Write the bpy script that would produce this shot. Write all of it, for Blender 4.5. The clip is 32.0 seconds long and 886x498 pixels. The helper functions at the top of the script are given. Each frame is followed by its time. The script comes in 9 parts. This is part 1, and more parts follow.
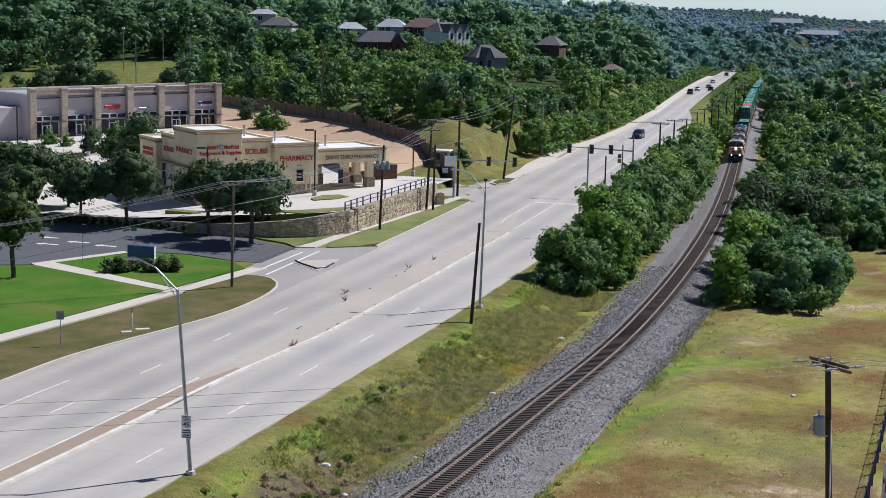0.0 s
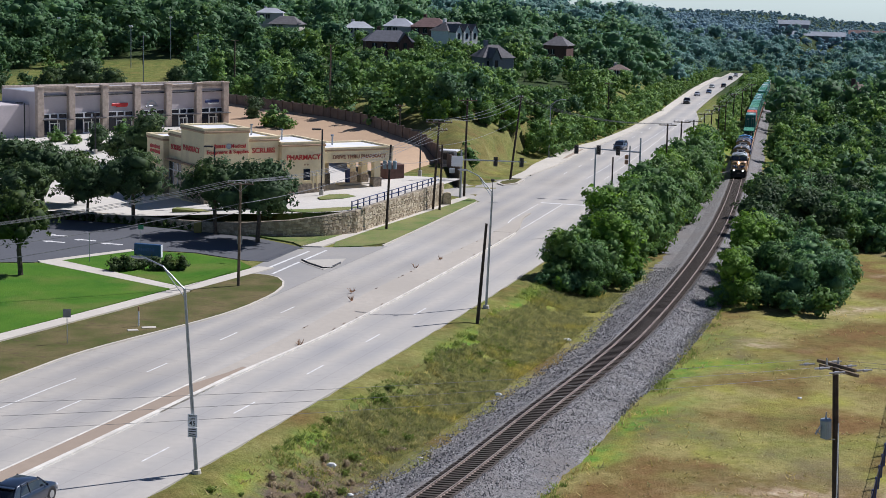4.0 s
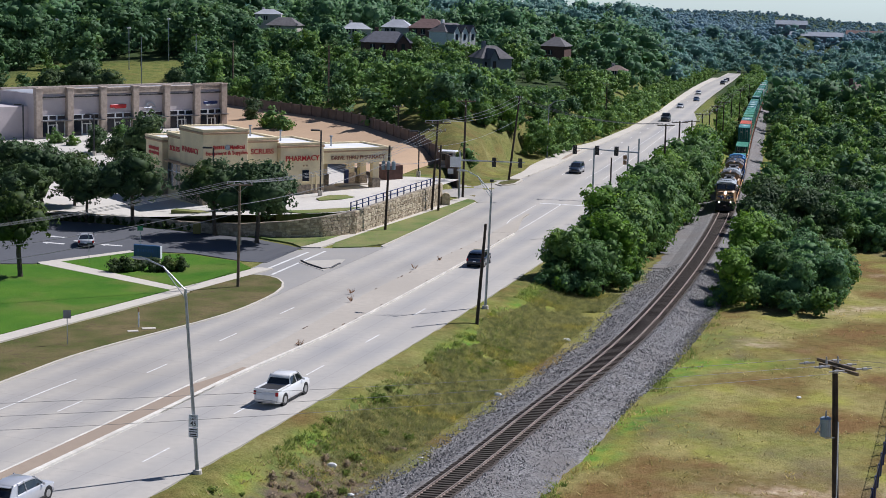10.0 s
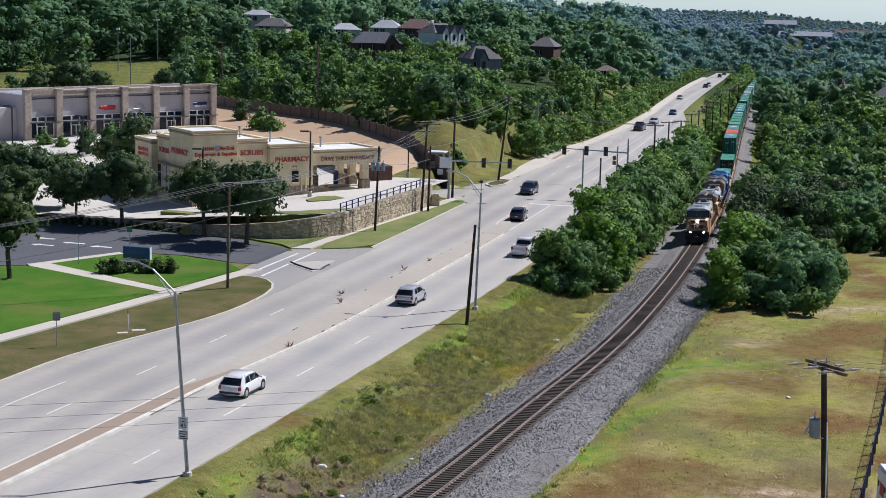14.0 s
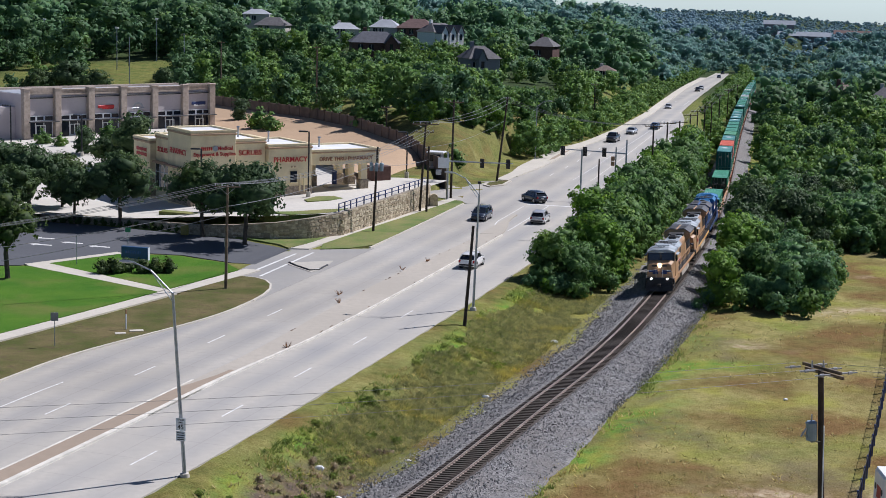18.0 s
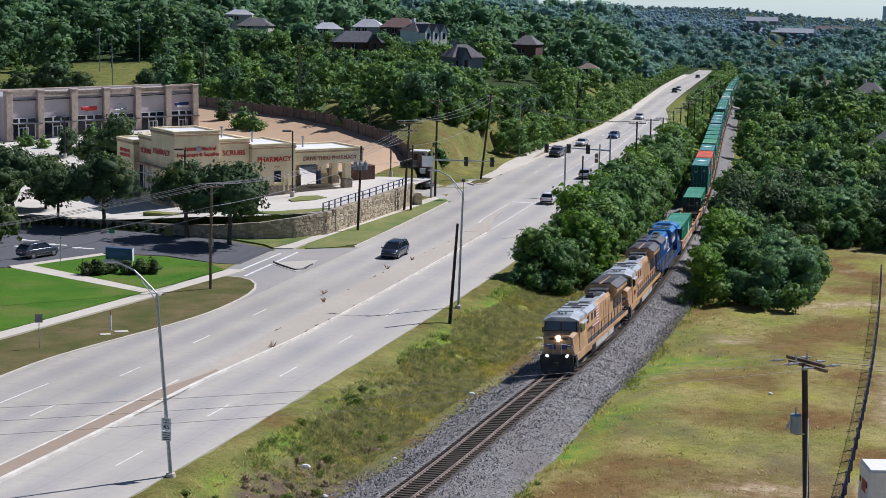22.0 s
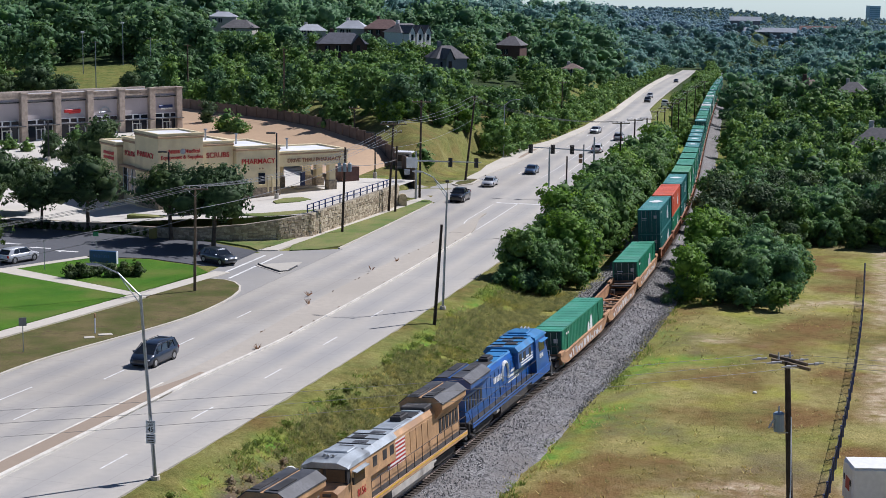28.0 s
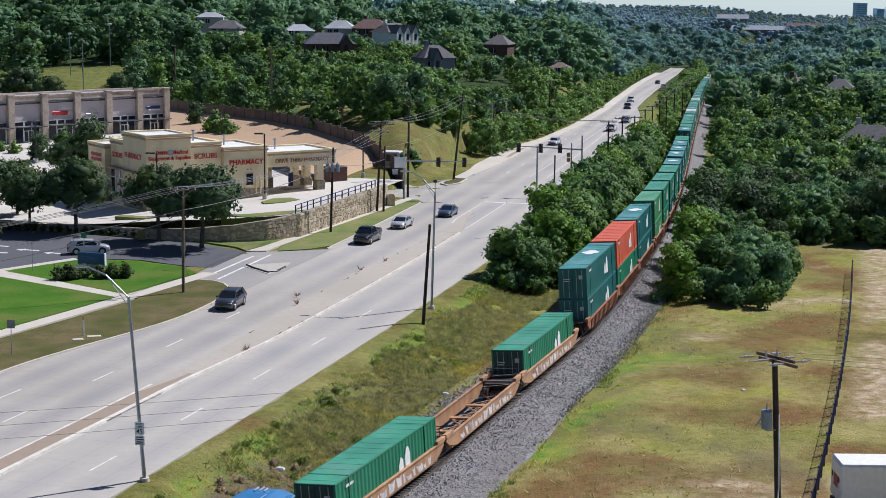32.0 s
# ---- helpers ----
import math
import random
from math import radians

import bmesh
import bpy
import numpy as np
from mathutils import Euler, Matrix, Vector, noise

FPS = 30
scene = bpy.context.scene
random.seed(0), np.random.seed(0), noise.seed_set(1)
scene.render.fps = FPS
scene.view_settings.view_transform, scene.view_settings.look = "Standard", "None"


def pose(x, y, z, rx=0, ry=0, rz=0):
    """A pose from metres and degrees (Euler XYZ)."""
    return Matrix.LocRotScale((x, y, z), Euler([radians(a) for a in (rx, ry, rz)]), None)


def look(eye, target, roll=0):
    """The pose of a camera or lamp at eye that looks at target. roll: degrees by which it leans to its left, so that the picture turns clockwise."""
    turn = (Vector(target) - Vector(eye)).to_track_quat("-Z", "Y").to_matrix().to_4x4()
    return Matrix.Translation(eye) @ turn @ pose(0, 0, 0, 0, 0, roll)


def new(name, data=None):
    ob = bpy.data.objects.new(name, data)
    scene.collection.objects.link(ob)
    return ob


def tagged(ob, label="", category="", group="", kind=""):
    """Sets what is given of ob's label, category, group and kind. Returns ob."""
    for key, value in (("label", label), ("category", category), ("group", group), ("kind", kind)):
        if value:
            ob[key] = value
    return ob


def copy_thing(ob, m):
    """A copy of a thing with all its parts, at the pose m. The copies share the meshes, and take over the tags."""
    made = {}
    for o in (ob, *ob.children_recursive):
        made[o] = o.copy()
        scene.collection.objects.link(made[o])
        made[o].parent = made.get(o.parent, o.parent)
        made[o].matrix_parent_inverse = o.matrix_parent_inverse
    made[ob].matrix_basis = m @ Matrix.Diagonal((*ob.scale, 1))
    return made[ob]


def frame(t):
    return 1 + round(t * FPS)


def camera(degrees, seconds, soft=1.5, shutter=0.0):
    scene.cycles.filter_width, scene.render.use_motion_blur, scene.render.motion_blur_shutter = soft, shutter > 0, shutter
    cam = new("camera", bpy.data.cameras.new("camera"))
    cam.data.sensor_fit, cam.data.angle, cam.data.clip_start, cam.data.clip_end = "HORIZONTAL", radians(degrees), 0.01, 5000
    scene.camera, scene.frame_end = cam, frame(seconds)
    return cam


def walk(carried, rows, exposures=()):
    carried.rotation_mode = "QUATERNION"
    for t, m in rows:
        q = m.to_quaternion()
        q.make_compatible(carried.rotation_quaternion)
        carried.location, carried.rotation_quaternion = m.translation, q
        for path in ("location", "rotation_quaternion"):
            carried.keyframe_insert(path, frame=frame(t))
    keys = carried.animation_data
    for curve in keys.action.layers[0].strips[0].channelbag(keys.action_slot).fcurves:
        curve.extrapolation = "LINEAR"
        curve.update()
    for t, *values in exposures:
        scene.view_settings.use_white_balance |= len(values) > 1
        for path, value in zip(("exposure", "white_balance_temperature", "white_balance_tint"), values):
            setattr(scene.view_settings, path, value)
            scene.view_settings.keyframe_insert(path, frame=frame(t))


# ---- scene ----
# The camera: a drone that hovers and slowly pans to its right
EYE_H = 29.8


def drone(x, y, z, yaw, pitch, roll):
    return pose(x, y, EYE_H + z, 90 - pitch, 0, -yaw) @ pose(0, 0, 0, 0, 0, roll)


cam = camera(30.25, 32.0, soft=0.85)
# seconds, yaw, pitch, roll in degrees, drift in metres
PATH = [
    (0.0, -0.000, 9.050, 1.300, 0.000, -0.000, 0.000), (0.5, -0.049, 9.053, 1.347, -0.000, 0.036, 0.009), (1.0, -0.094, 9.059, 1.427, -0.017, 0.040, 0.021),
    (1.5, -0.118, 9.060, 1.485, -0.043, 0.029, 0.031), (2.0, -0.131, 9.062, 1.513, -0.058, 0.028, 0.043), (2.5, -0.136, 9.064, 1.506, -0.066, 0.034, 0.053),
    (3.0, -0.160, 9.062, 1.563, -0.075, 0.041, 0.053), (3.5, -0.182, 9.064, 1.586, -0.081, 0.059, 0.046), (5.5, -0.296, 9.086, 1.729, -0.147, -0.053, 0.045),
    (6.0, -0.340, 9.088, 1.744, -0.153, -0.059, 0.050), (6.5, -0.357, 9.085, 1.767, -0.167, -0.057, 0.049), (7.0, -0.351, 9.072, 1.760, -0.182, -0.054, 0.039),
    (7.5, -0.347, 9.061, 1.747, -0.194, -0.055, 0.030), (8.0, -0.329, 9.050, 1.699, -0.201, -0.063, 0.023), (8.5, -0.299, 9.042, 1.674, -0.208, -0.086, 0.018),
    (9.0, -0.248, 9.039, 1.645, -0.214, -0.125, 0.019), (9.5, -0.196, 9.032, 1.566, -0.219, -0.161, 0.022), (10.0, -0.128, 9.031, 1.503, -0.224, -0.184, 0.023),
    (10.5, -0.061, 9.030, 1.472, -0.229, -0.191, 0.020), (11.0, 0.002, 9.027, 1.450, -0.231, -0.187, 0.015), (11.5, 0.051, 9.022, 1.422, -0.229, -0.181, 0.012),
    (12.0, 0.095, 9.020, 1.414, -0.219, -0.184, 0.017), (12.5, 0.145, 9.017, 1.385, -0.203, -0.198, 0.034), (13.0, 0.170, 9.026, 1.360, -0.192, -0.212, 0.061),
    (13.5, 0.203, 9.027, 1.387, -0.194, -0.224, 0.090), (14.0, 0.228, 9.020, 1.425, -0.203, -0.246, 0.123), (14.5, 0.252, 9.020, 1.445, -0.209, -0.273, 0.162),
    (16.5, 0.224, 9.045, 1.535, -0.177, -0.242, 0.266), (17.0, 0.233, 9.043, 1.558, -0.162, -0.262, 0.275), (17.5, 0.255, 9.041, 1.556, -0.153, -0.270, 0.280),
    (18.0, 0.275, 9.047, 1.560, -0.149, -0.268, 0.290), (18.5, 0.275, 9.062, 1.552, -0.144, -0.266, 0.301), (19.0, 0.319, 9.062, 1.508, -0.139, -0.272, 0.298),
    (19.5, 0.399, 9.058, 1.429, -0.136, -0.287, 0.275), (20.0, 0.497, 9.046, 1.359, -0.136, -0.296, 0.244), (20.5, 0.599, 9.036, 1.264, -0.132, -0.303, 0.221),
    (21.0, 0.700, 9.037, 1.200, -0.124, -0.320, 0.208), (21.5, 0.775, 9.045, 1.133, -0.102, -0.344, 0.196), (22.0, 0.795, 9.058, 1.102, -0.070, -0.362, 0.179),
    (22.5, 0.804, 9.064, 1.103, -0.047, -0.367, 0.158), (23.0, 0.836, 9.060, 1.097, -0.043, -0.370, 0.141), (23.5, 0.894, 9.059, 1.081, -0.046, -0.386, 0.133),
    (24.0, 0.944, 9.050, 1.097, -0.044, -0.402, 0.125), (24.5, 0.969, 9.044, 1.099, -0.026, -0.399, 0.115), (25.0, 1.002, 9.043, 1.043, 0.002, -0.401, 0.117),
    (25.5, 1.042, 9.052, 0.998, 0.032, -0.434, 0.140), (27.5, 1.231, 9.018, 0.909, 0.052, -0.455, 0.172), (28.0, 1.302, 9.009, 0.858, 0.056, -0.418, 0.173),
    (28.5, 1.340, 9.003, 0.842, 0.076, -0.408, 0.175), (29.0, 1.352, 9.001, 0.838, 0.101, -0.413, 0.180), (29.5, 1.371, 9.012, 0.838, 0.117, -0.418, 0.190),
    (30.0, 1.405, 9.019, 0.822, 0.120, -0.431, 0.200), (30.5, 1.466, 9.023, 0.774, 0.119, -0.448, 0.209), (31.0, 1.544, 9.033, 0.687, 0.126, -0.454, 0.220),
    (31.5, 1.608, 9.034, 0.621, 0.133, -0.470, 0.224), (32.0, 1.688, 9.029, 0.562, 0.127, -0.518, 0.222)]
walk(cam, [(t, drone(x, y, z, a, b, c)) for t, a, b, c, x, y, z in PATH], exposures=[(0.0, 0.05, 6180, 15), (32.0, 0.05, 6180, 15)])

# World and sun
world = bpy.data.worlds.new("sky")
scene.world = world
world.use_nodes = True
wn = world.node_tree
sky = wn.nodes.new("ShaderNodeTexSky")
sky.sky_type, sky.sun_disc = "NISHITA", False
SUN_EL, SUN_AZ = radians(50), math.atan2(0.85, 0.53)
sky.sun_elevation, sky.sun_rotation = SUN_EL, SUN_AZ
sky.air_density, sky.dust_density, sky.ozone_density, sky.altitude = 0.6, 0.0, 2.0, 1500.0
wn.links.new(sky.outputs[0], wn.nodes["Background"].inputs[0])
wn.nodes["Background"].inputs[1].default_value = 0.08
sun = new("sun", bpy.data.lights.new("sun", "SUN"))
sun.data.energy, sun.data.angle, sun.data.color = 5.0, radians(0.53), (1.0, 0.98, 0.96)
sd = Vector((math.cos(SUN_EL) * math.sin(SUN_AZ), math.cos(SUN_EL) * math.cos(SUN_AZ), math.sin(SUN_EL)))
sun.matrix_world = look(sd * 100, (0, 0, 0))


# ---- tools ----
class Geo:
    """Collects vertices and faces of one mesh."""

    def __init__(self):
        self.v, self.f, self.uv = [], [], {}

    def add(self, vs, fs):
        k = len(self.v)
        self.v += [tuple(p) for p in vs]
        self.f += [tuple(i + k for i in f) for f in fs]
        return self

    def box(self, cx, cy, cz, sx, sy, sz, ch=0.0, rz=0.0):
        """A box by its centre and sizes, with chamfered edges."""
        hx, hy, hz = sx / 2, sy / 2, sz / 2
        c, s = math.cos(rz), math.sin(rz)
        if ch <= 0:
            vs = [(x * hx, y * hy, z * hz) for z in (-1, 1) for y in (-1, 1) for x in (-1, 1)]
            fs = [(0, 2, 3, 1), (4, 5, 7, 6), (0, 1, 5, 4), (2, 6, 7, 3), (0, 4, 6, 2), (1, 3, 7, 5)]
        else:
            ch = min(ch, hx * 0.9, hy * 0.9, hz * 0.9)
            vs, fs, ix = [], [], {}
            for x in (-1, 1):
                for y in (-1, 1):
                    for z in (-1, 1):
                        for a in range(3):
                            ix[x, y, z, a] = len(vs)
                            d = [ch, ch, ch]
                            d[a] = 0
                            vs.append((x * (hx - d[0]), y * (hy - d[1]), z * (hz - d[2])))
            for a in range(3):
                b, e = (a + 1) % 3, (a + 2) % 3
                for sg in (-1, 1):
                    quad = []
                    for q, r in ((-1, -1), (1, -1), (1, 1), (-1, 1)):
                        k = [0, 0, 0]
                        k[a], k[b], k[e] = sg, q, r
                        quad.append(ix[(*k, a)])
                    fs.append(quad if sg > 0 else quad[::-1])
                for q in (-1, 1):
                    for r in (-1, 1):
                        k0, k1 = [0, 0, 0], [0, 0, 0]
                        k0[a], k0[b], k0[e] = -1, q, r
                        k1[a], k1[b], k1[e] = 1, q, r
                        fq = [ix[(*k0, b)], ix[(*k1, b)], ix[(*k1, e)], ix[(*k0, e)]]
                        fs.append(fq if q * r > 0 else fq[::-1])
            for x in (-1, 1):
                for y in (-1, 1):
                    for z in (-1, 1):
                        t = [ix[x, y, z, 0], ix[x, y, z, 1], ix[x, y, z, 2]]
                        fs.append(t if x * y * z > 0 else t[::-1])
        return self.add([(cx + x * c - y * s, cy + x * s + y * c, cz + z) for x, y, z in vs], fs)

    def cyl(self, p0, p1, r0, r1=None, n=10, caps=True):
        """A tapered rod from p0 to p1."""
        r1 = r0 if r1 is None else r1
        p0, p1 = Vector(p0), Vector(p1)
        d = (p1 - p0).normalized()
        a = d.orthogonal().normalized()
        b = d.cross(a)
        ring = [(math.cos(2 * math.pi * i / n), math.sin(2 * math.pi * i / n)) for i in range(n)]
        vs = [p0 + (a * x + b * y) * r0 for x, y in ring] + [p1 + (a * x + b * y) * r1 for x, y in ring]
        fs = [(i, (i + 1) % n, n + (i + 1) % n, n + i) for i in range(n)]
        if caps:
            fs += [tuple(range(n))[::-1], tuple(range(n, 2 * n))]
        return self.add(vs, fs)

    def pipe(self, pts, r, n=6):
        """One bent tube through points."""
        pts = [Vector(p) for p in pts]
        rings = []
        side = None
        for i, p in enumerate(pts):
            d = (pts[min(i + 1, len(pts) - 1)] - pts[max(i - 1, 0)]).normalized()
            side = d.orthogonal().normalized() if side is None else (side - d * side.dot(d)).normalized()
            b = d.cross(side)
            rings.append([p + side * (math.cos(2 * math.pi * k / n) * r) + b * (math.sin(2 * math.pi * k / n) * r) for k in range(n)])
        return self.loft(rings)

    def prism(self, poly, z0, z1):
        """A flat outline (counter-clockwise), raised from z0 to z1."""
        n = len(poly)
        vs = [(x, y, z0) for x, y in poly] + [(x, y, z1) for x, y in poly]
        fs = [tuple(range(n))[::-1], tuple(range(n, 2 * n))] + [(i, (i + 1) % n, n + (i + 1) % n, n + i) for i in range(n)]
        return self.add(vs, fs)

    def slab(self, prof, y0, y1, ch=0.0):
        """An outline in x and z (prof), drawn along y."""
        n = len(prof)
        vs = [(x, y0, z) for x, z in prof] + [(x, y1, z) for x, z in prof]
        fs = [tuple(range(n)), tuple(range(n, 2 * n))[::-1]] + [((i + 1) % n, i, n + i, n + (i + 1) % n) for i in range(n)]
        return self.add(vs, fs)

    def side(self, prof, x0, x1):
        """An outline in y and z (prof), drawn along x."""
        n = len(prof)
        vs = [(x0, y, z) for y, z in prof] + [(x1, y, z) for y, z in prof]
        fs = [tuple(range(n))[::-1], tuple(range(n, 2 * n))] + [(i, (i + 1) % n, n + (i + 1) % n, n + i) for i in range(n)]
        return self.add(vs, fs)

    def loft(self, rings, closed=True, caps=True):
        n = len(rings[0])
        vs = [p for r in rings for p in r]
        fs = []
        for k in range(len(rings) - 1):
            for i in range(n if closed else n - 1):
                j = (i + 1) % n
                fs.append((k * n + i, k * n + j, (k + 1) * n + j, (k + 1) * n + i))
        if caps and closed:
            fs += [tuple(range(n))[::-1], tuple(range((len(rings) - 1) * n, len(rings) * n))]
        return self.add(vs, fs)

    def move(self, m):
        self.v = [tuple(m @ Vector(p)) for p in self.v]
        return self

    def mesh(self, name, mat, smooth=False):
        me = bpy.data.meshes.new(name)
        me.from_pydata(self.v, [], self.f)
        for k in (mat if isinstance(mat, (list, tuple)) else [mat]):
            me.materials.append(k)
        bm = bmesh.new()
        bm.from_mesh(me)
        bmesh.ops.recalc_face_normals(bm, faces=bm.faces)
        bm.to_mesh(me)
        bm.free()
        if smooth:
            me.shade_smooth()
        return me


def part(name, geo, mat, parent=None, label="", smooth=False):
    """Links one mesh, as a part of its thing or as a thing of its own."""
    ob = new(name, geo if isinstance(geo, bpy.types.Mesh) else geo.mesh(name, mat, smooth))
    if parent is not None:
        ob.parent = parent
    return tagged(ob, label) if label else ob


def thing(name, label, category, m=None, group="", kind=""):
    """An Empty at a thing's base."""
    ob = new(name)
    ob.empty_display_size = 0.2
    if m is not None:
        ob.matrix_basis = m
    return tagged(ob, label, category, group, kind)


def ss(a, b, x):
    t = np.clip((np.asarray(x, float) - a) / (b - a), 0, 1)
    return t * t * (3 - 2 * t)


# ---- the plan: a road and a railway that bend gently to the left ----
ROAD = (0.4811, -5.4854, 43.7644, -59.426)
RAIL = (-0.003186, 0.102073, -1.339474, 9.218066, -34.947614, 88.440355, -61.164928)


def bend(co, lo, hi, y):
    y = np.asarray(y, float)
    yc = np.clip(y, lo, hi)
    k = np.polyval(np.polyder(co), yc / 100) / 100
    return np.polyval(co, yc / 100) + (y - yc) * k, k


def road_x(y):
    return bend(ROAD, 80, 560, y)


def rail_x(y):
    """The railway's middle line and its slope; a shift near y = 119 fits it to the camera's view."""
    x, k = bend(RAIL, 95, 820, y)
    y = np.asarray(y, float)
    e = 0.6 * np.exp(-((y - 119) / 17.0) ** 2)
    return x - e, k + e * 2 * (y - 119) / 17.0 ** 2


def rail_drop(y):
    """How far the railway has fallen below its level near the camera, on a grade of one in forty."""
    d = np.clip(np.asarray(y, float) - 150, 0, 750)
    return np.where(d < 60, 0.025 * d * d / 120, 0.025 * (d - 30))


def reach(x, y):
    """How far the road's end is pushed out along the camera's rays, its view unchanged: a factor for a place of the
    plan, and the fall there.
    """
    r = np.hypot(x, y)
    f = 1 + 0.9 * ss(0.105, 0.14, x / np.maximum(y, 1)) * np.maximum(r - 400, 0) / np.maximum(r, 1)
    return f, 29.8 * (f - 1)


def unreach(x, y):
    """The factor at a place of the finished ground."""
    r = np.hypot(x, y)
    q = 0.9 * ss(0.105, 0.14, x / np.maximum(y, 1))
    return np.where(r > 400, r * (1 + q) / np.maximum(r + 400 * q, 1), 1.0)


def rp(v, u, z=0.0):
    """The point u metres left of the inner northbound lane's middle, abreast of y = v on it."""
    x, k = road_x(v)
    n = np.hypot(1, k)
    x, y = x - u / n, v + u * k / n
    f, fall = reach(x, y)
    return (float(x * f), float(y * f), z - float(fall))


def road_dir(v):
    """The road's heading, degrees from x, for things that face along it."""
    return math.degrees(math.atan2(1, float(road_x(v)[1])))


def to_vu(x, y):
    f = unreach(np.asarray(x, float), np.asarray(y, float))
    x, y = x / f, y / f
    v = np.array(y, float)
    for _ in range(6):
        rx, k = road_x(v)
        v = v + ((x - rx) * k + (y - v)) / (1 + k * k)
    rx, k = road_x(v)
    return v, (-(x - rx) + k * (y - v)) / np.hypot(1, k)


def fbm(x, y, s, seed=0):
    """Smooth noise in [-1, 1] on arrays, at the scale s."""
    x, y = np.asarray(x, float) / s + seed * 17.3, np.asarray(y, float) / s - seed * 9.1
    out, amp = 0, 1.0
    for o in range(3):
        xi, yi = np.floor(x), np.floor(y)
        fx, fy = x - xi, y - yi
        fx, fy = fx * fx * (3 - 2 * fx), fy * fy * (3 - 2 * fy)

        def h(a, b):
            q = np.sin(a * 127.1 + b * 311.7 + o * 74.7) * 43758.5453
            return (q - np.floor(q)) * 2 - 1
        out = out + amp * ((h(xi, yi) * (1 - fx) + h(xi + 1, yi) * fx) * (1 - fy) + (h(xi, yi + 1) * (1 - fx) + h(xi + 1, yi + 1) * fx) * fy)
        x, y, amp = x * 2.1, y * 2.1, amp * 0.5
    return out / 1.75


def lot_z(v, u):
    """Height of the shop terrace, which falls away from the street."""
    return 2.7 - 1.7 * ss(24, 52, u) * (1 - ss(225, 250, v)) + 0.8 * ss(250, 275, v)


# the east edge of the road, drawn in at the far end to fit the camera's view
EAST_V, EAST_U = (330, 400, 425, 475, 527, 592, 640), (-5.6, -1.0, 1.8, 2.5, 3.4, 5.6, 8.0)


def ground_z(x, y):
    x, y = np.asarray(x, float), np.asarray(y, float)
    v, u = to_vu(x, y)
    tx, tk = rail_x(y)
    dt = (x - tx) / np.hypot(1, tk)
    far = ss(380, 900, np.hypot(x, y))
    z = np.full(np.shape(x), -0.18)
    # the bank down to the railway, and the field beyond it
    right = -0.05 - 1.85 * ss(6.2, 13.5, -u)
    right = right + 0.35 * ss(5.0, 9.0, dt) - rail_drop(y) * np.maximum(ss(6.2, 13.5, -u) * (y < 330), ss(-18, -8, dt)) * (1 - ss(18, 80, dt)) * (1 - ss(900, 1300, y))
    z = np.where(u < -5.3, right, z)
    # verges and lots
    z = np.where(u > np.where(v < 160, 18.2, 14.2), 0.0, z)
    terrace = (u > 22.5) & (v > 190) & (v < 320)
    z = np.where(terrace, lot_z(v, u) - 0.25, z)
    # the road's end drops along the camera's rays
    fall = 29.8 * (unreach(x, y) - 1) * (1 - ss(0, 60, dt)) * (1 - ss(640, 800, v))
    z = np.where(u < -5.3, np.minimum(z, -0.05 - fall), z - fall - 0.35 * ss(0, 1, fall))
    # the wooded hill behind the shops
    d = np.minimum((v - 244 - 1.19 * (np.minimum(u, 75) - 20) - 0.35 * np.maximum(u - 75, 0)) / 1.55, u - 18)
    hill = 4.0 * ss(0, 14, d) + 8.5 * ss(8, 95, d) + 3.5 * ss(80, 380, d)
    z = np.where((d > 0) & (u > 15), np.maximum(z, -fall) + hill, z)
    # the cutting of the railway beyond the woods
    cut = ss(430, 540, y) * (1 - ss(9, 40, np.abs(dt))) * (1 - ss(850, 1050, y))
    cut = cut * ss(6.0, 13.0, np.interp(v, EAST_V, EAST_U) - u)
    z = z * (1 - cut) + (-1.95 - rail_drop(y)) * cut
    # rolling country; far drop and rise under the halls fit the camera's view
    z = z + 9 * np.exp(-((x - 252) / 55) ** 2 - ((y - 1112) / 60) ** 2)
    return z + far * (3.5 * fbm(x, y, 420, 2) + 1.2 * fbm(x, y, 130, 5)) * (1 - np.exp(-((u - 4) / 70) ** 2)) - 17 * ss(900, 2600, np.hypot(x, y)) - 26 * ss(3200, 4600, np.hypot(x, y))


def strip(v0, v1, u0, u1, z, step=4.0, thick=0.0):
    """A ribbon along the road between two offsets, which may be functions of v, with uv in metres."""
    n = max(2, int(abs(v1 - v0) / step) + 1)
    g = Geo()
    f0 = u0 if callable(u0) else (lambda v: u0)
    f1 = u1 if callable(u1) else (lambda v: u1)
    zf = z if callable(z) else (lambda v: z)
    vs = np.linspace(v0, v1, n)
    top = [(rp(v, f0(v), zf(v)), rp(v, f1(v), zf(v))) for v in vs]
    for a, b in top:
        g.v += [a, b]
    g.f = [(2 * i, 2 * i + 1, 2 * i + 3, 2 * i + 2) for i in range(n - 1)]
    if thick:
        k = len(g.v)
        for a, b in top:
            g.v += [(a[0], a[1], a[2] - thick), (b[0], b[1], b[2] - thick)]
        for i in range(n - 1):
            g.f += [(2 * i, 2 * i + 2, k + 2 * i + 2, k + 2 * i), (2 * i + 1, k + 2 * i + 1, k + 2 * i + 3, 2 * i + 3)]
        g.f += [(0, k, k + 1, 1), (2 * n - 2, 2 * n - 1, k + 2 * n - 1, k + 2 * n - 2)]
    return g


def patch(pts, z0, z1):
    """A flat slab from an outline in road coordinates (v, u)."""
    return Geo().prism([rp(v, u)[:2] for v, u in pts], z0, z1)


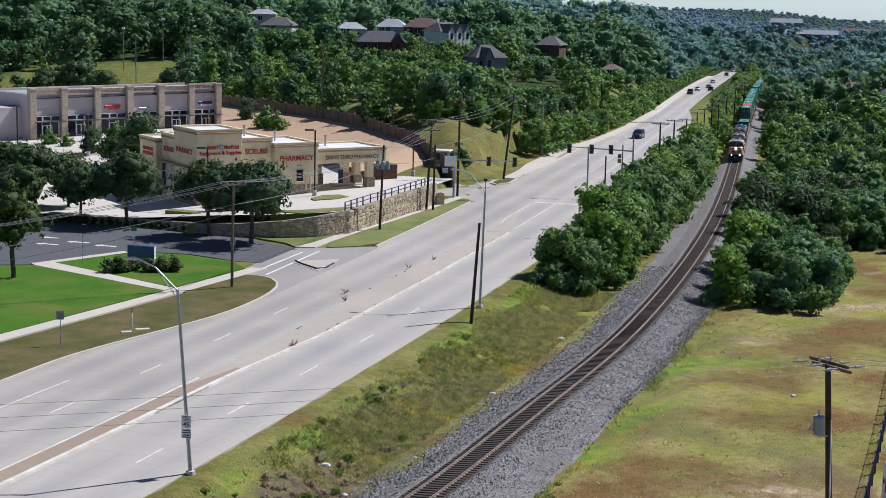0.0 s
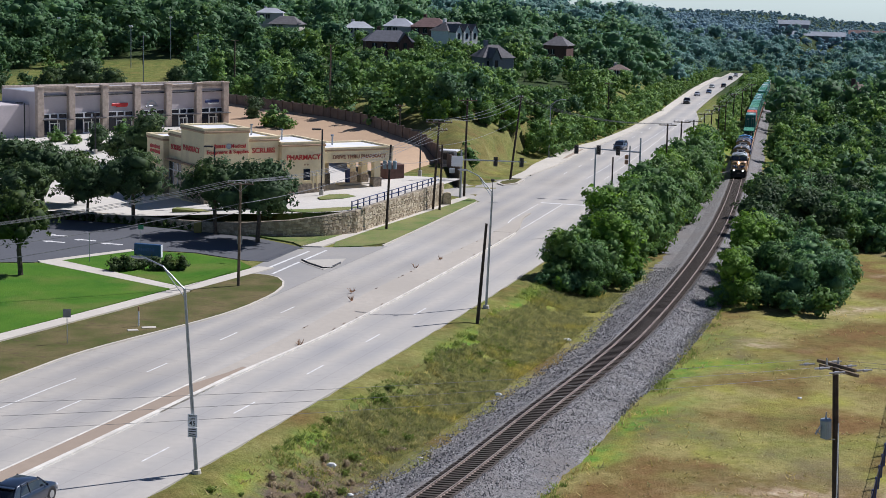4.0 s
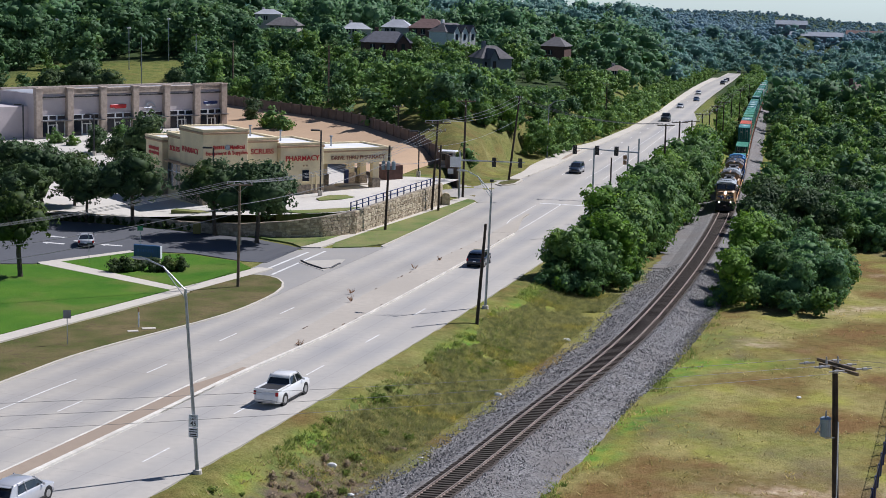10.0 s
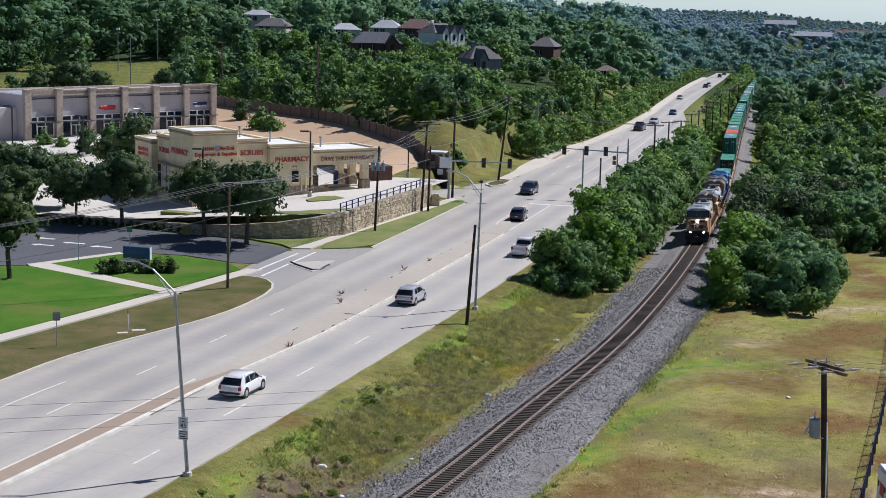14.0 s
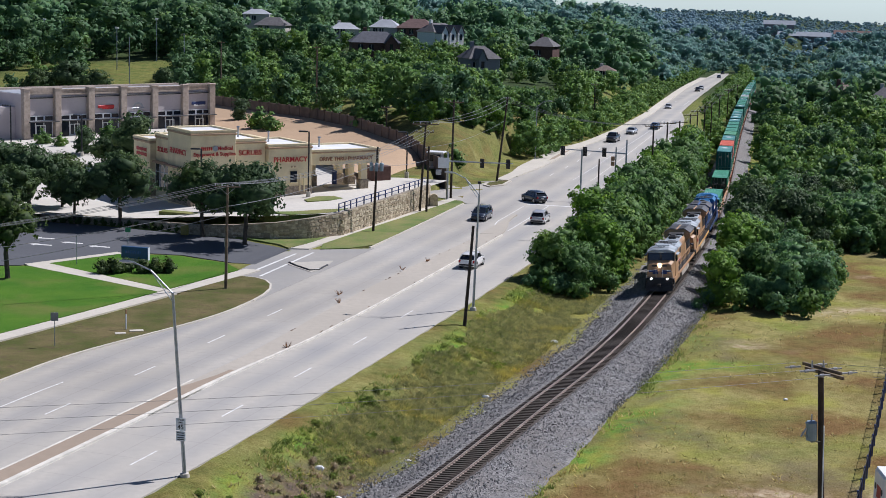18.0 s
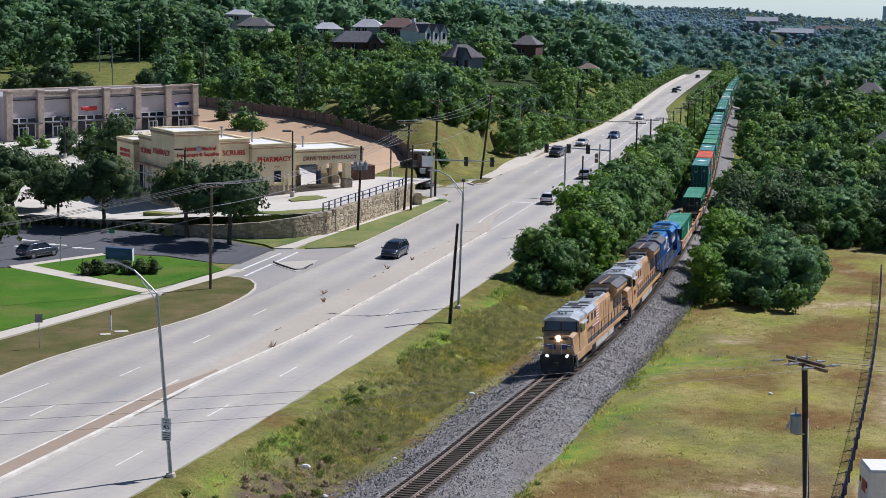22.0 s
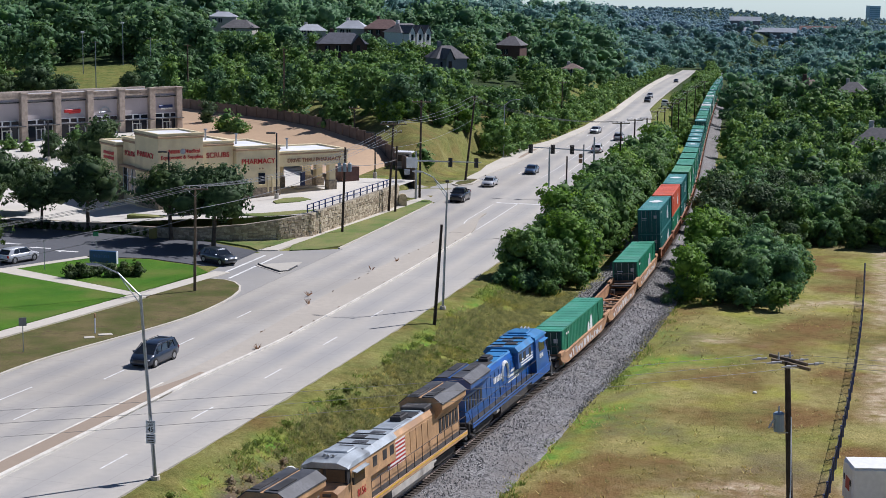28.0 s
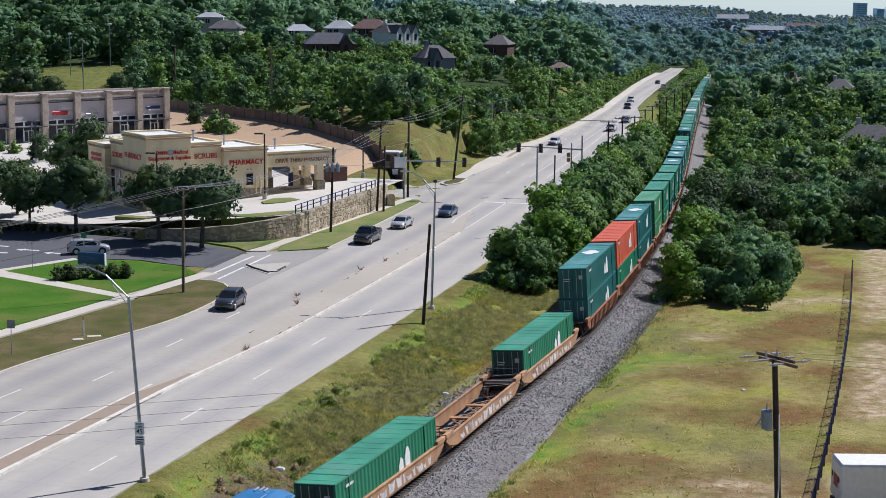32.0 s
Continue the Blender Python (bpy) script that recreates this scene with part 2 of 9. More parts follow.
# ---- materials ----
def material(name, build):
    m = bpy.data.materials.new(name)
    m.use_nodes = True
    nt = m.node_tree
    b = nt.nodes["Principled BSDF"]

    def node(kind, **kw):
        n = nt.nodes.new("ShaderNode" + kind)
        for k, v in kw.items():
            if k == "op":
                n.operation = v
            elif k == "data":
                n.data_type = v
            elif k == "attr":
                n.attribute_name = v
            elif k == "blend":
                n.blend_type = v
            else:
                n.inputs[k.replace("_", " ")].default_value = v
        return n

    def link(a, c):
        nt.links.new(a, c)
    build(node, link, b, nt)
    return m


def rgb(c):
    return (*c, 1.0)


def mixc(node, link, fac, a, c, blend="MIX"):
    """Mix of two colours, each a tuple or a socket."""
    n = node("Mix", data="RGBA", blend=blend)
    if isinstance(fac, (int, float)):
        n.inputs[0].default_value = fac
    else:
        link(fac, n.inputs[0])
    for i, k in ((6, a), (7, c)):
        if isinstance(k, tuple):
            n.inputs[i].default_value = rgb(k)
        else:
            link(k, n.inputs[i])
    return n.outputs[2]


def noise_fac(node, link, coord, scale, lo=0.35, hi=0.65, detail=4.0):
    n = node("TexNoise", Scale=scale, Detail=detail)
    if coord is not None:
        link(coord, n.inputs["Vector"])
    r = node("MapRange", From_Min=lo, From_Max=hi)
    link(n.outputs["Fac"], r.inputs["Value"])
    return r.outputs["Result"]


def plain(name, col, rough=0.6, metal=0.0, var=0.12, scale=3.0, bump=0.0, dirt=None, coat=0.0, spec=0.5):
    """A surface of one colour with blotches at two scales, wear and fine relief."""
    def build(node, link, b, nt):
        pos = node("TexCoord").outputs["Object"]
        dark = tuple(c * (1 - var) for c in col)
        lite = tuple(min(1, c * (1 + var)) for c in col)
        c = mixc(node, link, noise_fac(node, link, pos, scale), dark, lite)
        c = mixc(node, link, noise_fac(node, link, pos, scale * 9, 0.45, 0.75), c, tuple(k * (1 - var * 0.8) for k in col))
        if dirt:
            c = mixc(node, link, noise_fac(node, link, pos, scale * 0.6, 0.52, 0.78), c, dirt)
        link(c, b.inputs["Base Color"])
        b.inputs["Roughness"].default_value = rough
        b.inputs["Metallic"].default_value = metal
        b.inputs["Coat Weight"].default_value = coat
        b.inputs["Specular IOR Level"].default_value = spec
        if bump:
            n = node("TexNoise", Scale=scale * 14, Detail=3.0)
            link(pos, n.inputs["Vector"])
            bp = node("Bump", Strength=bump, Distance=0.02)
            link(n.outputs["Fac"], bp.inputs["Height"])
            link(bp.outputs[0], b.inputs["Normal"])
    return material(name, build)


def concrete(name, col, lane=False):
    def build(node, link, b, nt):
        pos = node("NewGeometry").outputs["Position"]
        c = mixc(node, link, noise_fac(node, link, pos, 0.12, 0.3, 0.7), tuple(k * 0.86 for k in col), tuple(k * 1.06 for k in col))
        c = mixc(node, link, noise_fac(node, link, pos, 1.4, 0.4, 0.8), c, tuple(k * 0.82 for k in col))
        c = mixc(node, link, noise_fac(node, link, pos, 22.0, 0.35, 0.75), c, tuple(k * 0.8 for k in col))
        if lane:
            uv = node("UVMap").outputs["UV"]
            sp = node("SeparateXYZ")
            link(uv, sp.inputs[0])
            # the darker wheel paths of each lane, in metres from its line
            w = node("Math", op="WRAP")
            link(sp.outputs["Y"], w.inputs[0])
            w.inputs[1].default_value, w.inputs[2].default_value = 1.8, -1.8
            a = node("Math", op="ABSOLUTE")
            link(w.outputs[0], a.inputs[0])
            r = node("MapRange", From_Min=1.65, From_Max=0.5)
            link(a.outputs[0], r.inputs["Value"])
            m = node("Math", op="MULTIPLY")
            link(r.outputs["Result"], m.inputs[0])
            link(noise_fac(node, link, pos, 0.07, 0.2, 0.75), m.inputs[1])
            c = mixc(node, link, m.outputs[0], c, (0.305, 0.302, 0.297))
            old = node("MapRange", From_Min=4.9, From_Max=6.6)
            link(sp.outputs["Y"], old.inputs["Value"])
            mo = node("Math", op="MULTIPLY")
            link(old.outputs["Result"], mo.inputs[0])
            link(noise_fac(node, link, pos, 0.045, 0.3, 0.62), mo.inputs[1])
            c = mixc(node, link, mo.outputs[0], c, (0.89, 0.88, 0.865), "MULTIPLY")
            # sawn joints
            br = node("TexBrick", Scale=1.0)
            br.offset = 0.0
            link(uv, br.inputs["Vector"])
            br.inputs["Brick Width"].default_value, br.inputs["Row Height"].default_value = 4.6, 3.6
            br.inputs["Mortar Size"].default_value, br.inputs["Mortar Smooth"].default_value = 0.035, 0.3
            c = mixc(node, link, br.outputs["Fac"], c, (0.84, 0.84, 0.84), "MULTIPLY")
        link(c, b.inputs["Base Color"])
        b.inputs["Roughness"].default_value = 0.85
        n = node("TexNoise", Scale=40.0, Detail=3.0)
        link(pos, n.inputs["Vector"])
        bp = node("Bump", Strength=0.3, Distance=0.01)
        link(n.outputs["Fac"], bp.inputs["Height"])
        link(bp.outputs[0], b.inputs["Normal"])
    return material(name, build)


def ground_build(node, link, b, nt):
    pos = node("NewGeometry").outputs["Position"]
    dry, dirt, lush = (node("Attribute", attr=k).outputs["Fac"] for k in ("dry", "dirt", "lush"))
    sand = node("Attribute", attr="sand").outputs["Fac"]
    green = mixc(node, link, noise_fac(node, link, pos, 0.5, 0.35, 0.65), (0.13, 0.175, 0.045), (0.24, 0.25, 0.075))
    straw = mixc(node, link, noise_fac(node, link, pos, 0.35, 0.3, 0.7), (0.28, 0.245, 0.09), (0.43, 0.37, 0.15))
    straw = mixc(node, link, noise_fac(node, link, pos, 0.14, 0.5, 0.6), straw, (0.36, 0.345, 0.085))
    straw = mixc(node, link, noise_fac(node, link, pos, 0.085, 0.45, 0.57), straw, (0.225, 0.135, 0.055))
    wet = mixc(node, link, noise_fac(node, link, pos, 0.8, 0.35, 0.65), (0.14, 0.28, 0.04), (0.35, 0.37, 0.07))
    soil = mixc(node, link, noise_fac(node, link, pos, 1.6, 0.3, 0.7), (0.10, 0.08, 0.066), (0.25, 0.185, 0.13))
    m = node("Math", op="MULTIPLY_ADD")
    link(noise_fac(node, link, pos, 0.22, 0.25, 0.75, 5.0), m.inputs[0])
    m.inputs[1].default_value = 0.9
    a = node("Math", op="ADD")
    link(dry, a.inputs[0])
    a.inputs[1].default_value = -0.45
    link(a.outputs[0], m.inputs[2])
    m.use_clamp = True
    c = mixc(node, link, m.outputs[0], green, straw)
    c = mixc(node, link, lush, c, wet)
    md = node("Math", op="MULTIPLY")
    link(dirt, md.inputs[0])
    link(noise_fac(node, link, pos, 0.9, 0.2, 0.5), md.inputs[1])
    c = mixc(node, link, md.outputs[0], c, soil)
    ms = node("Math", op="MULTIPLY")
    link(sand, ms.inputs[0])
    link(noise_fac(node, link, pos, 0.6, 0.3, 0.55), ms.inputs[1])
    c = mixc(node, link, ms.outputs[0], c, mixc(node, link, noise_fac(node, link, pos, 1.1), (0.42, 0.30, 0.19), (0.66, 0.55, 0.40)))
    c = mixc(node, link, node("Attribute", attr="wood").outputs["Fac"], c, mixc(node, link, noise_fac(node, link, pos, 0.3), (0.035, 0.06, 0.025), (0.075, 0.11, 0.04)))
    c = mixc(node, link, noise_fac(node, link, pos, 1.6, 0.42, 0.7, 6.0), c, (0.72, 0.72, 0.62), "MULTIPLY")
    c = mixc(node, link, noise_fac(node, link, pos, 7.0, 0.35, 0.7), c, (0.62, 0.62, 0.58), "MULTIPLY")
    link(c, b.inputs["Base Color"])
    b.inputs["Roughness"].default_value = 0.95
    b.inputs["Specular IOR Level"].default_value = 0.1
    n = node("TexNoise", Scale=6.0, Detail=6.0)
    link(pos, n.inputs["Vector"])
    bp = node("Bump", Strength=0.6, Distance=0.2)
    link(n.outputs["Fac"], bp.inputs["Height"])
    link(bp.outputs[0], b.inputs["Normal"])


def leaf_material(name, a, c, d, trans=0.25, clump=1.3, vary=1.0):
    """Leaves: a tint for each plant, a shade for each leaf, some light let through."""
    def build(node, link, b, nt):
        tint = node("Attribute", attr="tint").outputs["Fac"]
        geo = node("NewGeometry")
        oi = node("ObjectInfo")
        ad = node("Math", op="ADD")
        link(tint, ad.inputs[0])
        k = node("Math", op="MULTIPLY_ADD")
        link(oi.outputs["Random"], k.inputs[0])
        k.inputs[1].default_value, k.inputs[2].default_value = 0.6, -0.3
        link(k.outputs[0], ad.inputs[1])
        ad.use_clamp = True
        col = mixc(node, link, ad.outputs[0], a, c)
        col = mixc(node, link, geo.outputs["Random Per Island"], col, d)
        col = mixc(node, link, geo.outputs["Random Per Island"], col, (1 + 0.3 * vary, 1 + 0.3 * vary, 1 + 0.2 * vary), "MULTIPLY")
        col = mixc(node, link, noise_fac(node, link, geo.outputs["Position"], clump, 0.36, 0.62, 3.0), col, (1 - 0.5 * vary, 1 - 0.45 * vary, 1 - 0.42 * vary), "MULTIPLY")
        col = mixc(node, link, noise_fac(node, link, geo.outputs["Position"], clump * 0.16, 0.52, 0.7), col, (1.35, 1.2, 0.75), "MULTIPLY")
        link(col, b.inputs["Base Color"])
        b.inputs["Roughness"].default_value = 0.65
        b.inputs["Specular IOR Level"].default_value = 0.25
        tr = nt.nodes.new("ShaderNodeBsdfTranslucent")
        link(col, tr.inputs["Color"])
        mx = nt.nodes.new("ShaderNodeMixShader")
        mx.inputs[0].default_value = trans
        link(b.outputs[0], mx.inputs[1])
        link(tr.outputs[0], mx.inputs[2])
        link(mx.outputs[0], nt.nodes["Material Output"].inputs["Surface"])
    return material(name, build)


def lawn_build(node, link, b, nt):
    pos = node("NewGeometry").outputs["Position"]
    c = mixc(node, link, noise_fac(node, link, pos, 0.25, 0.3, 0.7), (0.055, 0.165, 0.012), (0.10, 0.21, 0.02))
    c = mixc(node, link, noise_fac(node, link, pos, 0.12, 0.52, 0.75), c, (0.17, 0.19, 0.05))
    c = mixc(node, link, noise_fac(node, link, pos, 9.0, 0.35, 0.7), c, (0.6, 0.6, 0.55), "MULTIPLY")
    link(c, b.inputs["Base Color"])
    b.inputs["Roughness"].default_value = 0.9
    b.inputs["Specular IOR Level"].default_value = 0.15
    n = node("TexNoise", Scale=25.0, Detail=4.0)
    link(pos, n.inputs["Vector"])
    bp = node("Bump", Strength=0.6, Distance=0.06)
    link(n.outputs["Fac"], bp.inputs["Height"])
    link(bp.outputs[0], b.inputs["Normal"])


def verge_build(node, link, b, nt):
    pos = node("NewGeometry").outputs["Position"]
    c = mixc(node, link, noise_fac(node, link, pos, 0.3, 0.35, 0.65), (0.10, 0.115, 0.035), (0.19, 0.155, 0.075))
    c = mixc(node, link, noise_fac(node, link, pos, 1.3, 0.55, 0.75), c, (0.13, 0.095, 0.06))
    c = mixc(node, link, noise_fac(node, link, pos, 9.0, 0.35, 0.7), c, (0.55, 0.55, 0.5), "MULTIPLY")
    link(c, b.inputs["Base Color"])
    b.inputs["Roughness"].default_value = 0.95
    b.inputs["Specular IOR Level"].default_value = 0.1
    n = node("TexNoise", Scale=20.0, Detail=4.0)
    link(pos, n.inputs["Vector"])
    bp = node("Bump", Strength=0.6, Distance=0.06)
    link(n.outputs["Fac"], bp.inputs["Height"])
    link(bp.outputs[0], b.inputs["Normal"])


def ballast_build(node, link, b, nt):
    pos = node("NewGeometry").outputs["Position"]
    vo = node("TexVoronoi", Scale=7.0)
    link(pos, vo.inputs["Vector"])
    hs = node("SeparateColor")
    link(vo.outputs["Color"], hs.inputs[0])
    c = mixc(node, link, hs.outputs[0], (0.05, 0.05, 0.052), (0.29, 0.282, 0.275))
    r = node("MapRange", From_Min=0.02, From_Max=0.09)
    link(vo.outputs["Distance"], r.inputs["Value"])
    c = mixc(node, link, noise_fac(node, link, pos, 0.25, 0.4, 0.7), c, (0.165, 0.15, 0.14))
    link(c, b.inputs["Base Color"])
    b.inputs["Roughness"].default_value = 0.9
    bp = node("Bump", Strength=0.5, Distance=0.05)
    link(vo.outputs["Distance"], bp.inputs["Height"])
    link(bp.outputs[0], b.inputs["Normal"])


M_GROUND = material("grassland", ground_build)
def green_verge_build(node, link, b, nt):
    pos = node("NewGeometry").outputs["Position"]
    c = mixc(node, link, noise_fac(node, link, pos, 0.25, 0.35, 0.65), (0.12, 0.19, 0.035), (0.24, 0.24, 0.075))
    c = mixc(node, link, noise_fac(node, link, pos, 1.1, 0.55, 0.75), c, (0.24, 0.20, 0.10))
    c = mixc(node, link, noise_fac(node, link, pos, 9.0, 0.35, 0.7), c, (0.6, 0.6, 0.55), "MULTIPLY")
    link(c, b.inputs["Base Color"])
    b.inputs["Roughness"].default_value = 0.95


M_GREENVERGE = material("mown_green_verge", green_verge_build)
M_LAWN = material("mown_lawn", lawn_build)
M_VERGE = material("dry_verge", verge_build)
M_BALLAST = material("ballast_stone", ballast_build)
M_STAINED = plain("oil_stained_stone", (0.062, 0.048, 0.038), 0.9, var=0.35, scale=3.0, bump=0.8, dirt=(0.10, 0.085, 0.075))
M_ROAD = concrete("road_concrete", (0.485, 0.455, 0.405), lane=True)
M_MEDIAN = concrete("median_concrete", (0.47, 0.425, 0.36))
M_WALK = concrete("pale_concrete", (0.60, 0.555, 0.475))
M_LOT = concrete("lot_concrete", (0.64, 0.605, 0.54))
M_KERB = concrete("worn_kerb", (0.50, 0.47, 0.41))
M_ASPHALT = concrete("asphalt", (0.10, 0.105, 0.118))
M_KERBWHITE = plain("whitened_kerb", (0.66, 0.63, 0.56), 0.85, var=0.15, scale=0.8, dirt=(0.5, 0.46, 0.4))
M_PAINT = plain("white_road_paint", (0.68, 0.68, 0.66), 0.7, var=0.15, scale=2.0, dirt=(0.45, 0.43, 0.4))
M_DIRT = concrete("bare_earth", (0.48, 0.33, 0.205))
M_DUST = concrete("dusty_median_soil", (0.36, 0.285, 0.215))
M_DARKDIRT = plain("dark_dirt", (0.14, 0.10, 0.07), 0.95, var=0.3)
M_WOOD = plain("dark_pole_wood", (0.045, 0.032, 0.024), 0.85, var=0.4, scale=2.0)
M_WOOD_PALE = plain("weathered_pole_wood", (0.16, 0.115, 0.075), 0.85, var=0.35, scale=2.0)
M_GALV = plain("galvanised_steel", (0.36, 0.39, 0.42), 0.45, 0.8, var=0.15)
M_BLACK = plain("black_steel", (0.02, 0.021, 0.024), 0.45, var=0.3)
M_WIRE = plain("aluminium_wire", (0.30, 0.30, 0.30), 0.5, 0.6, var=0.05)
M_RAIL = plain("worn_rail_steel", (0.40, 0.32, 0.27), 0.45, 0.4, var=0.25, scale=1.0)
M_TIE = plain("dark_timber_tie", (0.05, 0.037, 0.028), 0.9, var=0.45, scale=1.5)
M_BARK = plain("bark", (0.09, 0.07, 0.05), 0.9, var=0.4, scale=3.0, bump=0.5)
M_LEAF = leaf_material("leaf", (0.078, 0.172, 0.05), (0.265, 0.415, 0.088), (0.115, 0.225, 0.068), 0.36, 1.7, 0.8)
# far and rim leaves carry air haze in their colour, hill leaves a little
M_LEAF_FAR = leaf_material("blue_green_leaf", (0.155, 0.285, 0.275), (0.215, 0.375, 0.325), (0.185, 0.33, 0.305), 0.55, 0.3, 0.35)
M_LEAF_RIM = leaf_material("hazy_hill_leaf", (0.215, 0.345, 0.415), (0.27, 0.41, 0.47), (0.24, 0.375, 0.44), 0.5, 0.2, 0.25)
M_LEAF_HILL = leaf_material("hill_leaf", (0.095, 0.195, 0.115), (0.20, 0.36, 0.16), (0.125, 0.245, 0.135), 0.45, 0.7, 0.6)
M_GRASS_GREEN = leaf_material("green_grass_blade", (0.20, 0.30, 0.06), (0.34, 0.36, 0.10), (0.24, 0.30, 0.07), 0.5)
M_GRASS_OLIVE = leaf_material("olive_grass_blade", (0.30, 0.325, 0.11), (0.47, 0.44, 0.19), (0.37, 0.35, 0.14), 0.5)
M_GRASS_DRY = leaf_material("dry_grass_blade", (0.50, 0.43, 0.17), (0.66, 0.56, 0.27), (0.56, 0.46, 0.2), 0.5)
M_GRASS_DEAD = leaf_material("dead_brush", (0.34, 0.25, 0.16), (0.52, 0.41, 0.27), (0.40, 0.30, 0.20), 0.45)
M_LEAF_DARK = leaf_material("dark_leaf", (0.062, 0.115, 0.048), (0.12, 0.195, 0.072), (0.07, 0.12, 0.05), 0.33)
M_LEAF_DEEP = leaf_material("deep_green_leaf", (0.066, 0.145, 0.068), (0.15, 0.27, 0.10), (0.082, 0.17, 0.08), 0.34, 1.0, 0.8)
M_LEAF_OLIVE = leaf_material("olive_leaf", (0.055, 0.095, 0.028), (0.13, 0.19, 0.05), (0.065, 0.105, 0.03), 0.3, 2.5)
M_LEAF_LIME = leaf_material("young_leaf", (0.19, 0.35, 0.045), (0.27, 0.44, 0.06), (0.12, 0.24, 0.035), 0.38)
M_VINE = leaf_material("vine_leaf", (0.105, 0.235, 0.095), (0.24, 0.42, 0.14), (0.09, 0.19, 0.085), 0.36, 2.2)


# ---- the ground, one sheet to the horizon ----
def axis(lo, hi, step, out_lo, out_hi, grow):
    a = list(np.arange(lo, hi + step / 2, step))
    s, p = step, a[-1]
    while p < out_hi:
        s *= grow
        p = min(out_hi, p + s)
        a.append(p)
    s, p, b = step, a[0], []
    while p > out_lo:
        s *= grow
        p = max(out_lo, p - s)
        b.append(p)
    return np.array(b[::-1] + a)


def make_ground():
    gx, gy = axis(-70, 70, 1.6, -3600, 3600, 1.09), axis(60, 330, 1.8, -700, 4700, 1.07)
    X, Y = np.meshgrid(gx, gy)
    Z = ground_z(X, Y) + 0.06 * fbm(X, Y, 3.0, 3) * (np.abs(X) < 70)
    nx, ny = len(gx), len(gy)
    me = bpy.data.meshes.new("ground")
    idx = np.arange(nx * ny).reshape(ny, nx)
    quads = np.stack([idx[:-1, :-1], idx[:-1, 1:], idx[1:, 1:], idx[1:, :-1]], -1).reshape(-1, 4)
    me.from_pydata(np.stack([X, Y, Z], -1).reshape(-1, 3).tolist(), [], quads.tolist())
    v, u = to_vu(X, Y)
    tx, tk = rail_x(Y)
    dt = X - tx
    field = ss(4, 8, dt)
    bank_ = (1 - field) * (u < -5.3)
    dry = np.clip(0.12 + 0.68 * field + 0.3 * fbm(X, Y, 14, 1) + 0.42 * ss(8.5, 11, -u) * bank_, 0, 1)
    dry = np.where(u > 14, 0.3 + 0.25 * fbm(X, Y, 9, 15), dry)
    brush = ss(-0.25, 0.2, fbm(X, Y, 6, 21) + 0.35 * ss(9, 12, -u))
    dirt = ss(8.6, 10.2, -u) * (1 - ss(-5, -3, dt)) * np.clip(brush * (1 - 0.93 * ss(104, 116, v)), 0, 1) + 0.5 * (fbm(X, Y, 9, 7) > 0.45) * field
    dirt = np.where((u > 20) & (v > 235), 0.12, dirt)
    lush = ss(7.6, 8.6, -u) * (1 - ss(10.0, 12.5, -u)) * ss(-0.1, 0.3, fbm(X, Y, 9, 9)) + 0.9 * ss(0.1, 0.55, fbm(X, Y, 9, 4)) * field * (1 - ss(9, 22, dt)) + 0.8 * ss(4.5, 6, dt) * (1 - ss(7, 10, dt)) * ss(-0.2, 0.2, fbm(X, Y, 7, 16))
    sand = np.clip(ss(45.9, 47.5, -u) * ss(0.0, 0.3, 0.35 + fbm(X, Y, 12, 13)) + ss(0.38, 0.62, fbm(X, Y, 8, 14)) * field * 0.9 + 0.8 * np.exp(-(((X - 20) / 5) ** 2 + ((Y - 92) / 9) ** 2)), 0, 1)
    # a mown strip along the road's edge
    mown = (u < -5.2) & (u > -7.9)
    lush, dirt, dry = np.where(mown, 0.0, lush), np.where(mown, 0.0, dirt), np.where(mown, 0.38, dry)
    wild = ss(330, 460, Y)
    dry, dirt, sand = dry * (1 - 0.9 * wild), dirt * (1 - wild), sand * (1 - wild)
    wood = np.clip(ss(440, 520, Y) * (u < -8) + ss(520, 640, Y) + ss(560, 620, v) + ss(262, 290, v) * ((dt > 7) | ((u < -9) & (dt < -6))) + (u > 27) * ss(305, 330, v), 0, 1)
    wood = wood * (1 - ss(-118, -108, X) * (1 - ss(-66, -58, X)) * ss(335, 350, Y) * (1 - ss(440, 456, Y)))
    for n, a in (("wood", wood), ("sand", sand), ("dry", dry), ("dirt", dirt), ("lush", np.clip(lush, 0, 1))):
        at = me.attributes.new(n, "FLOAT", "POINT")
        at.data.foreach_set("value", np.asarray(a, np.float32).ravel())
    me.materials.append(M_GROUND)
    me.shade_smooth()
    return tagged(new("ground", me), "dry and green grassland that rises to wooded hills", "ground", kind="structure")


make_ground()


def road_uv(ob):
    """Metres along and across the road as uv."""
    me = ob.data
    co = np.empty(len(me.vertices) * 3)
    me.vertices.foreach_get("co", co)
    co = co.reshape(-1, 3)
    v, u = to_vu(co[:, 0], co[:, 1])
    li = np.empty(len(me.loops), int)
    me.loops.foreach_get("vertex_index", li)
    uv = me.uv_layers.new(name="UVMap")
    uv.data.foreach_set("uv", np.stack([v[li], u[li]], -1).astype(np.float32).ravel())
    return ob


def kerb_u(v):
    """The west kerb: a turning lane that tapers to the shop entrance."""
    return float(17.45 - 4.1 * ss(119, 146, v) + 0.5 * ss(147, 158, v)) if v < 165 else float(np.interp(v, (262, 280, 298, 312, 335, 363, 414, 480, 560, 640), (13.7, 12.5, 12.2, 11.9, 10.3, 8.7, 7.8, 8.9, 11.0, 12.5)))


def east_u(v):
    return float(np.interp(v, EAST_V, EAST_U))


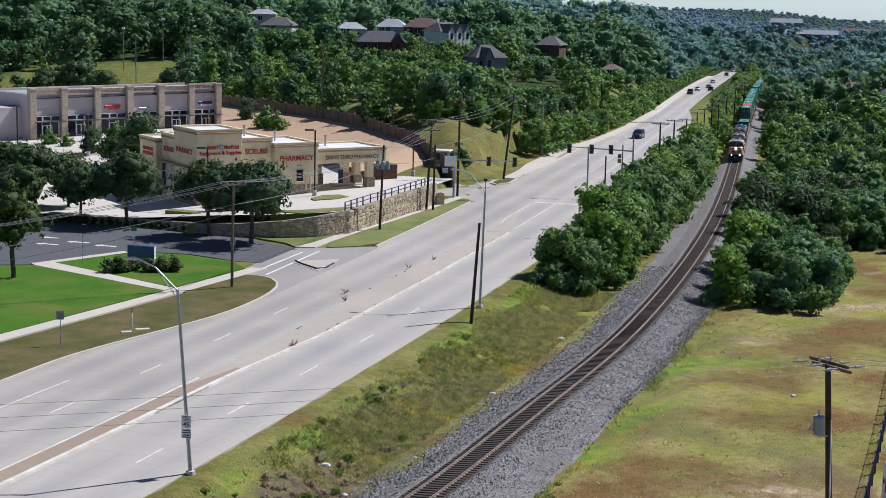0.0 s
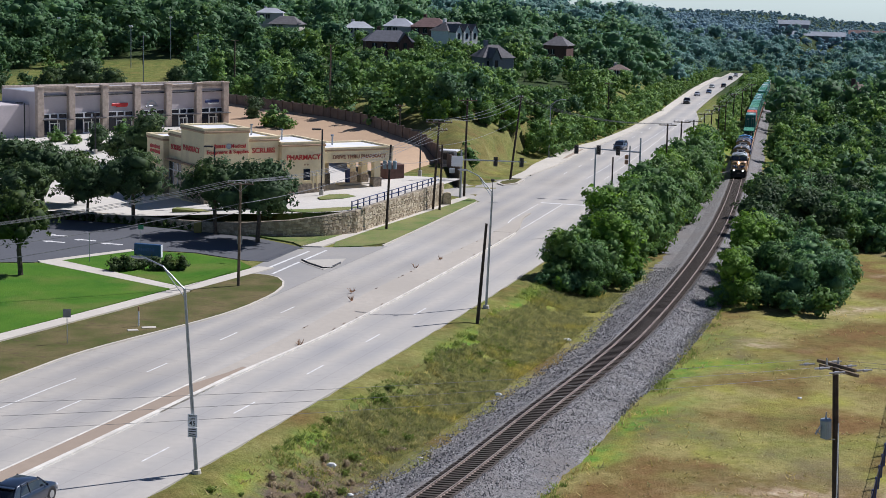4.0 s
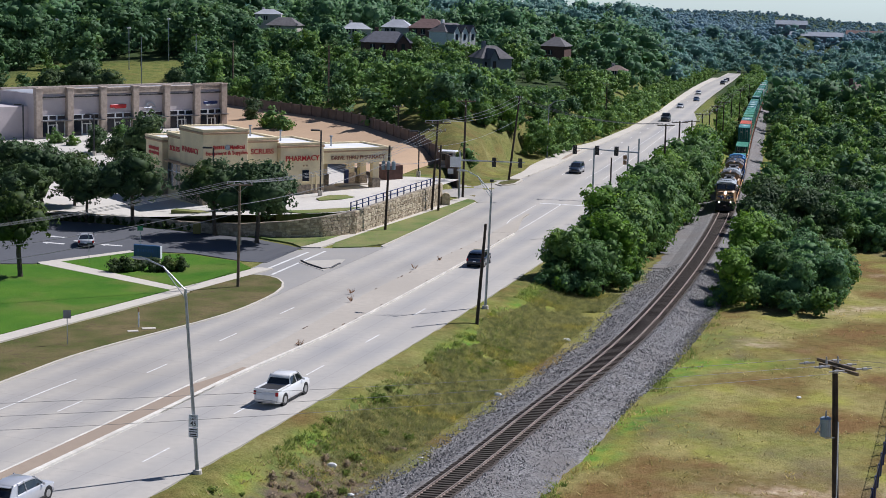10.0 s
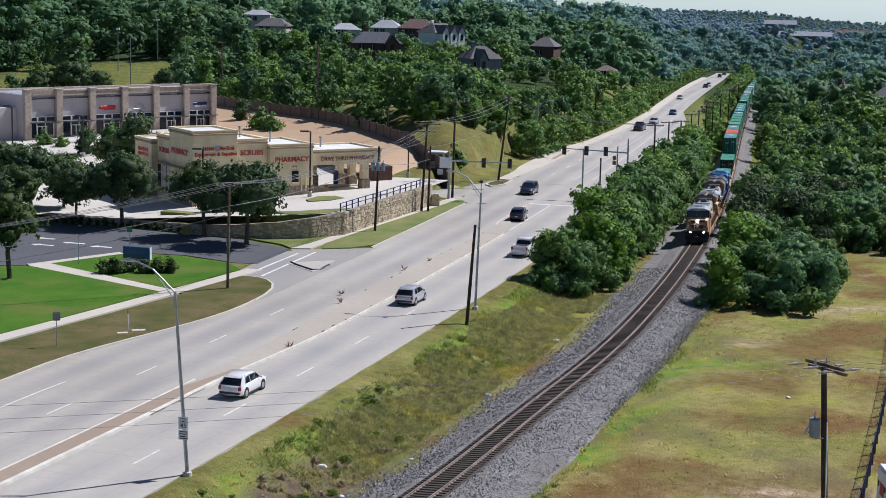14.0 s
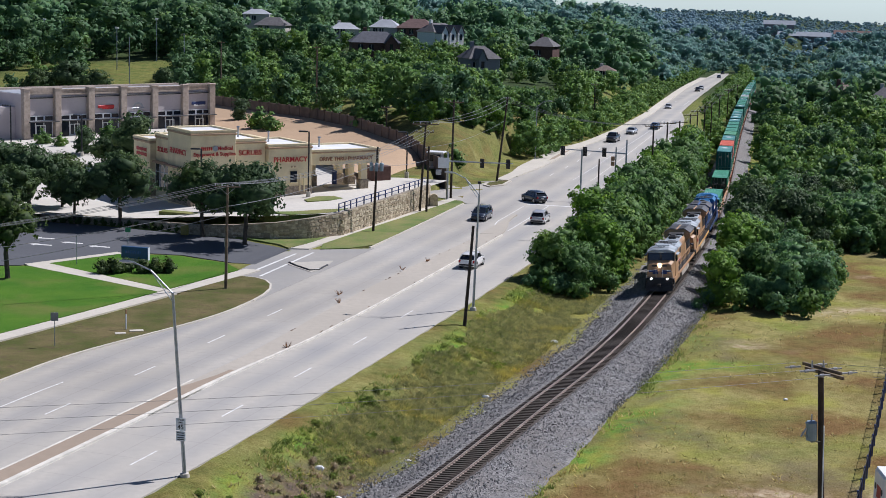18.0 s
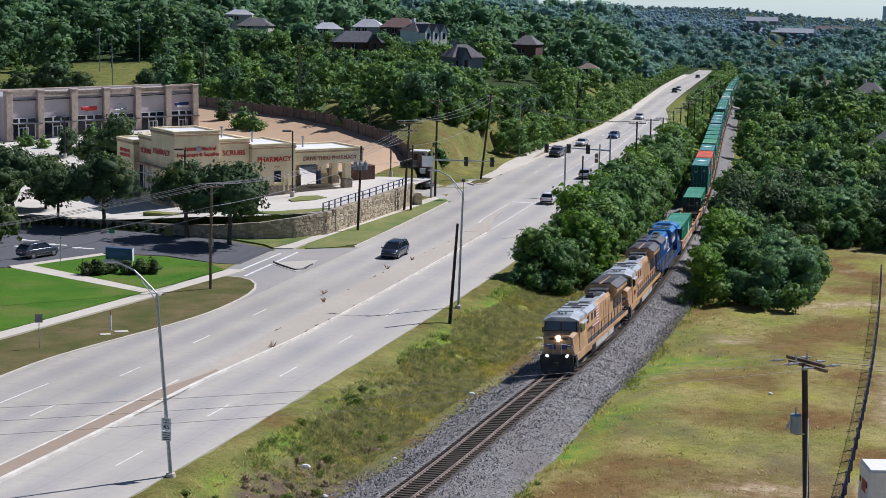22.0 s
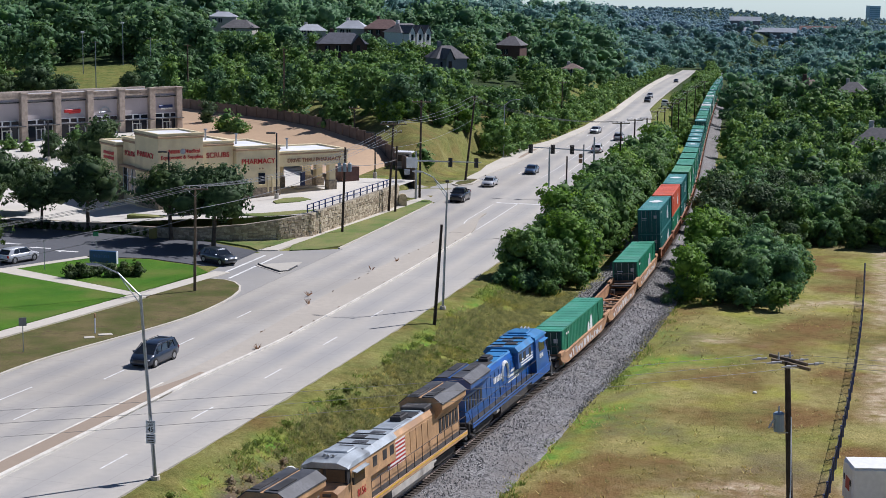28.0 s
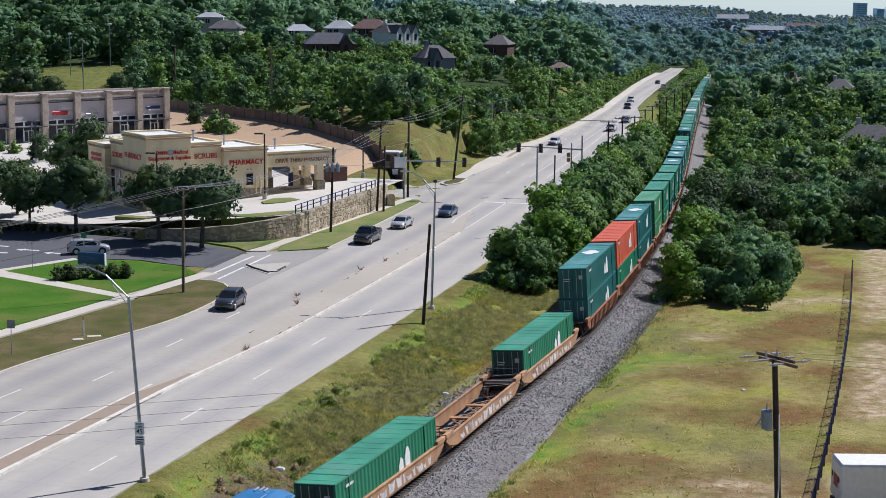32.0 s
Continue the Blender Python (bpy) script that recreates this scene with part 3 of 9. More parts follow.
road = road_uv(part("road", strip(-220, 640, lambda v: east_u(v), lambda v: max(kerb_u(v), 13.7) if v < 262 else kerb_u(v), 0.0, 3.0, 0.25), M_ROAD))
tagged(road, "pale sunlit concrete road with worn wheel tracks", "road", kind="structure")
# kerbs
for name, g in (("kerb", strip(-220, 150, lambda v: kerb_u(v), lambda v: kerb_u(v) + 0.22, 0.14, 2.0, 0.3)),
                ("kerb", strip(184, 226, 13.7, 13.92, 0.14, 2.0, 0.3)),
                ("kerb", strip(262, 640, lambda v: kerb_u(v), lambda v: kerb_u(v) + 0.22, 0.14, 4.0, 0.3)),
                ("edge_kerb", strip(-220, 640, lambda v: east_u(v) - 0.22, lambda v: east_u(v), 0.012, 4.0, 0.3))):
    tagged(part("kerb", g, M_KERB if name == "edge_kerb" else M_WALK), "pale concrete kerb along the road", "kerb", kind="structure")
# raised median and its turn bays
mz = 0.13
tagged(part("median", strip(-220, 124, 3.1, lambda v: 4.55 - 1.1 * float(ss(116, 124, v)), mz, 2.0, 0.3), M_DUST), "narrow raised median with dry weeds and dirt", "median", kind="structure")
tagged(part("median", strip(110, 200, lambda v: 2.74 - 0.75 * float(ss(120, 140, v)), lambda v: 4.55 + 1.05 * float(ss(125, 160, v)) - 1.0 * float(ss(165, 200, v)), mz - 0.012, 2.0, 0.3), M_MEDIAN), "raised tan concrete median with weeds in its joints", "median", kind="structure")
tagged(part("median", strip(200, 218, lambda v: 2.2 + 2.0 * float(ss(200, 216, v)), 4.75, mz, 1.0, 0.3), M_MEDIAN), "tan concrete nose of the median", "median", kind="structure")
for a, b in ((-220, 200),):
    tagged(part("kerb", strip(a, b, lambda v: 2.74 - 0.8 * float(ss(118, 140, v)), lambda v: 3.1 - 1.0 * float(ss(118, 140, v)), 0.16, 2.0, 0.3), M_KERBWHITE), "pale median kerb", "kerb", kind="structure")
    tagged(part("kerb", strip(a, 120, 4.5, 4.68, 0.15, 2.0, 0.3), M_KERBWHITE), "pale median kerb", "kerb", kind="structure")
# dirt and dead weeds caught along the median's edges
_mr = random.Random(77)
for k in range(22):
    v = _mr.uniform(134, 199)
    edge = 2.2 if k % 2 else 4.55 + 1.05 * float(ss(125, 160, v)) - 1.0 * float(ss(165, 200, v)) - 0.2
    u, w, l = edge + _mr.uniform(0.0, 0.12), _mr.uniform(0.06, 0.14), _mr.uniform(0.25, 0.8)
    ring = [(v - l / 2, u), (v, u - w / 2), (v + l / 2, u), (v + l * 0.1, u + w / 2), (v - l * 0.25, u + w * 0.4)]
    tagged(part("dirt_patch", patch([q for q in ring], mz, mz + _mr.uniform(0.02, 0.05)), M_DARKDIRT), "dark clod of dirt and weeds in the median joint", "dirt", "dirt in the median", kind="structure")
# painted lines
pz = 0.006


def line(v0, v1, u, w=0.14):
    f = u if callable(u) else (lambda v: u)
    p = part("lane_line", strip(v0, v1, lambda v: f(v) - w / 2, lambda v: f(v) + w / 2, pz, 3.0), M_PAINT)
    return tagged(p, "worn white painted lane line", "road marking", "lane lines", kind="structure")


for k in range(-6, 5):
    v = 99.8 + 12.2 * k
    if k < 12:
        line(v, v + 3.3, -1.9)
for k in range(-5, 42):
    v = 107.7 + 12.2 * k
    if (v < 150 or v > 262) and v < 470:
        line(v, v + 3.2, 9.5 if v < 150 else 4.9 + (kerb_u(v) - 4.9) * 0.5)
for k in range(13, 42):
    v = 107.7 + 12.2 * k
    if v < 430:
        line(v, v + 3.2, -1.8)
for v0, v1 in ((92, 116),):
    line(v0, v1, lambda v: 13.4 - 3.4 * float(ss(112, 148, v)) if v > 112 else 13.4)
line(204, 230.4, 2.25)
line(203, 228, lambda v: 4.1 + 1.35 * float(ss(203, 212, v)), 0.12)
tagged(part("stop_line", Geo().prism([rp(229.7, -5.3)[:2], rp(230.3, -5.3)[:2], rp(230.3, 5.4)[:2], rp(229.7, 5.4)[:2]], 0.0, pz), M_PAINT), "worn white stop line", "road marking", kind="structure")
for v, u in ((171.5, 40.5), (172.6, 44.5), (174.2, 49.0), (170.0, 47.0)):
    tagged(part("lot_arrow", patch([(v, u), (v + 0.5, u + 0.2), (v + 0.5, u + 2.0), (v + 0.9, u + 2.0), (v + 0.25, u + 3.0), (v - 0.4, u + 2.0), (v, u + 2.0)][::-1], 0.0, 0.066), M_PAINT), "worn white arrow painted on the lot", "road marking", "lot arrows", kind="structure")
line(262, 440, 1.7, 0.10)
line(262, 470, lambda v: 1.7 + (kerb_u(v) - 1.7) * 0.24, 0.10)

# west side near the camera: verge, walk, lawn, entrance
VZ = 0.13
tagged(part("verge", strip(-220, 150.2, lambda v: kerb_u(v) + 0.22, lambda v: 25.5 - 0.0 * v if v < 100 else 25.9 - 6.3 * float((v - 118) / 42 if v > 118 else 0), VZ, 2.0, 0.25), M_VERGE), "brown and green dry verge beside the kerb", "verge", kind="structure")
walk_u = lambda v: 27.2 - (v - 118) * 0.148 if v > 60 else 35.8
tagged(part("sidewalk", strip(60, 165, lambda v: walk_u(v) - 0.95, lambda v: walk_u(v) + 0.85, VZ + 0.02, 3.0, 0.25), M_WALK), "pale concrete sidewalk", "sidewalk", kind="structure")
tagged(part("lawn", patch([(60, 36.7), (128, 26.75), (150.3, 23.55), (157.6, 41.3), (140, 75), (60, 90)][::-1], -0.2, VZ + 0.01), M_LAWN), "bright green mown lawn", "lawn", kind="structure")
tagged(part("lawn", patch([(151.6, 23.3), (164.4, 21.6), (167.5, 24.5), (169.5, 31), (168, 37.2), (159.4, 41.2)][::-1], -0.2, VZ + 0.01), M_LAWN), "bright green mown lawn round the sign", "lawn", kind="structure")
tagged(part("sidewalk", patch([(149.9, 23.6), (151.4, 23.3), (159.4, 41.2), (158.2, 43.3), (157.2, 42.3)][::-1], -0.2, VZ + 0.025), M_WALK), "pale concrete path across the lawn", "sidewalk", kind="structure")
tagged(part("sidewalk", patch([(158.4, 43.0), (159.4, 41.2), (168.3, 37.2), (169.0, 38.2)][::-1], -0.2, VZ + 0.02), M_WALK), "pale concrete walk along the drive", "sidewalk", kind="structure")
tagged(part("drive", patch([(150, 60), (157.5, 43.4), (169.5, 38.4), (170.5, 31), (168.2, 24), (168.5, 21.5), (179, 21.8), (183.5, 30), (186, 50), (186, 90), (140, 120), (130, 100)][::-1], -0.2, 0.06), M_ASPHALT), "dark worn asphalt drive and parking lot", "driveway", kind="structure")
tagged(part("apron", patch([(150, 13.3), (184, 13.3), (181, 18), (179.2, 21.9), (168.2, 21.9), (164.0, 21.6), (160.5, 19.8), (160.7, 18.2), (159.8, 16.8), (158.0, 15.5), (156, 14.6), (153, 14.0)][::-1], -0.2, 0.03), M_ROAD), "pale concrete driveway apron", "driveway", kind="structure")
for a, b in (((163.9, 20.0), (176.8, 20.1)), ((162.1, 18.2), (178.3, 18.6))):
    tagged(part("crosswalk_line", Geo().prism([rp(a[0], a[1] - 0.15)[:2], rp(a[0], a[1] + 0.15)[:2], rp(b[0], b[1] + 0.15)[:2], rp(b[0], b[1] - 0.15)[:2]][::-1], 0.0, 0.038), M_PAINT), "white crosswalk bar", "road marking", "crosswalk lines", kind="structure")
tagged(part("traffic_island", patch([(166.4, 14.2), (170.2, 18.6), (171.2, 18.2), (174, 14.6), (170, 13.9)][::-1], -0.1, 0.07), M_KERB), "small pale concrete traffic island", "traffic island", kind="structure")
tagged(part("kerb", Geo().pipe([rp(170.8, 18.5, 0.12), rp(169.4, 17.2, 0.12), rp(167.2, 14.6, 0.12), rp(168.2, 14.0, 0.12), rp(171, 14.1, 0.12)], 0.1, 6), M_BLACK), "dark worn kerb of the traffic island", "kerb", kind="structure")
tagged(part("verge", patch([(153, 13.9), (156, 14.5), (158.2, 15.4), (160.0, 16.7), (160.9, 18.1), (161.0, 19.6), (160, 20.3), (150, 21.7), (150, 13.6)][::-1], -0.2, VZ - 0.004), M_VERGE), "rounded end of the dry verge", "verge", kind="structure")
tagged(part("kerb", Geo().loft([[rp(v - 0.0, u, -0.2), rp(v, u, 0.14), rp(v + dv, u - du, 0.13), rp(v + dv, u - du, -0.2)] for v, u, dv, du in ((149.8, 13.6, 0.02, 0.2), (153, 13.9, 0.05, 0.2), (156, 14.5, 0.1, 0.19), (158.2, 15.4, 0.14, 0.15), (160.0, 16.7, 0.18, 0.1), (160.9, 18.1, 0.2, 0.03), (161.0, 19.8, 0.2, 0.0))]), M_WALK), "pale kerb round the end of the verge", "kerb", kind="structure")
# second verge, walk and the shop terrace
tagged(part("verge", patch([(180.6, 18.6), (182.5, 15.8), (186, 13.92), (226, 13.92), (228.6, 14.8), (228.8, 15.8), (222, 16.3), (196, 18.8), (184, 19.6)], -0.2, VZ), M_GREENVERGE), "mown green verge beside the kerb", "verge", kind="structure")
tagged(part("sidewalk", patch([(180, 19.8), (184, 19.6), (196, 18.8), (222, 16.3), (229.4, 15.7), (230, 17), (224, 17.9), (196, 20.2), (183, 21.3), (179.3, 22)], -0.2, VZ + 0.02), M_WALK), "pale concrete sidewalk below the wall", "sidewalk", kind="structure")
tagged(part("lawn", patch([(179.5, 22.1), (183, 21.4), (191, 20.6), (188, 22.8), (185.6, 26), (185.2, 30), (187, 37), (188, 50), (186.5, 50), (184.2, 30), (181.5, 24)], -0.2, 0.16), M_GREENVERGE), "mown grass below the stone wall", "lawn", kind="structure")


def make_terrace():
    """The shop terrace: a concrete lot that falls to the west."""
    g = Geo()
    vs, us = np.linspace(185.5, 330, 30), np.linspace(20.3, 135, 30)
    keep = {}
    for i, v in enumerate(vs):
        for j, u in enumerate(us):
            lo = 186 + max(0.0, 6.0 - 0.9 * (u - 20.3))
            vv, uu = max(v, lo), u
            zz = float(lot_z(vv, uu))
            if uu < 21:
                uu = 20.2 - 0.075 * (vv - 192)
            keep[i, j] = len(g.v)
            g.v.append(rp(vv, uu, zz))
    for i in range(29):
        for j in range(29):
            vm, um = vs[i], us[j]
            if (vm - 240 - 1.19 * (um - 20)) / 1.55 < 1 and not (vm > 226 and um < 28):
                g.f.append((keep[i, j], keep[i, j + 1], keep[i + 1, j + 1], keep[i + 1, j]))
    return tagged(part("parking_lot", g, M_LOT), "bright pale concrete parking lot of the shops", "parking lot", kind="structure")


make_terrace()
# side street across the junction
tagged(road_uv(part("side_street", patch([(227, 13.6), (229.5, 15.8), (232, 20), (238, 32), (252, 60), (262, 56), (252, 32), (251, 20), (256, 15), (262, 13.6)], -0.2, 0.02), M_ROAD)), "pale concrete side street at the junction", "road", kind="structure")
tagged(part("sidewalk", strip(256, 600, lambda v: kerb_u(v) + 0.25, lambda v: kerb_u(v) + 2.3 + 1.7 * float(ss(264, 280, v) * (1 - ss(306, 330, v))), 0.16, 4.0, 0.3), M_WALK), "pale concrete sidewalk beside the far road", "sidewalk", kind="structure")

for pts in ([(187.8, 25.2), (190.2, 22.6), (192.5, 21.2), (196, 20.8), (194, 23), (190.5, 26), (188.8, 29)], [(200.0, 27.6), (202.2, 25.4), (205, 24.6), (206.5, 26.4), (205, 28.3), (201.5, 28.6)], [(188.5, 38), (189, 43), (190.5, 43), (190.2, 38)]):
    tagged(part("lawn", Geo().prism([rp(v, u)[:2] for v, u in pts][::-1], 1.0, max(float(lot_z(v, u)) for v, u in pts) + 0.05), M_GREENVERGE), "small planted grass bed in the lot", "lawn", kind="structure")


# planted islets at the junction and beside the far kerb
for pts, lab in (([(246.4, 14.8), (248.1, 16.2), (250.8, 16.4), (254.8, 14.6), (255.5, 13.3), (249.6, 13.2)], "small grassy islet with a pale kerb at the corner"), ([(287.6, 13.4), (292.6, 13.7), (307.4, 13.5), (309.6, 12.6), (290.2, 12.7)], "narrow strip of bare soil inside the far kerb")):
    cv, cu = sum(q[0] for q in pts) / len(pts), sum(q[1] for q in pts) / len(pts)
    isl = tagged(part("traffic_island", patch(pts[::-1], -0.1, 0.2), M_WALK), lab, "traffic island", kind="structure")
    part("soil", patch([(cv + (v - cv) * 0.88, cu + (u - cu) * 0.72) for v, u in pts][::-1], 0.1, 0.235), M_VERGE if cv < 270 else M_DUST, isl, "dry soil and thin grass")

# ---- the railway ----
RZ = -1.0                                    # top of the rails
_ry = np.linspace(-120, 1300, 14201)
_rx = rail_x(_ry)[0]
_rs = np.concatenate([[0], np.cumsum(np.hypot(np.diff(_rx), np.diff(_ry)))])
_rs -= np.interp(100, _ry, _rs)


def on_rail(s, off=0.0, z=RZ):
    """The point at s metres along the line (0 abreast of y = 100), off metres to its right."""
    y = float(np.interp(s, _rs, _ry))
    x, k = rail_x(y)
    n = math.hypot(1, float(k))
    return Vector((float(x) + off / n, y - off * float(k) / n, z - float(rail_drop(y))))


def bank(s):
    """Cant of the curve, degrees."""
    return 4.0 * float(1 - ss(80, 170, s))


def rail_strip(name, s0, s1, step, prof, mat):
    """A cross-section of (off, z) drawn along the line."""
    g = Geo()
    ss_ = np.arange(s0, s1 + step, step)
    rings = []
    for s in ss_:
        b = math.tan(radians(bank(s)))
        rings.append([on_rail(s, o, RZ + z + o * b) for o, z in prof])
    return part(name, g.loft(rings, closed=False), mat)


def make_ballast():
    """The stone bed, with ragged edges where the grass creeps in, and loose stones on it."""
    g = Geo()
    rings = []
    for s in np.concatenate([np.arange(-70, 110, 0.8), np.arange(110, 861, 3.0)]):
        b = math.tan(radians(bank(s)))
        e0, e1 = float(fbm(s, 0, 3.5, 1)) * 0.8 + float(fbm(s, 0, 14, 5)) * 0.7, float(fbm(s, 9, 3.5, 2)) * 0.9 + float(fbm(s, 4, 14, 6)) * 0.9
        w1 = 1.25 * float(1 - ss(14, 50, s))
        prof = [(-7.0 + w1 * 0.9 + e0, -1.2), (-5.6 + w1 * 0.9 + e0 * 0.8, -0.87), (-4.4, -0.8), (-3.4, -0.72), (-2.6, -0.45), (-1.75, -0.19), (-0.9, -0.2), (0.9, -0.2), (1.75, -0.19), (2.6, -0.45), (3.4, -0.68), (3.9 + w1 * 0.5, -0.72), (4.2 + w1 + e1 * 0.5, -0.8), (4.9 + w1 + e1 * 0.6, -1.2)]
        rings.append([on_rail(s, o, RZ + z + max(-1.5, min(1.5, o)) * b + (0.05 * float(fbm(s, o, 0.9, 8)) if abs(o) > 1.8 else 0)) for o, z in prof])
    return part("ballast_bed", g.loft(rings, closed=False), M_BALLAST)


bal = make_ballast()
tagged(bal, "grey crushed-stone ballast bed of the railway", "ballast", kind="structure")
tagged(rail_strip("stained_bed", -70, 860, 2.0, [(-1.5, -0.185), (0.0, -0.178), (1.5, -0.185)], M_STAINED), "dark oil-stained ballast between the rails", "ballast", kind="structure")
track = thing("railway_track", "single railway track with brown rusty rails on dark timber ties", "railway track", kind="structure")
for off in (-0.76, 0.76):
    r = rail_strip("rail", -70, 860, 2.0, [(off - 0.075, -0.17), (off - 0.075, -0.15), (off - 0.015, -0.13), (off - 0.015, -0.05), (off - 0.037, -0.04), (off - 0.037, 0.0), (off + 0.037, 0.0), (off + 0.037, -0.04), (off + 0.015, -0.05), (off + 0.015, -0.13), (off + 0.075, -0.15), (off + 0.075, -0.17)], M_RAIL)
    r.parent = track


def make_ties():
    base = Geo().box(0, 0, 0, 2.6, 0.23, 0.18, 0.015).mesh("tie", M_TIE)
    rnd = random.Random(4)
    far = Geo()
    s, n = -14.0, 0
    while s < 420:
        p = on_rail(s, rnd.uniform(-0.05, 0.05), RZ - 0.215)
        d = on_rail(s + 0.5) - on_rail(s - 0.5)
        yaw = math.degrees(math.atan2(-d.x, d.y)) + rnd.uniform(-1, 1)
        m = Matrix.Translation(p) @ pose(0, 0, 0, 0, -bank(s), yaw)
        if n < 290:
            o = new("tie", base)
            o.parent = track
            o.matrix_basis = m
        else:
            far.add([m @ v.co for v in base.vertices], [tuple(q.vertices) for q in base.polygons])
        n += 1
        s += 0.5
    tagged(part("tie", far, M_TIE, track), kind="stuff")


make_ties()


def make_stones():
    """Loose ballast stones where the camera is near."""
    g = np.random.default_rng(2)
    n = 34000
    s = g.uniform(-14, 95, n)
    off = np.where(g.random(n) < 0.45, g.uniform(-6.8, -1.5, n), g.uniform(1.5, 5.4, n))
    y = np.interp(s, _rs, _ry)
    x, k = rail_x(y)
    nn = np.hypot(1, k)
    x, y = x + off / nn, y - off * k / nn
    z = RZ + np.interp(np.abs(off), (1.5, 1.75, 2.6, 3.4, 5.4, 6.8), (-0.2, -0.19, -0.45, -0.7, -0.83, -1.0)) + np.clip(off, -1.5, 1.5) * 0.07 - rail_drop(y)
    r = g.uniform(0.03, 0.095, n)
    oc = np.array([(1, 0, 0), (-1, 0, 0), (0, 1, 0), (0, -1, 0), (0, 0, 1), (0, 0, -1)])
    tf = np.array([(0, 2, 4), (2, 1, 4), (1, 3, 4), (3, 0, 4), (2, 0, 5), (1, 2, 5), (3, 1, 5), (0, 3, 5)])
    vs = np.stack([x, y, z], 1)[:, None, :] + oc[None] * r[:, None, None] * g.uniform(0.6, 1.4, (n, 6, 1)) + g.normal(size=(n, 6, 3)) * r[:, None, None] * 0.25
    tris = (tf[None] + 6 * np.arange(n)[:, None, None]).reshape(-1, 3)
    me = bpy.data.meshes.new("ballast_stones")
    me.from_pydata(vs.reshape(-1, 3).tolist(), [], tris.tolist())
    me.materials.append(M_STONEGREY)
    tagged(new("ballast_stones", me), "loose grey crushed stones on the ballast", "ballast", kind="stuff")


def stone_build(node, link, b, nt):
    rnd_ = node("NewGeometry").outputs["Random Per Island"]
    c = mixc(node, link, rnd_, (0.07, 0.07, 0.072), (0.40, 0.39, 0.38))
    link(c, b.inputs["Base Color"])
    b.inputs["Roughness"].default_value = 0.85


M_STONEGREY = material("crushed_stone", stone_build)
make_stones()


# ---- the train ----
def text_mesh(txt, size, mat, depth=0.01):
    cu = bpy.data.curves.new("writing", "FONT")
    cu.body, cu.size, cu.extrude, cu.offset = txt, size, depth, size * 0.012
    cu.align_x, cu.align_y = "CENTER", "CENTER"
    tmp = bpy.data.objects.new("writing", cu)
    me = bpy.data.meshes.new_from_object(tmp)
    bpy.data.objects.remove(tmp)
    me.materials.clear()
    me.materials.append(mat)
    return me


def lamp_material(name, col, power):
    def build(node, link, b, nt):
        b.inputs["Base Color"].default_value = rgb(col)
        b.inputs["Emission Color"].default_value = rgb(col)
        b.inputs["Emission Strength"].default_value = power
    return material(name, build)


M_TAN = plain("faded_yellow_orange_paint", (0.52, 0.31, 0.16), 0.5, var=0.24, scale=0.8, dirt=(0.34, 0.21, 0.13))
M_ROOFGREY = plain("grey_loco_roof", (0.37, 0.41, 0.44), 0.5, 0.2, var=0.2, scale=0.9, dirt=(0.12, 0.12, 0.12))
M_SOOT = plain("sooty_black", (0.028, 0.028, 0.03), 0.7, var=0.35, scale=1.2, dirt=(0.09, 0.08, 0.075))
M_RADROOF = plain("sooty_radiator_roof", (0.06, 0.062, 0.068), 0.55, var=0.4, scale=0.8, dirt=(0.16, 0.16, 0.165))
M_TANK = plain("dusty_grey_tank", (0.52, 0.48, 0.42), 0.6, var=0.15, scale=1.5, dirt=(0.2, 0.18, 0.16))
M_BLUE = plain("glossy_blue_paint", (0.008, 0.095, 0.36), 0.35, var=0.15, scale=0.8, dirt=(0.02, 0.10, 0.28), coat=0.4)
M_BLUEROOF = plain("dusty_blue_roof", (0.03, 0.19, 0.42), 0.5, var=0.2, scale=0.8, dirt=(0.06, 0.12, 0.2))
M_GLASS_DARK = plain("dark_glass", (0.012, 0.014, 0.018), 0.08, var=0.1, coat=0.5)
M_WHITE = plain("white_paint", (0.78, 0.78, 0.76), 0.5, var=0.06)
M_RED = plain("red_paint", (0.42, 0.035, 0.03), 0.5, var=0.12)
M_NAVY = plain("navy_paint", (0.02, 0.04, 0.14), 0.5, var=0.12)
M_YELLOW = plain("safety_yellow", (0.70, 0.44, 0.03), 0.5, var=0.15)
M_TRUCK = plain("grimy_truck_iron", (0.06, 0.05, 0.043), 0.8, 0.1, var=0.3, scale=2.0)
M_WHEEL = plain("wheel_steel", (0.13, 0.11, 0.10), 0.5, 0.6, var=0.2)
M_HEADLIGHT = lamp_material("lit_headlight", (1.0, 0.94, 0.88), 30.0)
M_WELL_TAN = plain("rusty_tan_car_paint", (0.42, 0.235, 0.12), 0.7, var=0.25, scale=0.9, dirt=(0.27, 0.12, 0.06))
M_WELL_RED = plain("oxide_brown_car_paint", (0.27, 0.115, 0.055), 0.7, var=0.25, scale=0.9, dirt=(0.13, 0.06, 0.035))
M_GRAFFITI = plain("pale_sprayed_paint", (0.62, 0.60, 0.58), 0.6, var=0.3, scale=1.2, dirt=(0.2, 0.2, 0.22))
C_GREEN = plain("green_container_paint", (0.012, 0.20, 0.105), 0.5, var=0.15, scale=0.5, dirt=(0.03, 0.17, 0.1))
C_TEAL = plain("dark_teal_container_paint", (0.008, 0.125, 0.115), 0.5, var=0.15, scale=0.5, dirt=(0.03, 0.13, 0.12))
C_LIGHT = plain("light_green_container_paint", (0.06, 0.26, 0.10), 0.5, var=0.15, scale=0.5, dirt=(0.1, 0.24, 0.12))
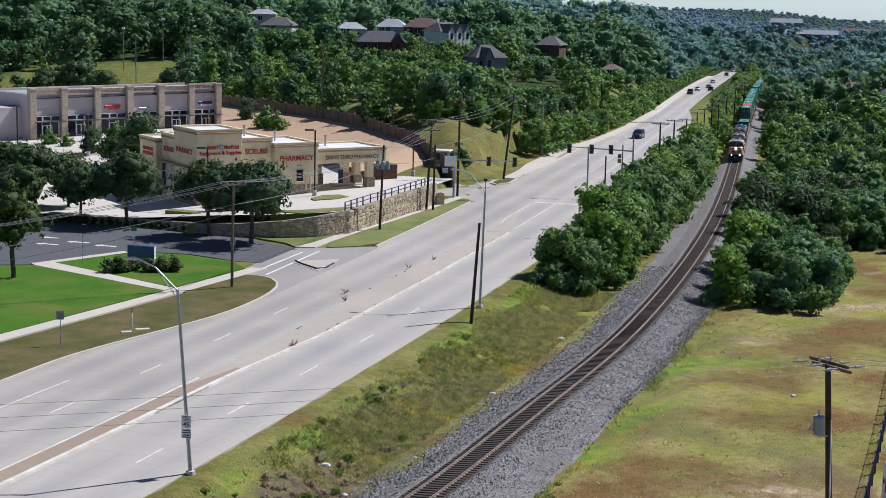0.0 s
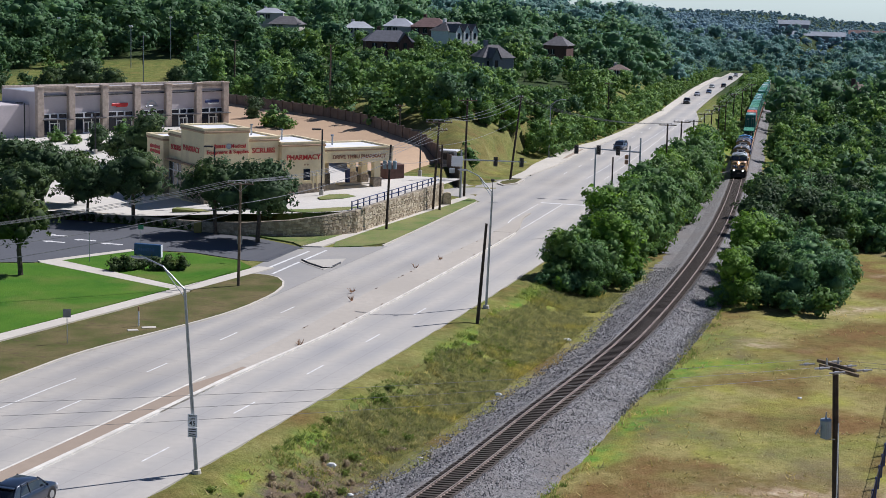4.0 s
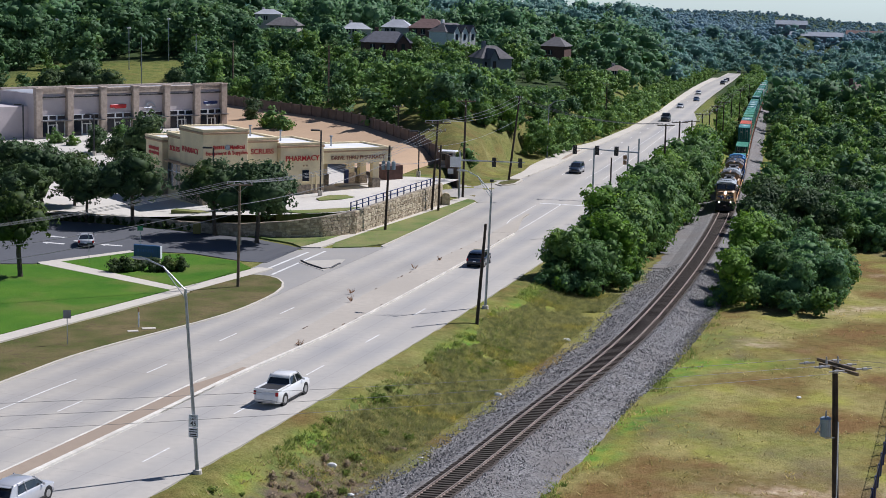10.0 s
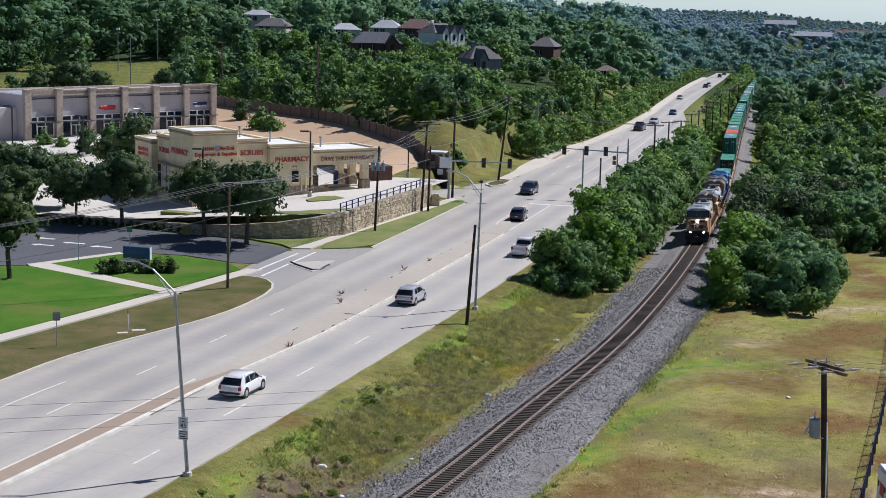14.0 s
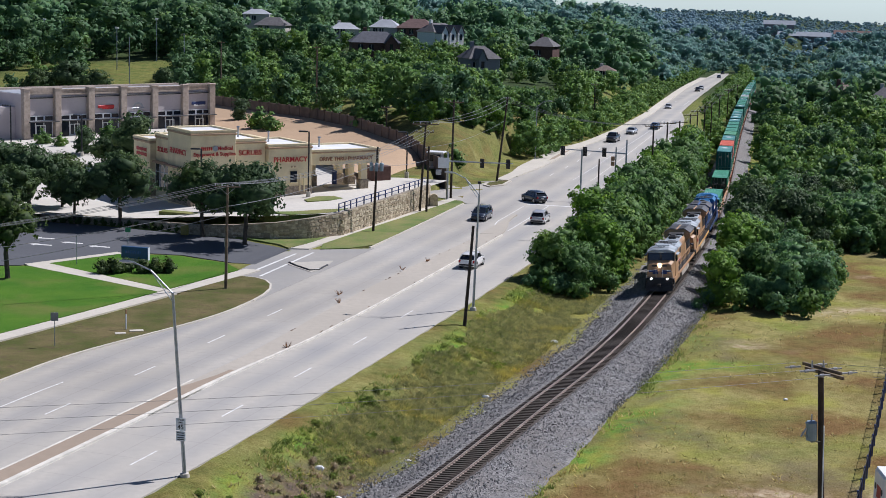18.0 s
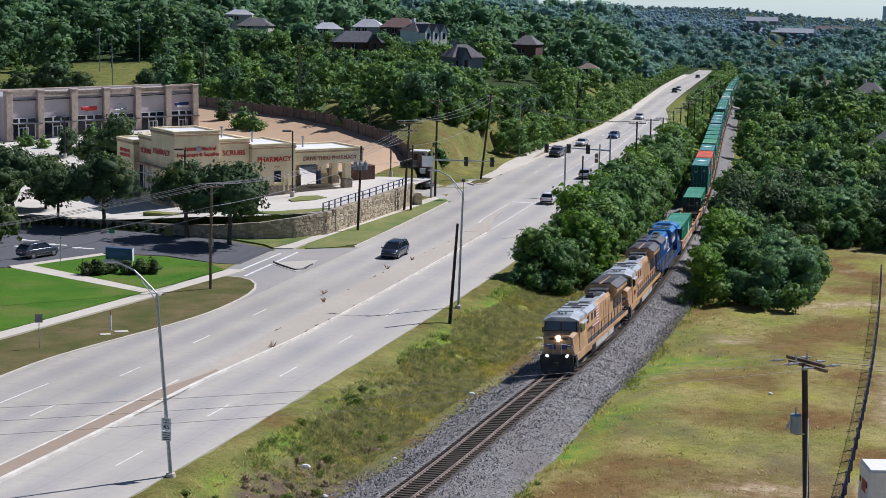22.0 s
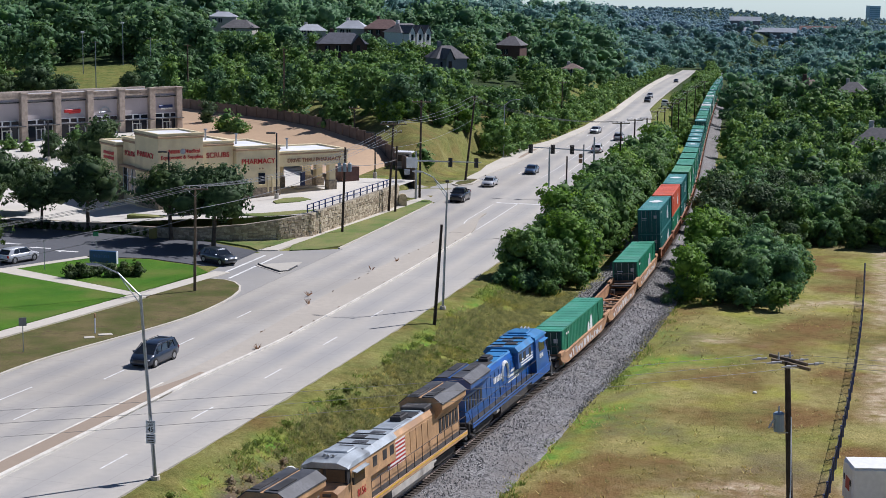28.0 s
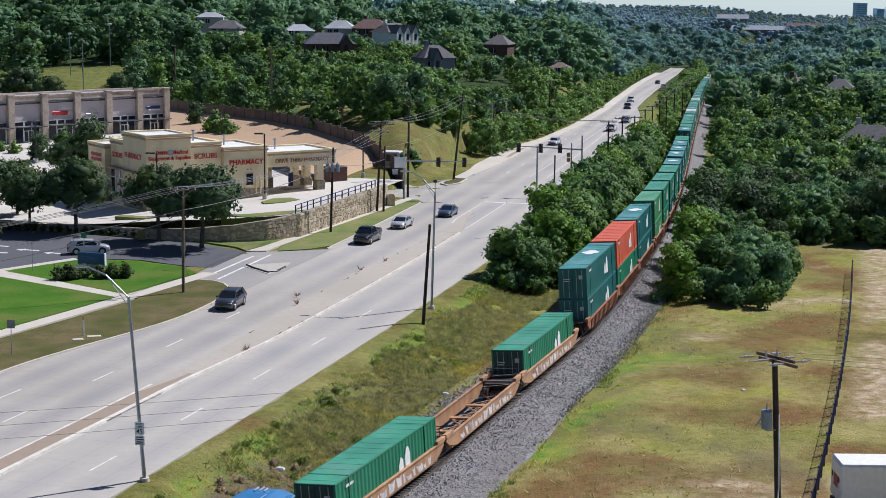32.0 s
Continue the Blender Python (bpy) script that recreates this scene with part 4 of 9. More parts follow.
C_ORANGE = plain("orange_red_container_paint", (0.66, 0.12, 0.055), 0.5, var=0.12, scale=0.5, dirt=(0.5, 0.13, 0.08))
C_WHITE = plain("white_container_paint", (0.66, 0.66, 0.64), 0.5, var=0.1, scale=0.5, dirt=(0.45, 0.42, 0.4))
# darker green for the end walls, with shade put into the paint
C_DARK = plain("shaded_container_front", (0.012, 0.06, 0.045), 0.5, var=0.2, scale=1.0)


def bogie(parent, y, axles, base, r=0.5, half=0.99):
    """A truck with its wheels."""
    g = Geo()
    for sx in (-1, 1):
        g.side([(y - base / 2 - 0.5, 0.55), (y - base / 2 - 0.3, 0.8), (y + base / 2 + 0.3, 0.8), (y + base / 2 + 0.5, 0.55), (y + base / 2 + 0.2, 0.4), (y + base * 0.22, 0.32), (y - base * 0.22, 0.32), (y - base / 2 - 0.2, 0.4)], sx * half - 0.09, sx * half + 0.09)
    g.box(0, y, 0.65, 2 * half, 0.6, 0.3, 0.03)
    b = part("truck", g, M_TRUCK, parent)
    for k in range(axles):
        wy = y - base / 2 + base * k / (axles - 1)
        for sx in (-1, 1):
            w = Geo().cyl((sx * 0.70, wy, r), (sx * 0.83, wy, r), r, r, 20).cyl((sx * 0.68, wy, r), (sx * 0.71, wy, r), r * 1.05, r * 1.05, 20)
            part("wheel", w, M_WHEEL, b)
    return b


def make_loco(label, body, roofm, m_rear, decor):
    """A modern six-axle diesel, nose towards +y, rail top at z = 0."""
    o = thing("locomotive", label, "locomotive", group="locomotives")
    part("frame", Geo().box(0, 0, 1.32, 3.0, 20.9, 0.34, 0.03).box(0, 10.55, 1.15, 2.7, 0.3, 0.9, 0.05).box(0, -10.55, 1.15, 2.7, 0.3, 0.9, 0.05), M_SOOT, o)
    part("plow", Geo().loft([[(-1.4, 10.7, 0.9), (0, 10.75, 0.95), (1.4, 10.7, 0.9)], [(-1.4, 10.8, 0.2), (0, 11.05, 0.2), (1.4, 10.8, 0.2)]], closed=False).box(0, 10.72, 0.55, 2.7, 0.08, 0.75), M_SOOT, o)
    for s in (-1, 1):
        part("coupler", Geo().box(0, s * 10.95, 0.85, 0.25, 0.55, 0.3, 0.05).box(0, s * 11.12, 0.85, 0.4, 0.22, 0.36, 0.05), M_TRUCK, o)
    prof = [(-1.53, 0.7), (-1.3, 0.33), (1.3, 0.33), (1.53, 0.7), (1.53, 1.14), (-1.53, 1.14)]
    part("fuel_tank", Geo().slab(prof, -3.9, 3.1), M_TRUCK if decor.get("swoosh") else M_TANK, o, "grimy fuel tank" if decor.get("swoosh") else "dusty grey fuel tank")
    for s in (-1, 1):
        bogie(o, s * 6.7, 3, 3.75)
        part("air_reservoir", Geo().cyl((s * 1.25, -4.6, 0.95), (s * 1.25, -3.5, 0.95), 0.2, 0.2, 10), M_TANK, o)
    # long hood
    part("hood", Geo().slab([(-0.98, 1.5), (0.98, 1.5), (0.98, 3.75), (0.75, 4.12), (-0.75, 4.12), (-0.98, 3.75)], -10.3, 6.0), body, o)
    part("hood_roof", Geo().slab([(-0.80, 4.08), (0.80, 4.08), (0.72, 4.17), (-0.72, 4.17)], -6.0, 6.0).box(0, 4.1, 4.2, 1.5, 1.6, 0.1, 0.03).box(0, 1.9, 4.2, 1.4, 1.9, 0.1, 0.03), roofm, o)
    # electrical cabinet and blower housing behind the cab, and the engine's exhaust
    part("blower_housing", Geo().slab([(-1.32, 2.7), (1.32, 2.7), (1.32, 3.95), (1.12, 4.28), (-1.12, 4.28), (-1.32, 3.95)], 1.7, 6.0), body, o)
    part("blower_roof", Geo().slab([(-1.42, 4.02), (-1.34, 3.94), (1.34, 3.94), (1.42, 4.02), (1.1, 4.4), (-1.1, 4.4)], 1.6, 6.0), roofm, o)
    for k, yy in enumerate((1.95, 3.1, 4.3, 5.4)):
        part("roof_panel", Geo().box((-0.35, 0.4, -0.2, 0.3)[k], yy, 4.405, 0.9, (0.5, 0.7, 0.5, 0.4)[k], 0.05, 0.015), M_SOOT if k % 2 else M_RADROOF, o)
        part("roof_lift_lug", Geo().box(0, yy + 0.55, 4.42, 2.2, 0.07, 0.07, 0.01), M_SOOT, o)
    part("exhaust_stack", Geo().box(0, -2.2, 4.3, 0.75, 1.3, 0.35, 0.05).box(0, -2.2, 4.5, 0.5, 0.9, 0.1), M_SOOT, o)
    for k in range(3):
        part("roof_hatch", Geo().box(0, -0.2 - 1.5 * k - (1.6 if k else 0), 4.19, 1.35, 1.25, 0.09, 0.03), (roofm, M_SOOT, roofm)[k], o)
    part("fan_box", Geo().box(0, -5.1, 4.25, 1.7, 1.3, 0.3, 0.06), M_SOOT, o)
    # flared radiator wings at the rear
    part("radiator", Geo().slab([(-0.99, 3.3), (0.99, 3.3), (1.5, 3.92), (1.5, 4.28), (0.95, 4.7), (-0.95, 4.7), (-1.5, 4.28), (-1.5, 3.92)], -10.45, -5.95), m_rear, o)
    for s in (-1, 1):
        part("radiator_wing", Geo().loft([[(s * 0.12, -10.5, 4.79), (s * 0.95, -10.5, 4.76), (s * 1.55, -10.5, 4.33), (s * 1.55, -10.5, 4.25), (s * 0.95, -10.5, 4.705), (s * 0.12, -10.5, 4.71)], [(s * 0.12, -5.9, 4.79), (s * 0.95, -5.9, 4.76), (s * 1.55, -5.9, 4.33), (s * 1.55, -5.9, 4.25), (s * 0.95, -5.9, 4.705), (s * 0.12, -5.9, 4.71)]]), M_RADROOF, o)
        part("radiator_grille", Geo().box(s * 0.55, -7.3, 4.80, 0.55, 2.2, 0.06), M_SOOT, o)
        for k in range(6):
            part("hood_louvre", Geo().box(s * 0.995, -9.8 + 0.62 * k, 2.7, 0.03, 0.42, 0.9), M_SOOT, o)
        for k in range(7):
            part("hood_door", Geo().box(s * 0.992, -4.9 + 1.0 * k, 2.75, 0.03, 0.88, 1.7, 0.01), body, o)
        for yy in (2.3, 3.4, 4.9):
            part("side_vent", Geo().box(s * 1.325, yy, 3.45, 0.03, 0.6, 0.6), M_SOOT, o)
        part("sill", Geo().box(s * 1.5, -0.2, 1.34, 0.05, 20.3, 0.34, 0.01), body, o)
        part("cab_skirt", Geo().box(s * 1.47, 7.2, 1.2, 0.06, 5.4, 0.62, 0.02), body, o)
    # cab and nose
    part("cab", Geo().slab([(-1.5, 1.5), (1.5, 1.5), (1.5, 3.75), (1.45, 4.05), (-1.45, 4.05), (-1.5, 3.75)], 6.0, 8.75), body, o)
    part("cab_roof", Geo().loft([[(-1.52, y, 4.06), (1.52, y, 4.06), (1.44, y, 4.32 - d), (0.8, y, 4.56 - d), (-0.8, y, 4.56 - d), (-1.44, y, 4.32 - d)] for y, d in ((5.9, 0.05), (8.3, 0.0), (9.1, 0.16))]), roofm, o)
    part("air_conditioner", Geo().box(0, 6.8, 4.55, 1.5, 1.3, 0.18, 0.05), roofm, o)
    part("horn", Geo().cyl((-0.3, 7.9, 4.6), (-0.3, 8.4, 4.62), 0.04, 0.09, 8).cyl((0, 7.9, 4.6), (0, 8.5, 4.62), 0.04, 0.09, 8).cyl((0.3, 7.9, 4.6), (0.3, 8.3, 4.62), 0.04, 0.09, 8), M_GALV, o)
    nose = [[(-1.45, 8.7, 1.45), (1.45, 8.7, 1.45), (1.45, 8.7, 3.28), (1.2, 8.7, 3.34), (-1.2, 8.7, 3.34), (-1.45, 8.7, 3.28)], [(-1.45, 9.3, 1.45), (1.45, 9.3, 1.45), (1.42, 9.3, 3.1), (1.1, 9.3, 3.24), (-1.1, 9.3, 3.24), (-1.42, 9.3, 3.1)], [(-1.36, 10.2, 1.45), (1.36, 10.2, 1.45), (1.2, 10.05, 2.86), (0.9, 10.02, 3.0), (-0.9, 10.02, 3.0), (-1.2, 10.05, 2.86)]]
    part("nose", Geo().loft(nose), body, o)
    part("nose_door", Geo().box(-0.78, 10.16, 2.1, 0.6, 0.05, 1.1, 0.02), body, o)
    part("windshield_surround", Geo().loft([[(-1.46, 8.7, 3.24), (1.46, 8.7, 3.24), (1.44, 8.7, 4.1), (-1.44, 8.7, 4.1)], [(-1.44, 9.12, 3.2), (1.44, 9.12, 3.2), (1.36, 8.98, 4.1), (-1.36, 8.98, 4.1)]]), M_SOOT, o)
    for s in (-1, 1):
        part("windshield", Geo().loft([[(s * 0.1, 9.13, 3.32), (s * 1.3, 9.13, 3.32), (s * 1.26, 9.02, 4.0), (s * 0.1, 9.02, 4.0)], [(s * 0.1, 9.16, 3.32), (s * 1.3, 9.16, 3.32), (s * 1.26, 9.05, 4.0), (s * 0.1, 9.05, 4.0)]]), M_GLASS_DARK, o)
        part("cab_window", Geo().box(s * 1.505, 7.6, 3.35, 0.04, 1.5, 0.75, 0.01), M_GLASS_DARK, o)
        part("window_shade", Geo().loft([[(s * 1.5, 6.7, 3.86), (s * 1.5, 8.6, 3.86), (s * 1.5, 8.6, 3.82), (s * 1.5, 6.7, 3.82)], [(s * 1.78, 6.7, 3.78), (s * 1.78, 8.6, 3.78), (s * 1.78, 8.6, 3.74), (s * 1.78, 6.7, 3.74)]]), roofm, o)
        part("mirror", Geo().box(s * 1.62, 8.75, 3.3, 0.12, 0.05, 0.4), M_SOOT, o)
        part("headlight", Geo().cyl((0, 10.0, 2.86 + s * 0.12), (0, 10.16, 2.86 + s * 0.12), 0.09, 0.09, 12), M_HEADLIGHT if decor.get("lit") else M_WHITE, o)
        part("ditch_light", Geo().cyl((s * 0.84, 10.6, 1.5), (s * 0.84, 10.72, 1.5), 0.10, 0.10, 12), M_HEADLIGHT if decor.get("lit") else M_WHITE, o)
        part("number_board", Geo().box(s * 0.55, 10.1, 2.8, 0.5, 0.06, 0.17), M_SOOT, o)
        for e2 in (-1, 1):
            for sz in (0.6, 0.95):
                part("step", Geo().box(s * 1.3, e2 * 10.1, sz, 0.45, 0.5, 0.06), M_SOOT, o)
        part("step_guard", Geo().box(s * 1.52, 10.1, 0.85, 0.04, 0.6, 0.8), M_SOOT, o)
        # handrails along the walkway
        hr = Geo().pipe([(s * 1.46, -10.3, 2.5), (s * 1.46, 5.9, 2.5)], 0.022)
        for k in range(13):
            hr.cyl((s * 1.46, -10.3 + 1.35 * k, 1.48), (s * 1.46, -10.3 + 1.35 * k, 2.5), 0.026, 0.026, 6)
        part("handrail", hr, M_SOOT, o)
        part("walkway_edge", Geo().box(s * 1.53, -2.0, 1.40, 0.03, 16.5, 0.07), M_YELLOW if decor.get("stripe") else M_TAN if decor.get("flag") else M_SOOT, o, "yellow sill stripe" if decor.get("stripe") else "")
        for e in (-1, 1):
            part("end_rail", Geo().pipe([(s * 0.35, e * 10.55, 1.5), (s * 0.35, e * 10.55, 2.45), (s * 1.3, e * 10.55, 2.3), (s * 1.42, e * 10.3, 1.5)], 0.024), M_WHITE if e > 0 else M_SOOT, o)
        if decor.get("flag"):
            fl = part("flag_panel", Geo().box(s * 1.013, 0.9, 2.85, 0.012, 2.9, 1.5), M_WHITE, o, "painted flag with waving stripes")
            for k in range(6):
                part("stripe", Geo().box(s * 1.022, 0.9, 2.2 + 0.25 * k, 0.012, 2.9, 0.115), M_RED, fl)
            part("canton", Geo().box(s * 1.03, 0.9 + 0.8, 3.2, 0.012, 1.3, 0.8), M_NAVY, fl)
            nm = text_mesh("8156", 0.62, M_RED) if decor.get("number") else None
            if nm:
                p = part("number", nm, None, o, "red painted road number")
                p.matrix_basis = Matrix(((0, 0, s, s * 1.515), (s, 0, 0, 7.4), (0, 1, 0, 2.35), (0, 0, 0, 1)))
        if decor.get("wings"):
            part("wing_emblem", Geo().side([(-0.02, 0.0), (0.03, 0.0), (0.03, 0.22), (-0.02, 0.22)], s * 0.25, s * 1.15).side([(-0.02, -0.22), (0.03, -0.22), (0.03, 0.02), (-0.02, 0.02)], s * 0.18, s * 0.75).move(Matrix.Translation((0, 10.2, 2.15))), M_NAVY, o, "blue painted wing emblem")
        if decor.get("swoosh"):
            for k in range(3):
                part("white_stripe", Geo().loft([[(s * 1.016, -0.2 + 0.35 * k, 2.05 + 0.33 * k), (s * 1.016, 2.6, 2.05 + 0.33 * k), (s * 1.016, 2.6, 2.22 + 0.33 * k), (s * 1.016, 0 + 0.35 * k, 2.22 + 0.33 * k)], [(s * 1.024, -0.2 + 0.35 * k, 2.05 + 0.33 * k), (s * 1.024, 2.6, 2.05 + 0.33 * k), (s * 1.024, 2.6, 2.22 + 0.33 * k), (s * 1.024, 0 + 0.35 * k, 2.22 + 0.33 * k)]]), M_WHITE, o)
                part("white_stripe", Geo().box(s * 1.33, 4.0, 2.85 + 0.2 * k, 0.015, 3.2, 0.1), M_WHITE, o)
            arc = Geo()
            pts = [(-0.85 + 0.75 * math.cos(a), 2.95 + 0.85 * math.sin(a)) for a in np.linspace(-0.6, math.pi + 0.5, 14)]
            for (ya, za), (yb, zb) in zip(pts[:-1], pts[1:]):
                arc.cyl((s * 1.02, ya, za), (s * 1.02, yb, zb), 0.13, 0.13, 6)
            part("round_emblem", arc, M_WHITE, o, "white rounded emblem")
            for k in range(7):
                part("letter_bar", Geo().box(s * 1.02, -3.6 + 0.36 * k, 2.95, 0.015, 0.22, 0.42), M_WHITE, o)
            nm = text_mesh("8098", 0.5, M_WHITE)
            p = part("number", nm, None, o, "white painted road number")
            p.matrix_basis = Matrix(((0, 0, s, s * 1.515), (s, 0, 0, 7.4), (0, 1, 0, 2.6), (0, 0, 0, 1)))
    return o


# roof colours lighter than the sides, with the sky's sheen painted in
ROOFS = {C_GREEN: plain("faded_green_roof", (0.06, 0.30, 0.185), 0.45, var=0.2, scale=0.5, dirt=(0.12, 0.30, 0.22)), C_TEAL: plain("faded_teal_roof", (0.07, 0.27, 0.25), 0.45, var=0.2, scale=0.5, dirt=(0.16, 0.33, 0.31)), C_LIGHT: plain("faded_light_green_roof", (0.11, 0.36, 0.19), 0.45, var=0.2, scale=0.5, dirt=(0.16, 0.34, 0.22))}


def make_container(length, mat, label, front=None, logo=0):
    """A corrugated steel box, floor at z = 0, doors towards +y."""
    o = thing("container", label, "shipping container", group="containers")
    w, h, hl = 2.59, 2.86, length / 2
    # corrugated walls
    g = Geo()
    n = int(length / 0.55)
    for s in (-1, 1):
        ys = np.linspace(-hl + 0.15, hl - 0.15, n * 4 + 1)
        top, bot = [], []
        for i, y in enumerate(ys):
            d = (0.0, 0.0, 0.05, 0.05)[i % 4]
            x = s * (w / 2 - 0.015 - d)
            bot.append((x, float(y), 0.14))
            top.append((x, float(y), h - 0.1))
        g.loft([bot, top], closed=False)
    part("side_wall", g, mat, o)
    part("floor_frame", Geo().box(0, 0, 0.09, w - 0.02, length, 0.16, 0.02), mat, o)
    rf = Geo().box(0, 0, h - 0.03, w - 0.06, length - 0.06, 0.05, 0.01)
    for k in range(int(length / 1.2)):
        rf.box(0, -hl + 0.9 + 1.2 * k, h - 0.002, w - 0.3, 0.28, 0.022, 0.008)
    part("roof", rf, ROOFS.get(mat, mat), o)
    fr = Geo()
    for s in (-1, 1):
        fr.box(s * (w / 2 - 0.05), 0, h - 0.06, 0.1, length, 0.12, 0.015)
        for y in ([hl - 0.08, -hl + 0.08] + ([hl - 2.0, -hl + 2.0] if length > 14 else [])):
            fr.box(s * (w / 2 - 0.05), y, h / 2, 0.13, 0.16, h, 0.015)
    for y in ([hl - 2.0, -hl + 2.0] if length > 14 else []):
        fr.box(0, y, h + 0.0, w, 0.12, 0.05, 0.01)
    part("corner_frame", fr, mat, o)
    for s in (-1, 1):
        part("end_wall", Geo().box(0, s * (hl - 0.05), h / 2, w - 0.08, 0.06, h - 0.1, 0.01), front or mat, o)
    for s in (-1, 1):
        part("door_bar", Geo().cyl((s * 0.35, hl + 0.0, 0.15), (s * 0.35, hl + 0.0, h - 0.15), 0.025, 0.025, 6).cyl((s * 0.85, hl, 0.15), (s * 0.85, hl, h - 0.15), 0.025, 0.025, 6), M_GALV, o)
    part("door_seal", Geo().box(0, hl - 0.01, h / 2, 0.05, 0.04, h - 0.3), M_SOOT, o)
    for bx, bz, bw, bh in ((-0.75, h - 0.85, 0.35, 0.35), (0.55, h - 1.0, 0.6, 0.07), (0.55, h - 1.2, 0.5, 0.07)):
        part("marking", Geo().box(bx, hl, bz, bw, 0.035, bh, 0.01), M_GRAFFITI, o)
    for s in (-1, 1):
        if logo:
            part("logo_patch", Geo().side([(-hl * 0.36 - 0.42, 0.7), (-hl * 0.36 + 0.4, 0.7), (-hl * 0.36 + 0.42, 1.7), (-hl * 0.36 + 0.15, 2.2), (-hl * 0.36 - 0.2, 2.2), (-hl * 0.36 - 0.42, 1.7)], s * (w / 2) - 0.015, s * (w / 2) + 0.015), M_WHITE, o, "white logo shape")
            part("logo_patch", Geo().side([(-hl * 0.36 + 0.7, 0.8), (-hl * 0.36 + 1.5, 0.8), (-hl * 0.36 + 1.45, 1.35), (-hl * 0.36 + 1.15, 1.85), (-hl * 0.36 + 0.75, 1.6)], s * (w / 2) - 0.015, s * (w / 2) + 0.015), M_WHITE, o, "white logo shape")
            part("marking", Geo().box(s * (w / 2), hl * 0.75, h * 0.82, 0.02, 1.1, 0.16), M_GRAFFITI, o)
    if logo == 2:
        part("roof_mark", Geo().cyl((0, -hl * 0.2, h + 0.012), (0, -hl * 0.2, h + 0.02), 0.85, 0.85, 20).box(0, -hl * 0.2, h + 0.016, 0.7, 2.6, 0.012), M_WHITE, o, "white painted roof mark")
    return o


def make_well(pitch, well, mat, label, tags):
    """One well unit; the well's inner length is given. Rail top at z = 0."""
    o = thing("well_car", label, "rail car", group="well cars")
    e, wl = pitch / 2, well / 2
    for s in (-1, 1):
        sill = [(-wl - 0.9, 1.0), (-wl - 0.25, 0.62), (-wl + 1.3, 0.28), (wl - 1.3, 0.28), (wl + 0.25, 0.62), (wl + 0.9, 1.0), (wl + 0.9, 1.22), (wl + 0.1, 1.22), (wl - 0.9, 1.22), (-wl + 0.9, 1.22), (-wl - 0.9, 1.22)]
        part("side_sill", Geo().side(sill, s * 1.36 - 0.035, s * 1.36 + 0.035), mat, o)
        part("top_chord", Geo().box(s * 1.36, 0, 1.26, 0.2, 2 * wl + 1.8, 0.12, 0.02), mat, o)
        for e2 in (-1, 1):
            part("end_chord", Geo().box(s * 1.32, e2 * (wl + 0.35), 1.42, 0.3, 1.5, 0.28, 0.03), mat, o)
        ribs = Geo()
        n = int(well / 0.75)
        if not tags:
            for k in range(n):
                ribs.box(s * 1.42, -wl + 0.9 + (2 * wl - 1.8) * k / (n - 1), 0.75, 0.09, 0.1, 0.85)
            tagged(part("rib", ribs, mat, o), kind="stuff")
        else:
            rnd = random.Random(int(tags))
            gf = Geo()
            y = -wl * 0.8
            while y < wl * 0.75:
                wdt, hgt = rnd.uniform(0.35, 1.1), rnd.uniform(0.3, 0.72)
                a = rnd.uniform(-0.25, 0.25)
                gf.side([(y, 0.42), (y + wdt * 0.7, 0.40), (y + wdt + a, 0.42 + hgt), (y + wdt * 0.35 + a, 0.40 + hgt * 0.8), (y + a, 0.44 + hgt)], s * 1.396 - 0.004, s * 1.396 + 0.006)
                y += wdt + rnd.uniform(0.05, 0.4) + (rnd.random() < 0.2) * 1.5
            tagged(part("graffiti", gf, M_GRAFFITI, o, "pale sprayed graffiti shapes"), kind="stuff")
    fl = Geo()
    for k in range(5):
        fl.box(0, -wl + 0.5 + (2 * wl - 1.0) * k / 4, 0.36, 2.7, 0.5, 0.12, 0.02)
    for k in range(4):
        y = -wl + 0.5 + (2 * wl - 1.0) * (k + 0.5) / 4
        d = (2 * wl - 1.0) / 8
        fl.cyl((-1.3, y - d, 0.33), (1.3, y + d, 0.33), 0.05, 0.05, 6).cyl((1.3, y - d, 0.33), (-1.3, y + d, 0.33), 0.05, 0.05, 6)
    tagged(part("well_floor", fl, mat, o), kind="stuff")
    for s in (-1, 1):
        part("bulkhead", Geo().box(0, s * (wl + 0.12), 0.8, 2.7, 0.1, 0.9, 0.02), mat, o)
        part("end_platform", Geo().box(0, s * (e - 0.75), 1.05, 2.1, 1.7, 0.14, 0.03).box(0, s * (e - 0.1), 0.9, 0.4, 0.5, 0.3, 0.04), M_SOOT, o)
        part("end_railing", Geo().pipe([(-1.2, s * (wl + 0.75), 1.1), (-1.2, s * (wl + 0.75), 2.05), (1.2, s * (wl + 0.75), 2.05), (1.2, s * (wl + 0.75), 1.1)], 0.03) if tags else Geo().box(0, s * (wl + 0.7), 1.15, 2.0, 0.1, 0.1), M_SOOT, o)
        bogie(o, s * (e - 0.95), 2, 1.75, 0.42, 0.98)
    return o


TRAIN = []                                   # (thing, middle behind the front, half wheelbase, lift, faces back)


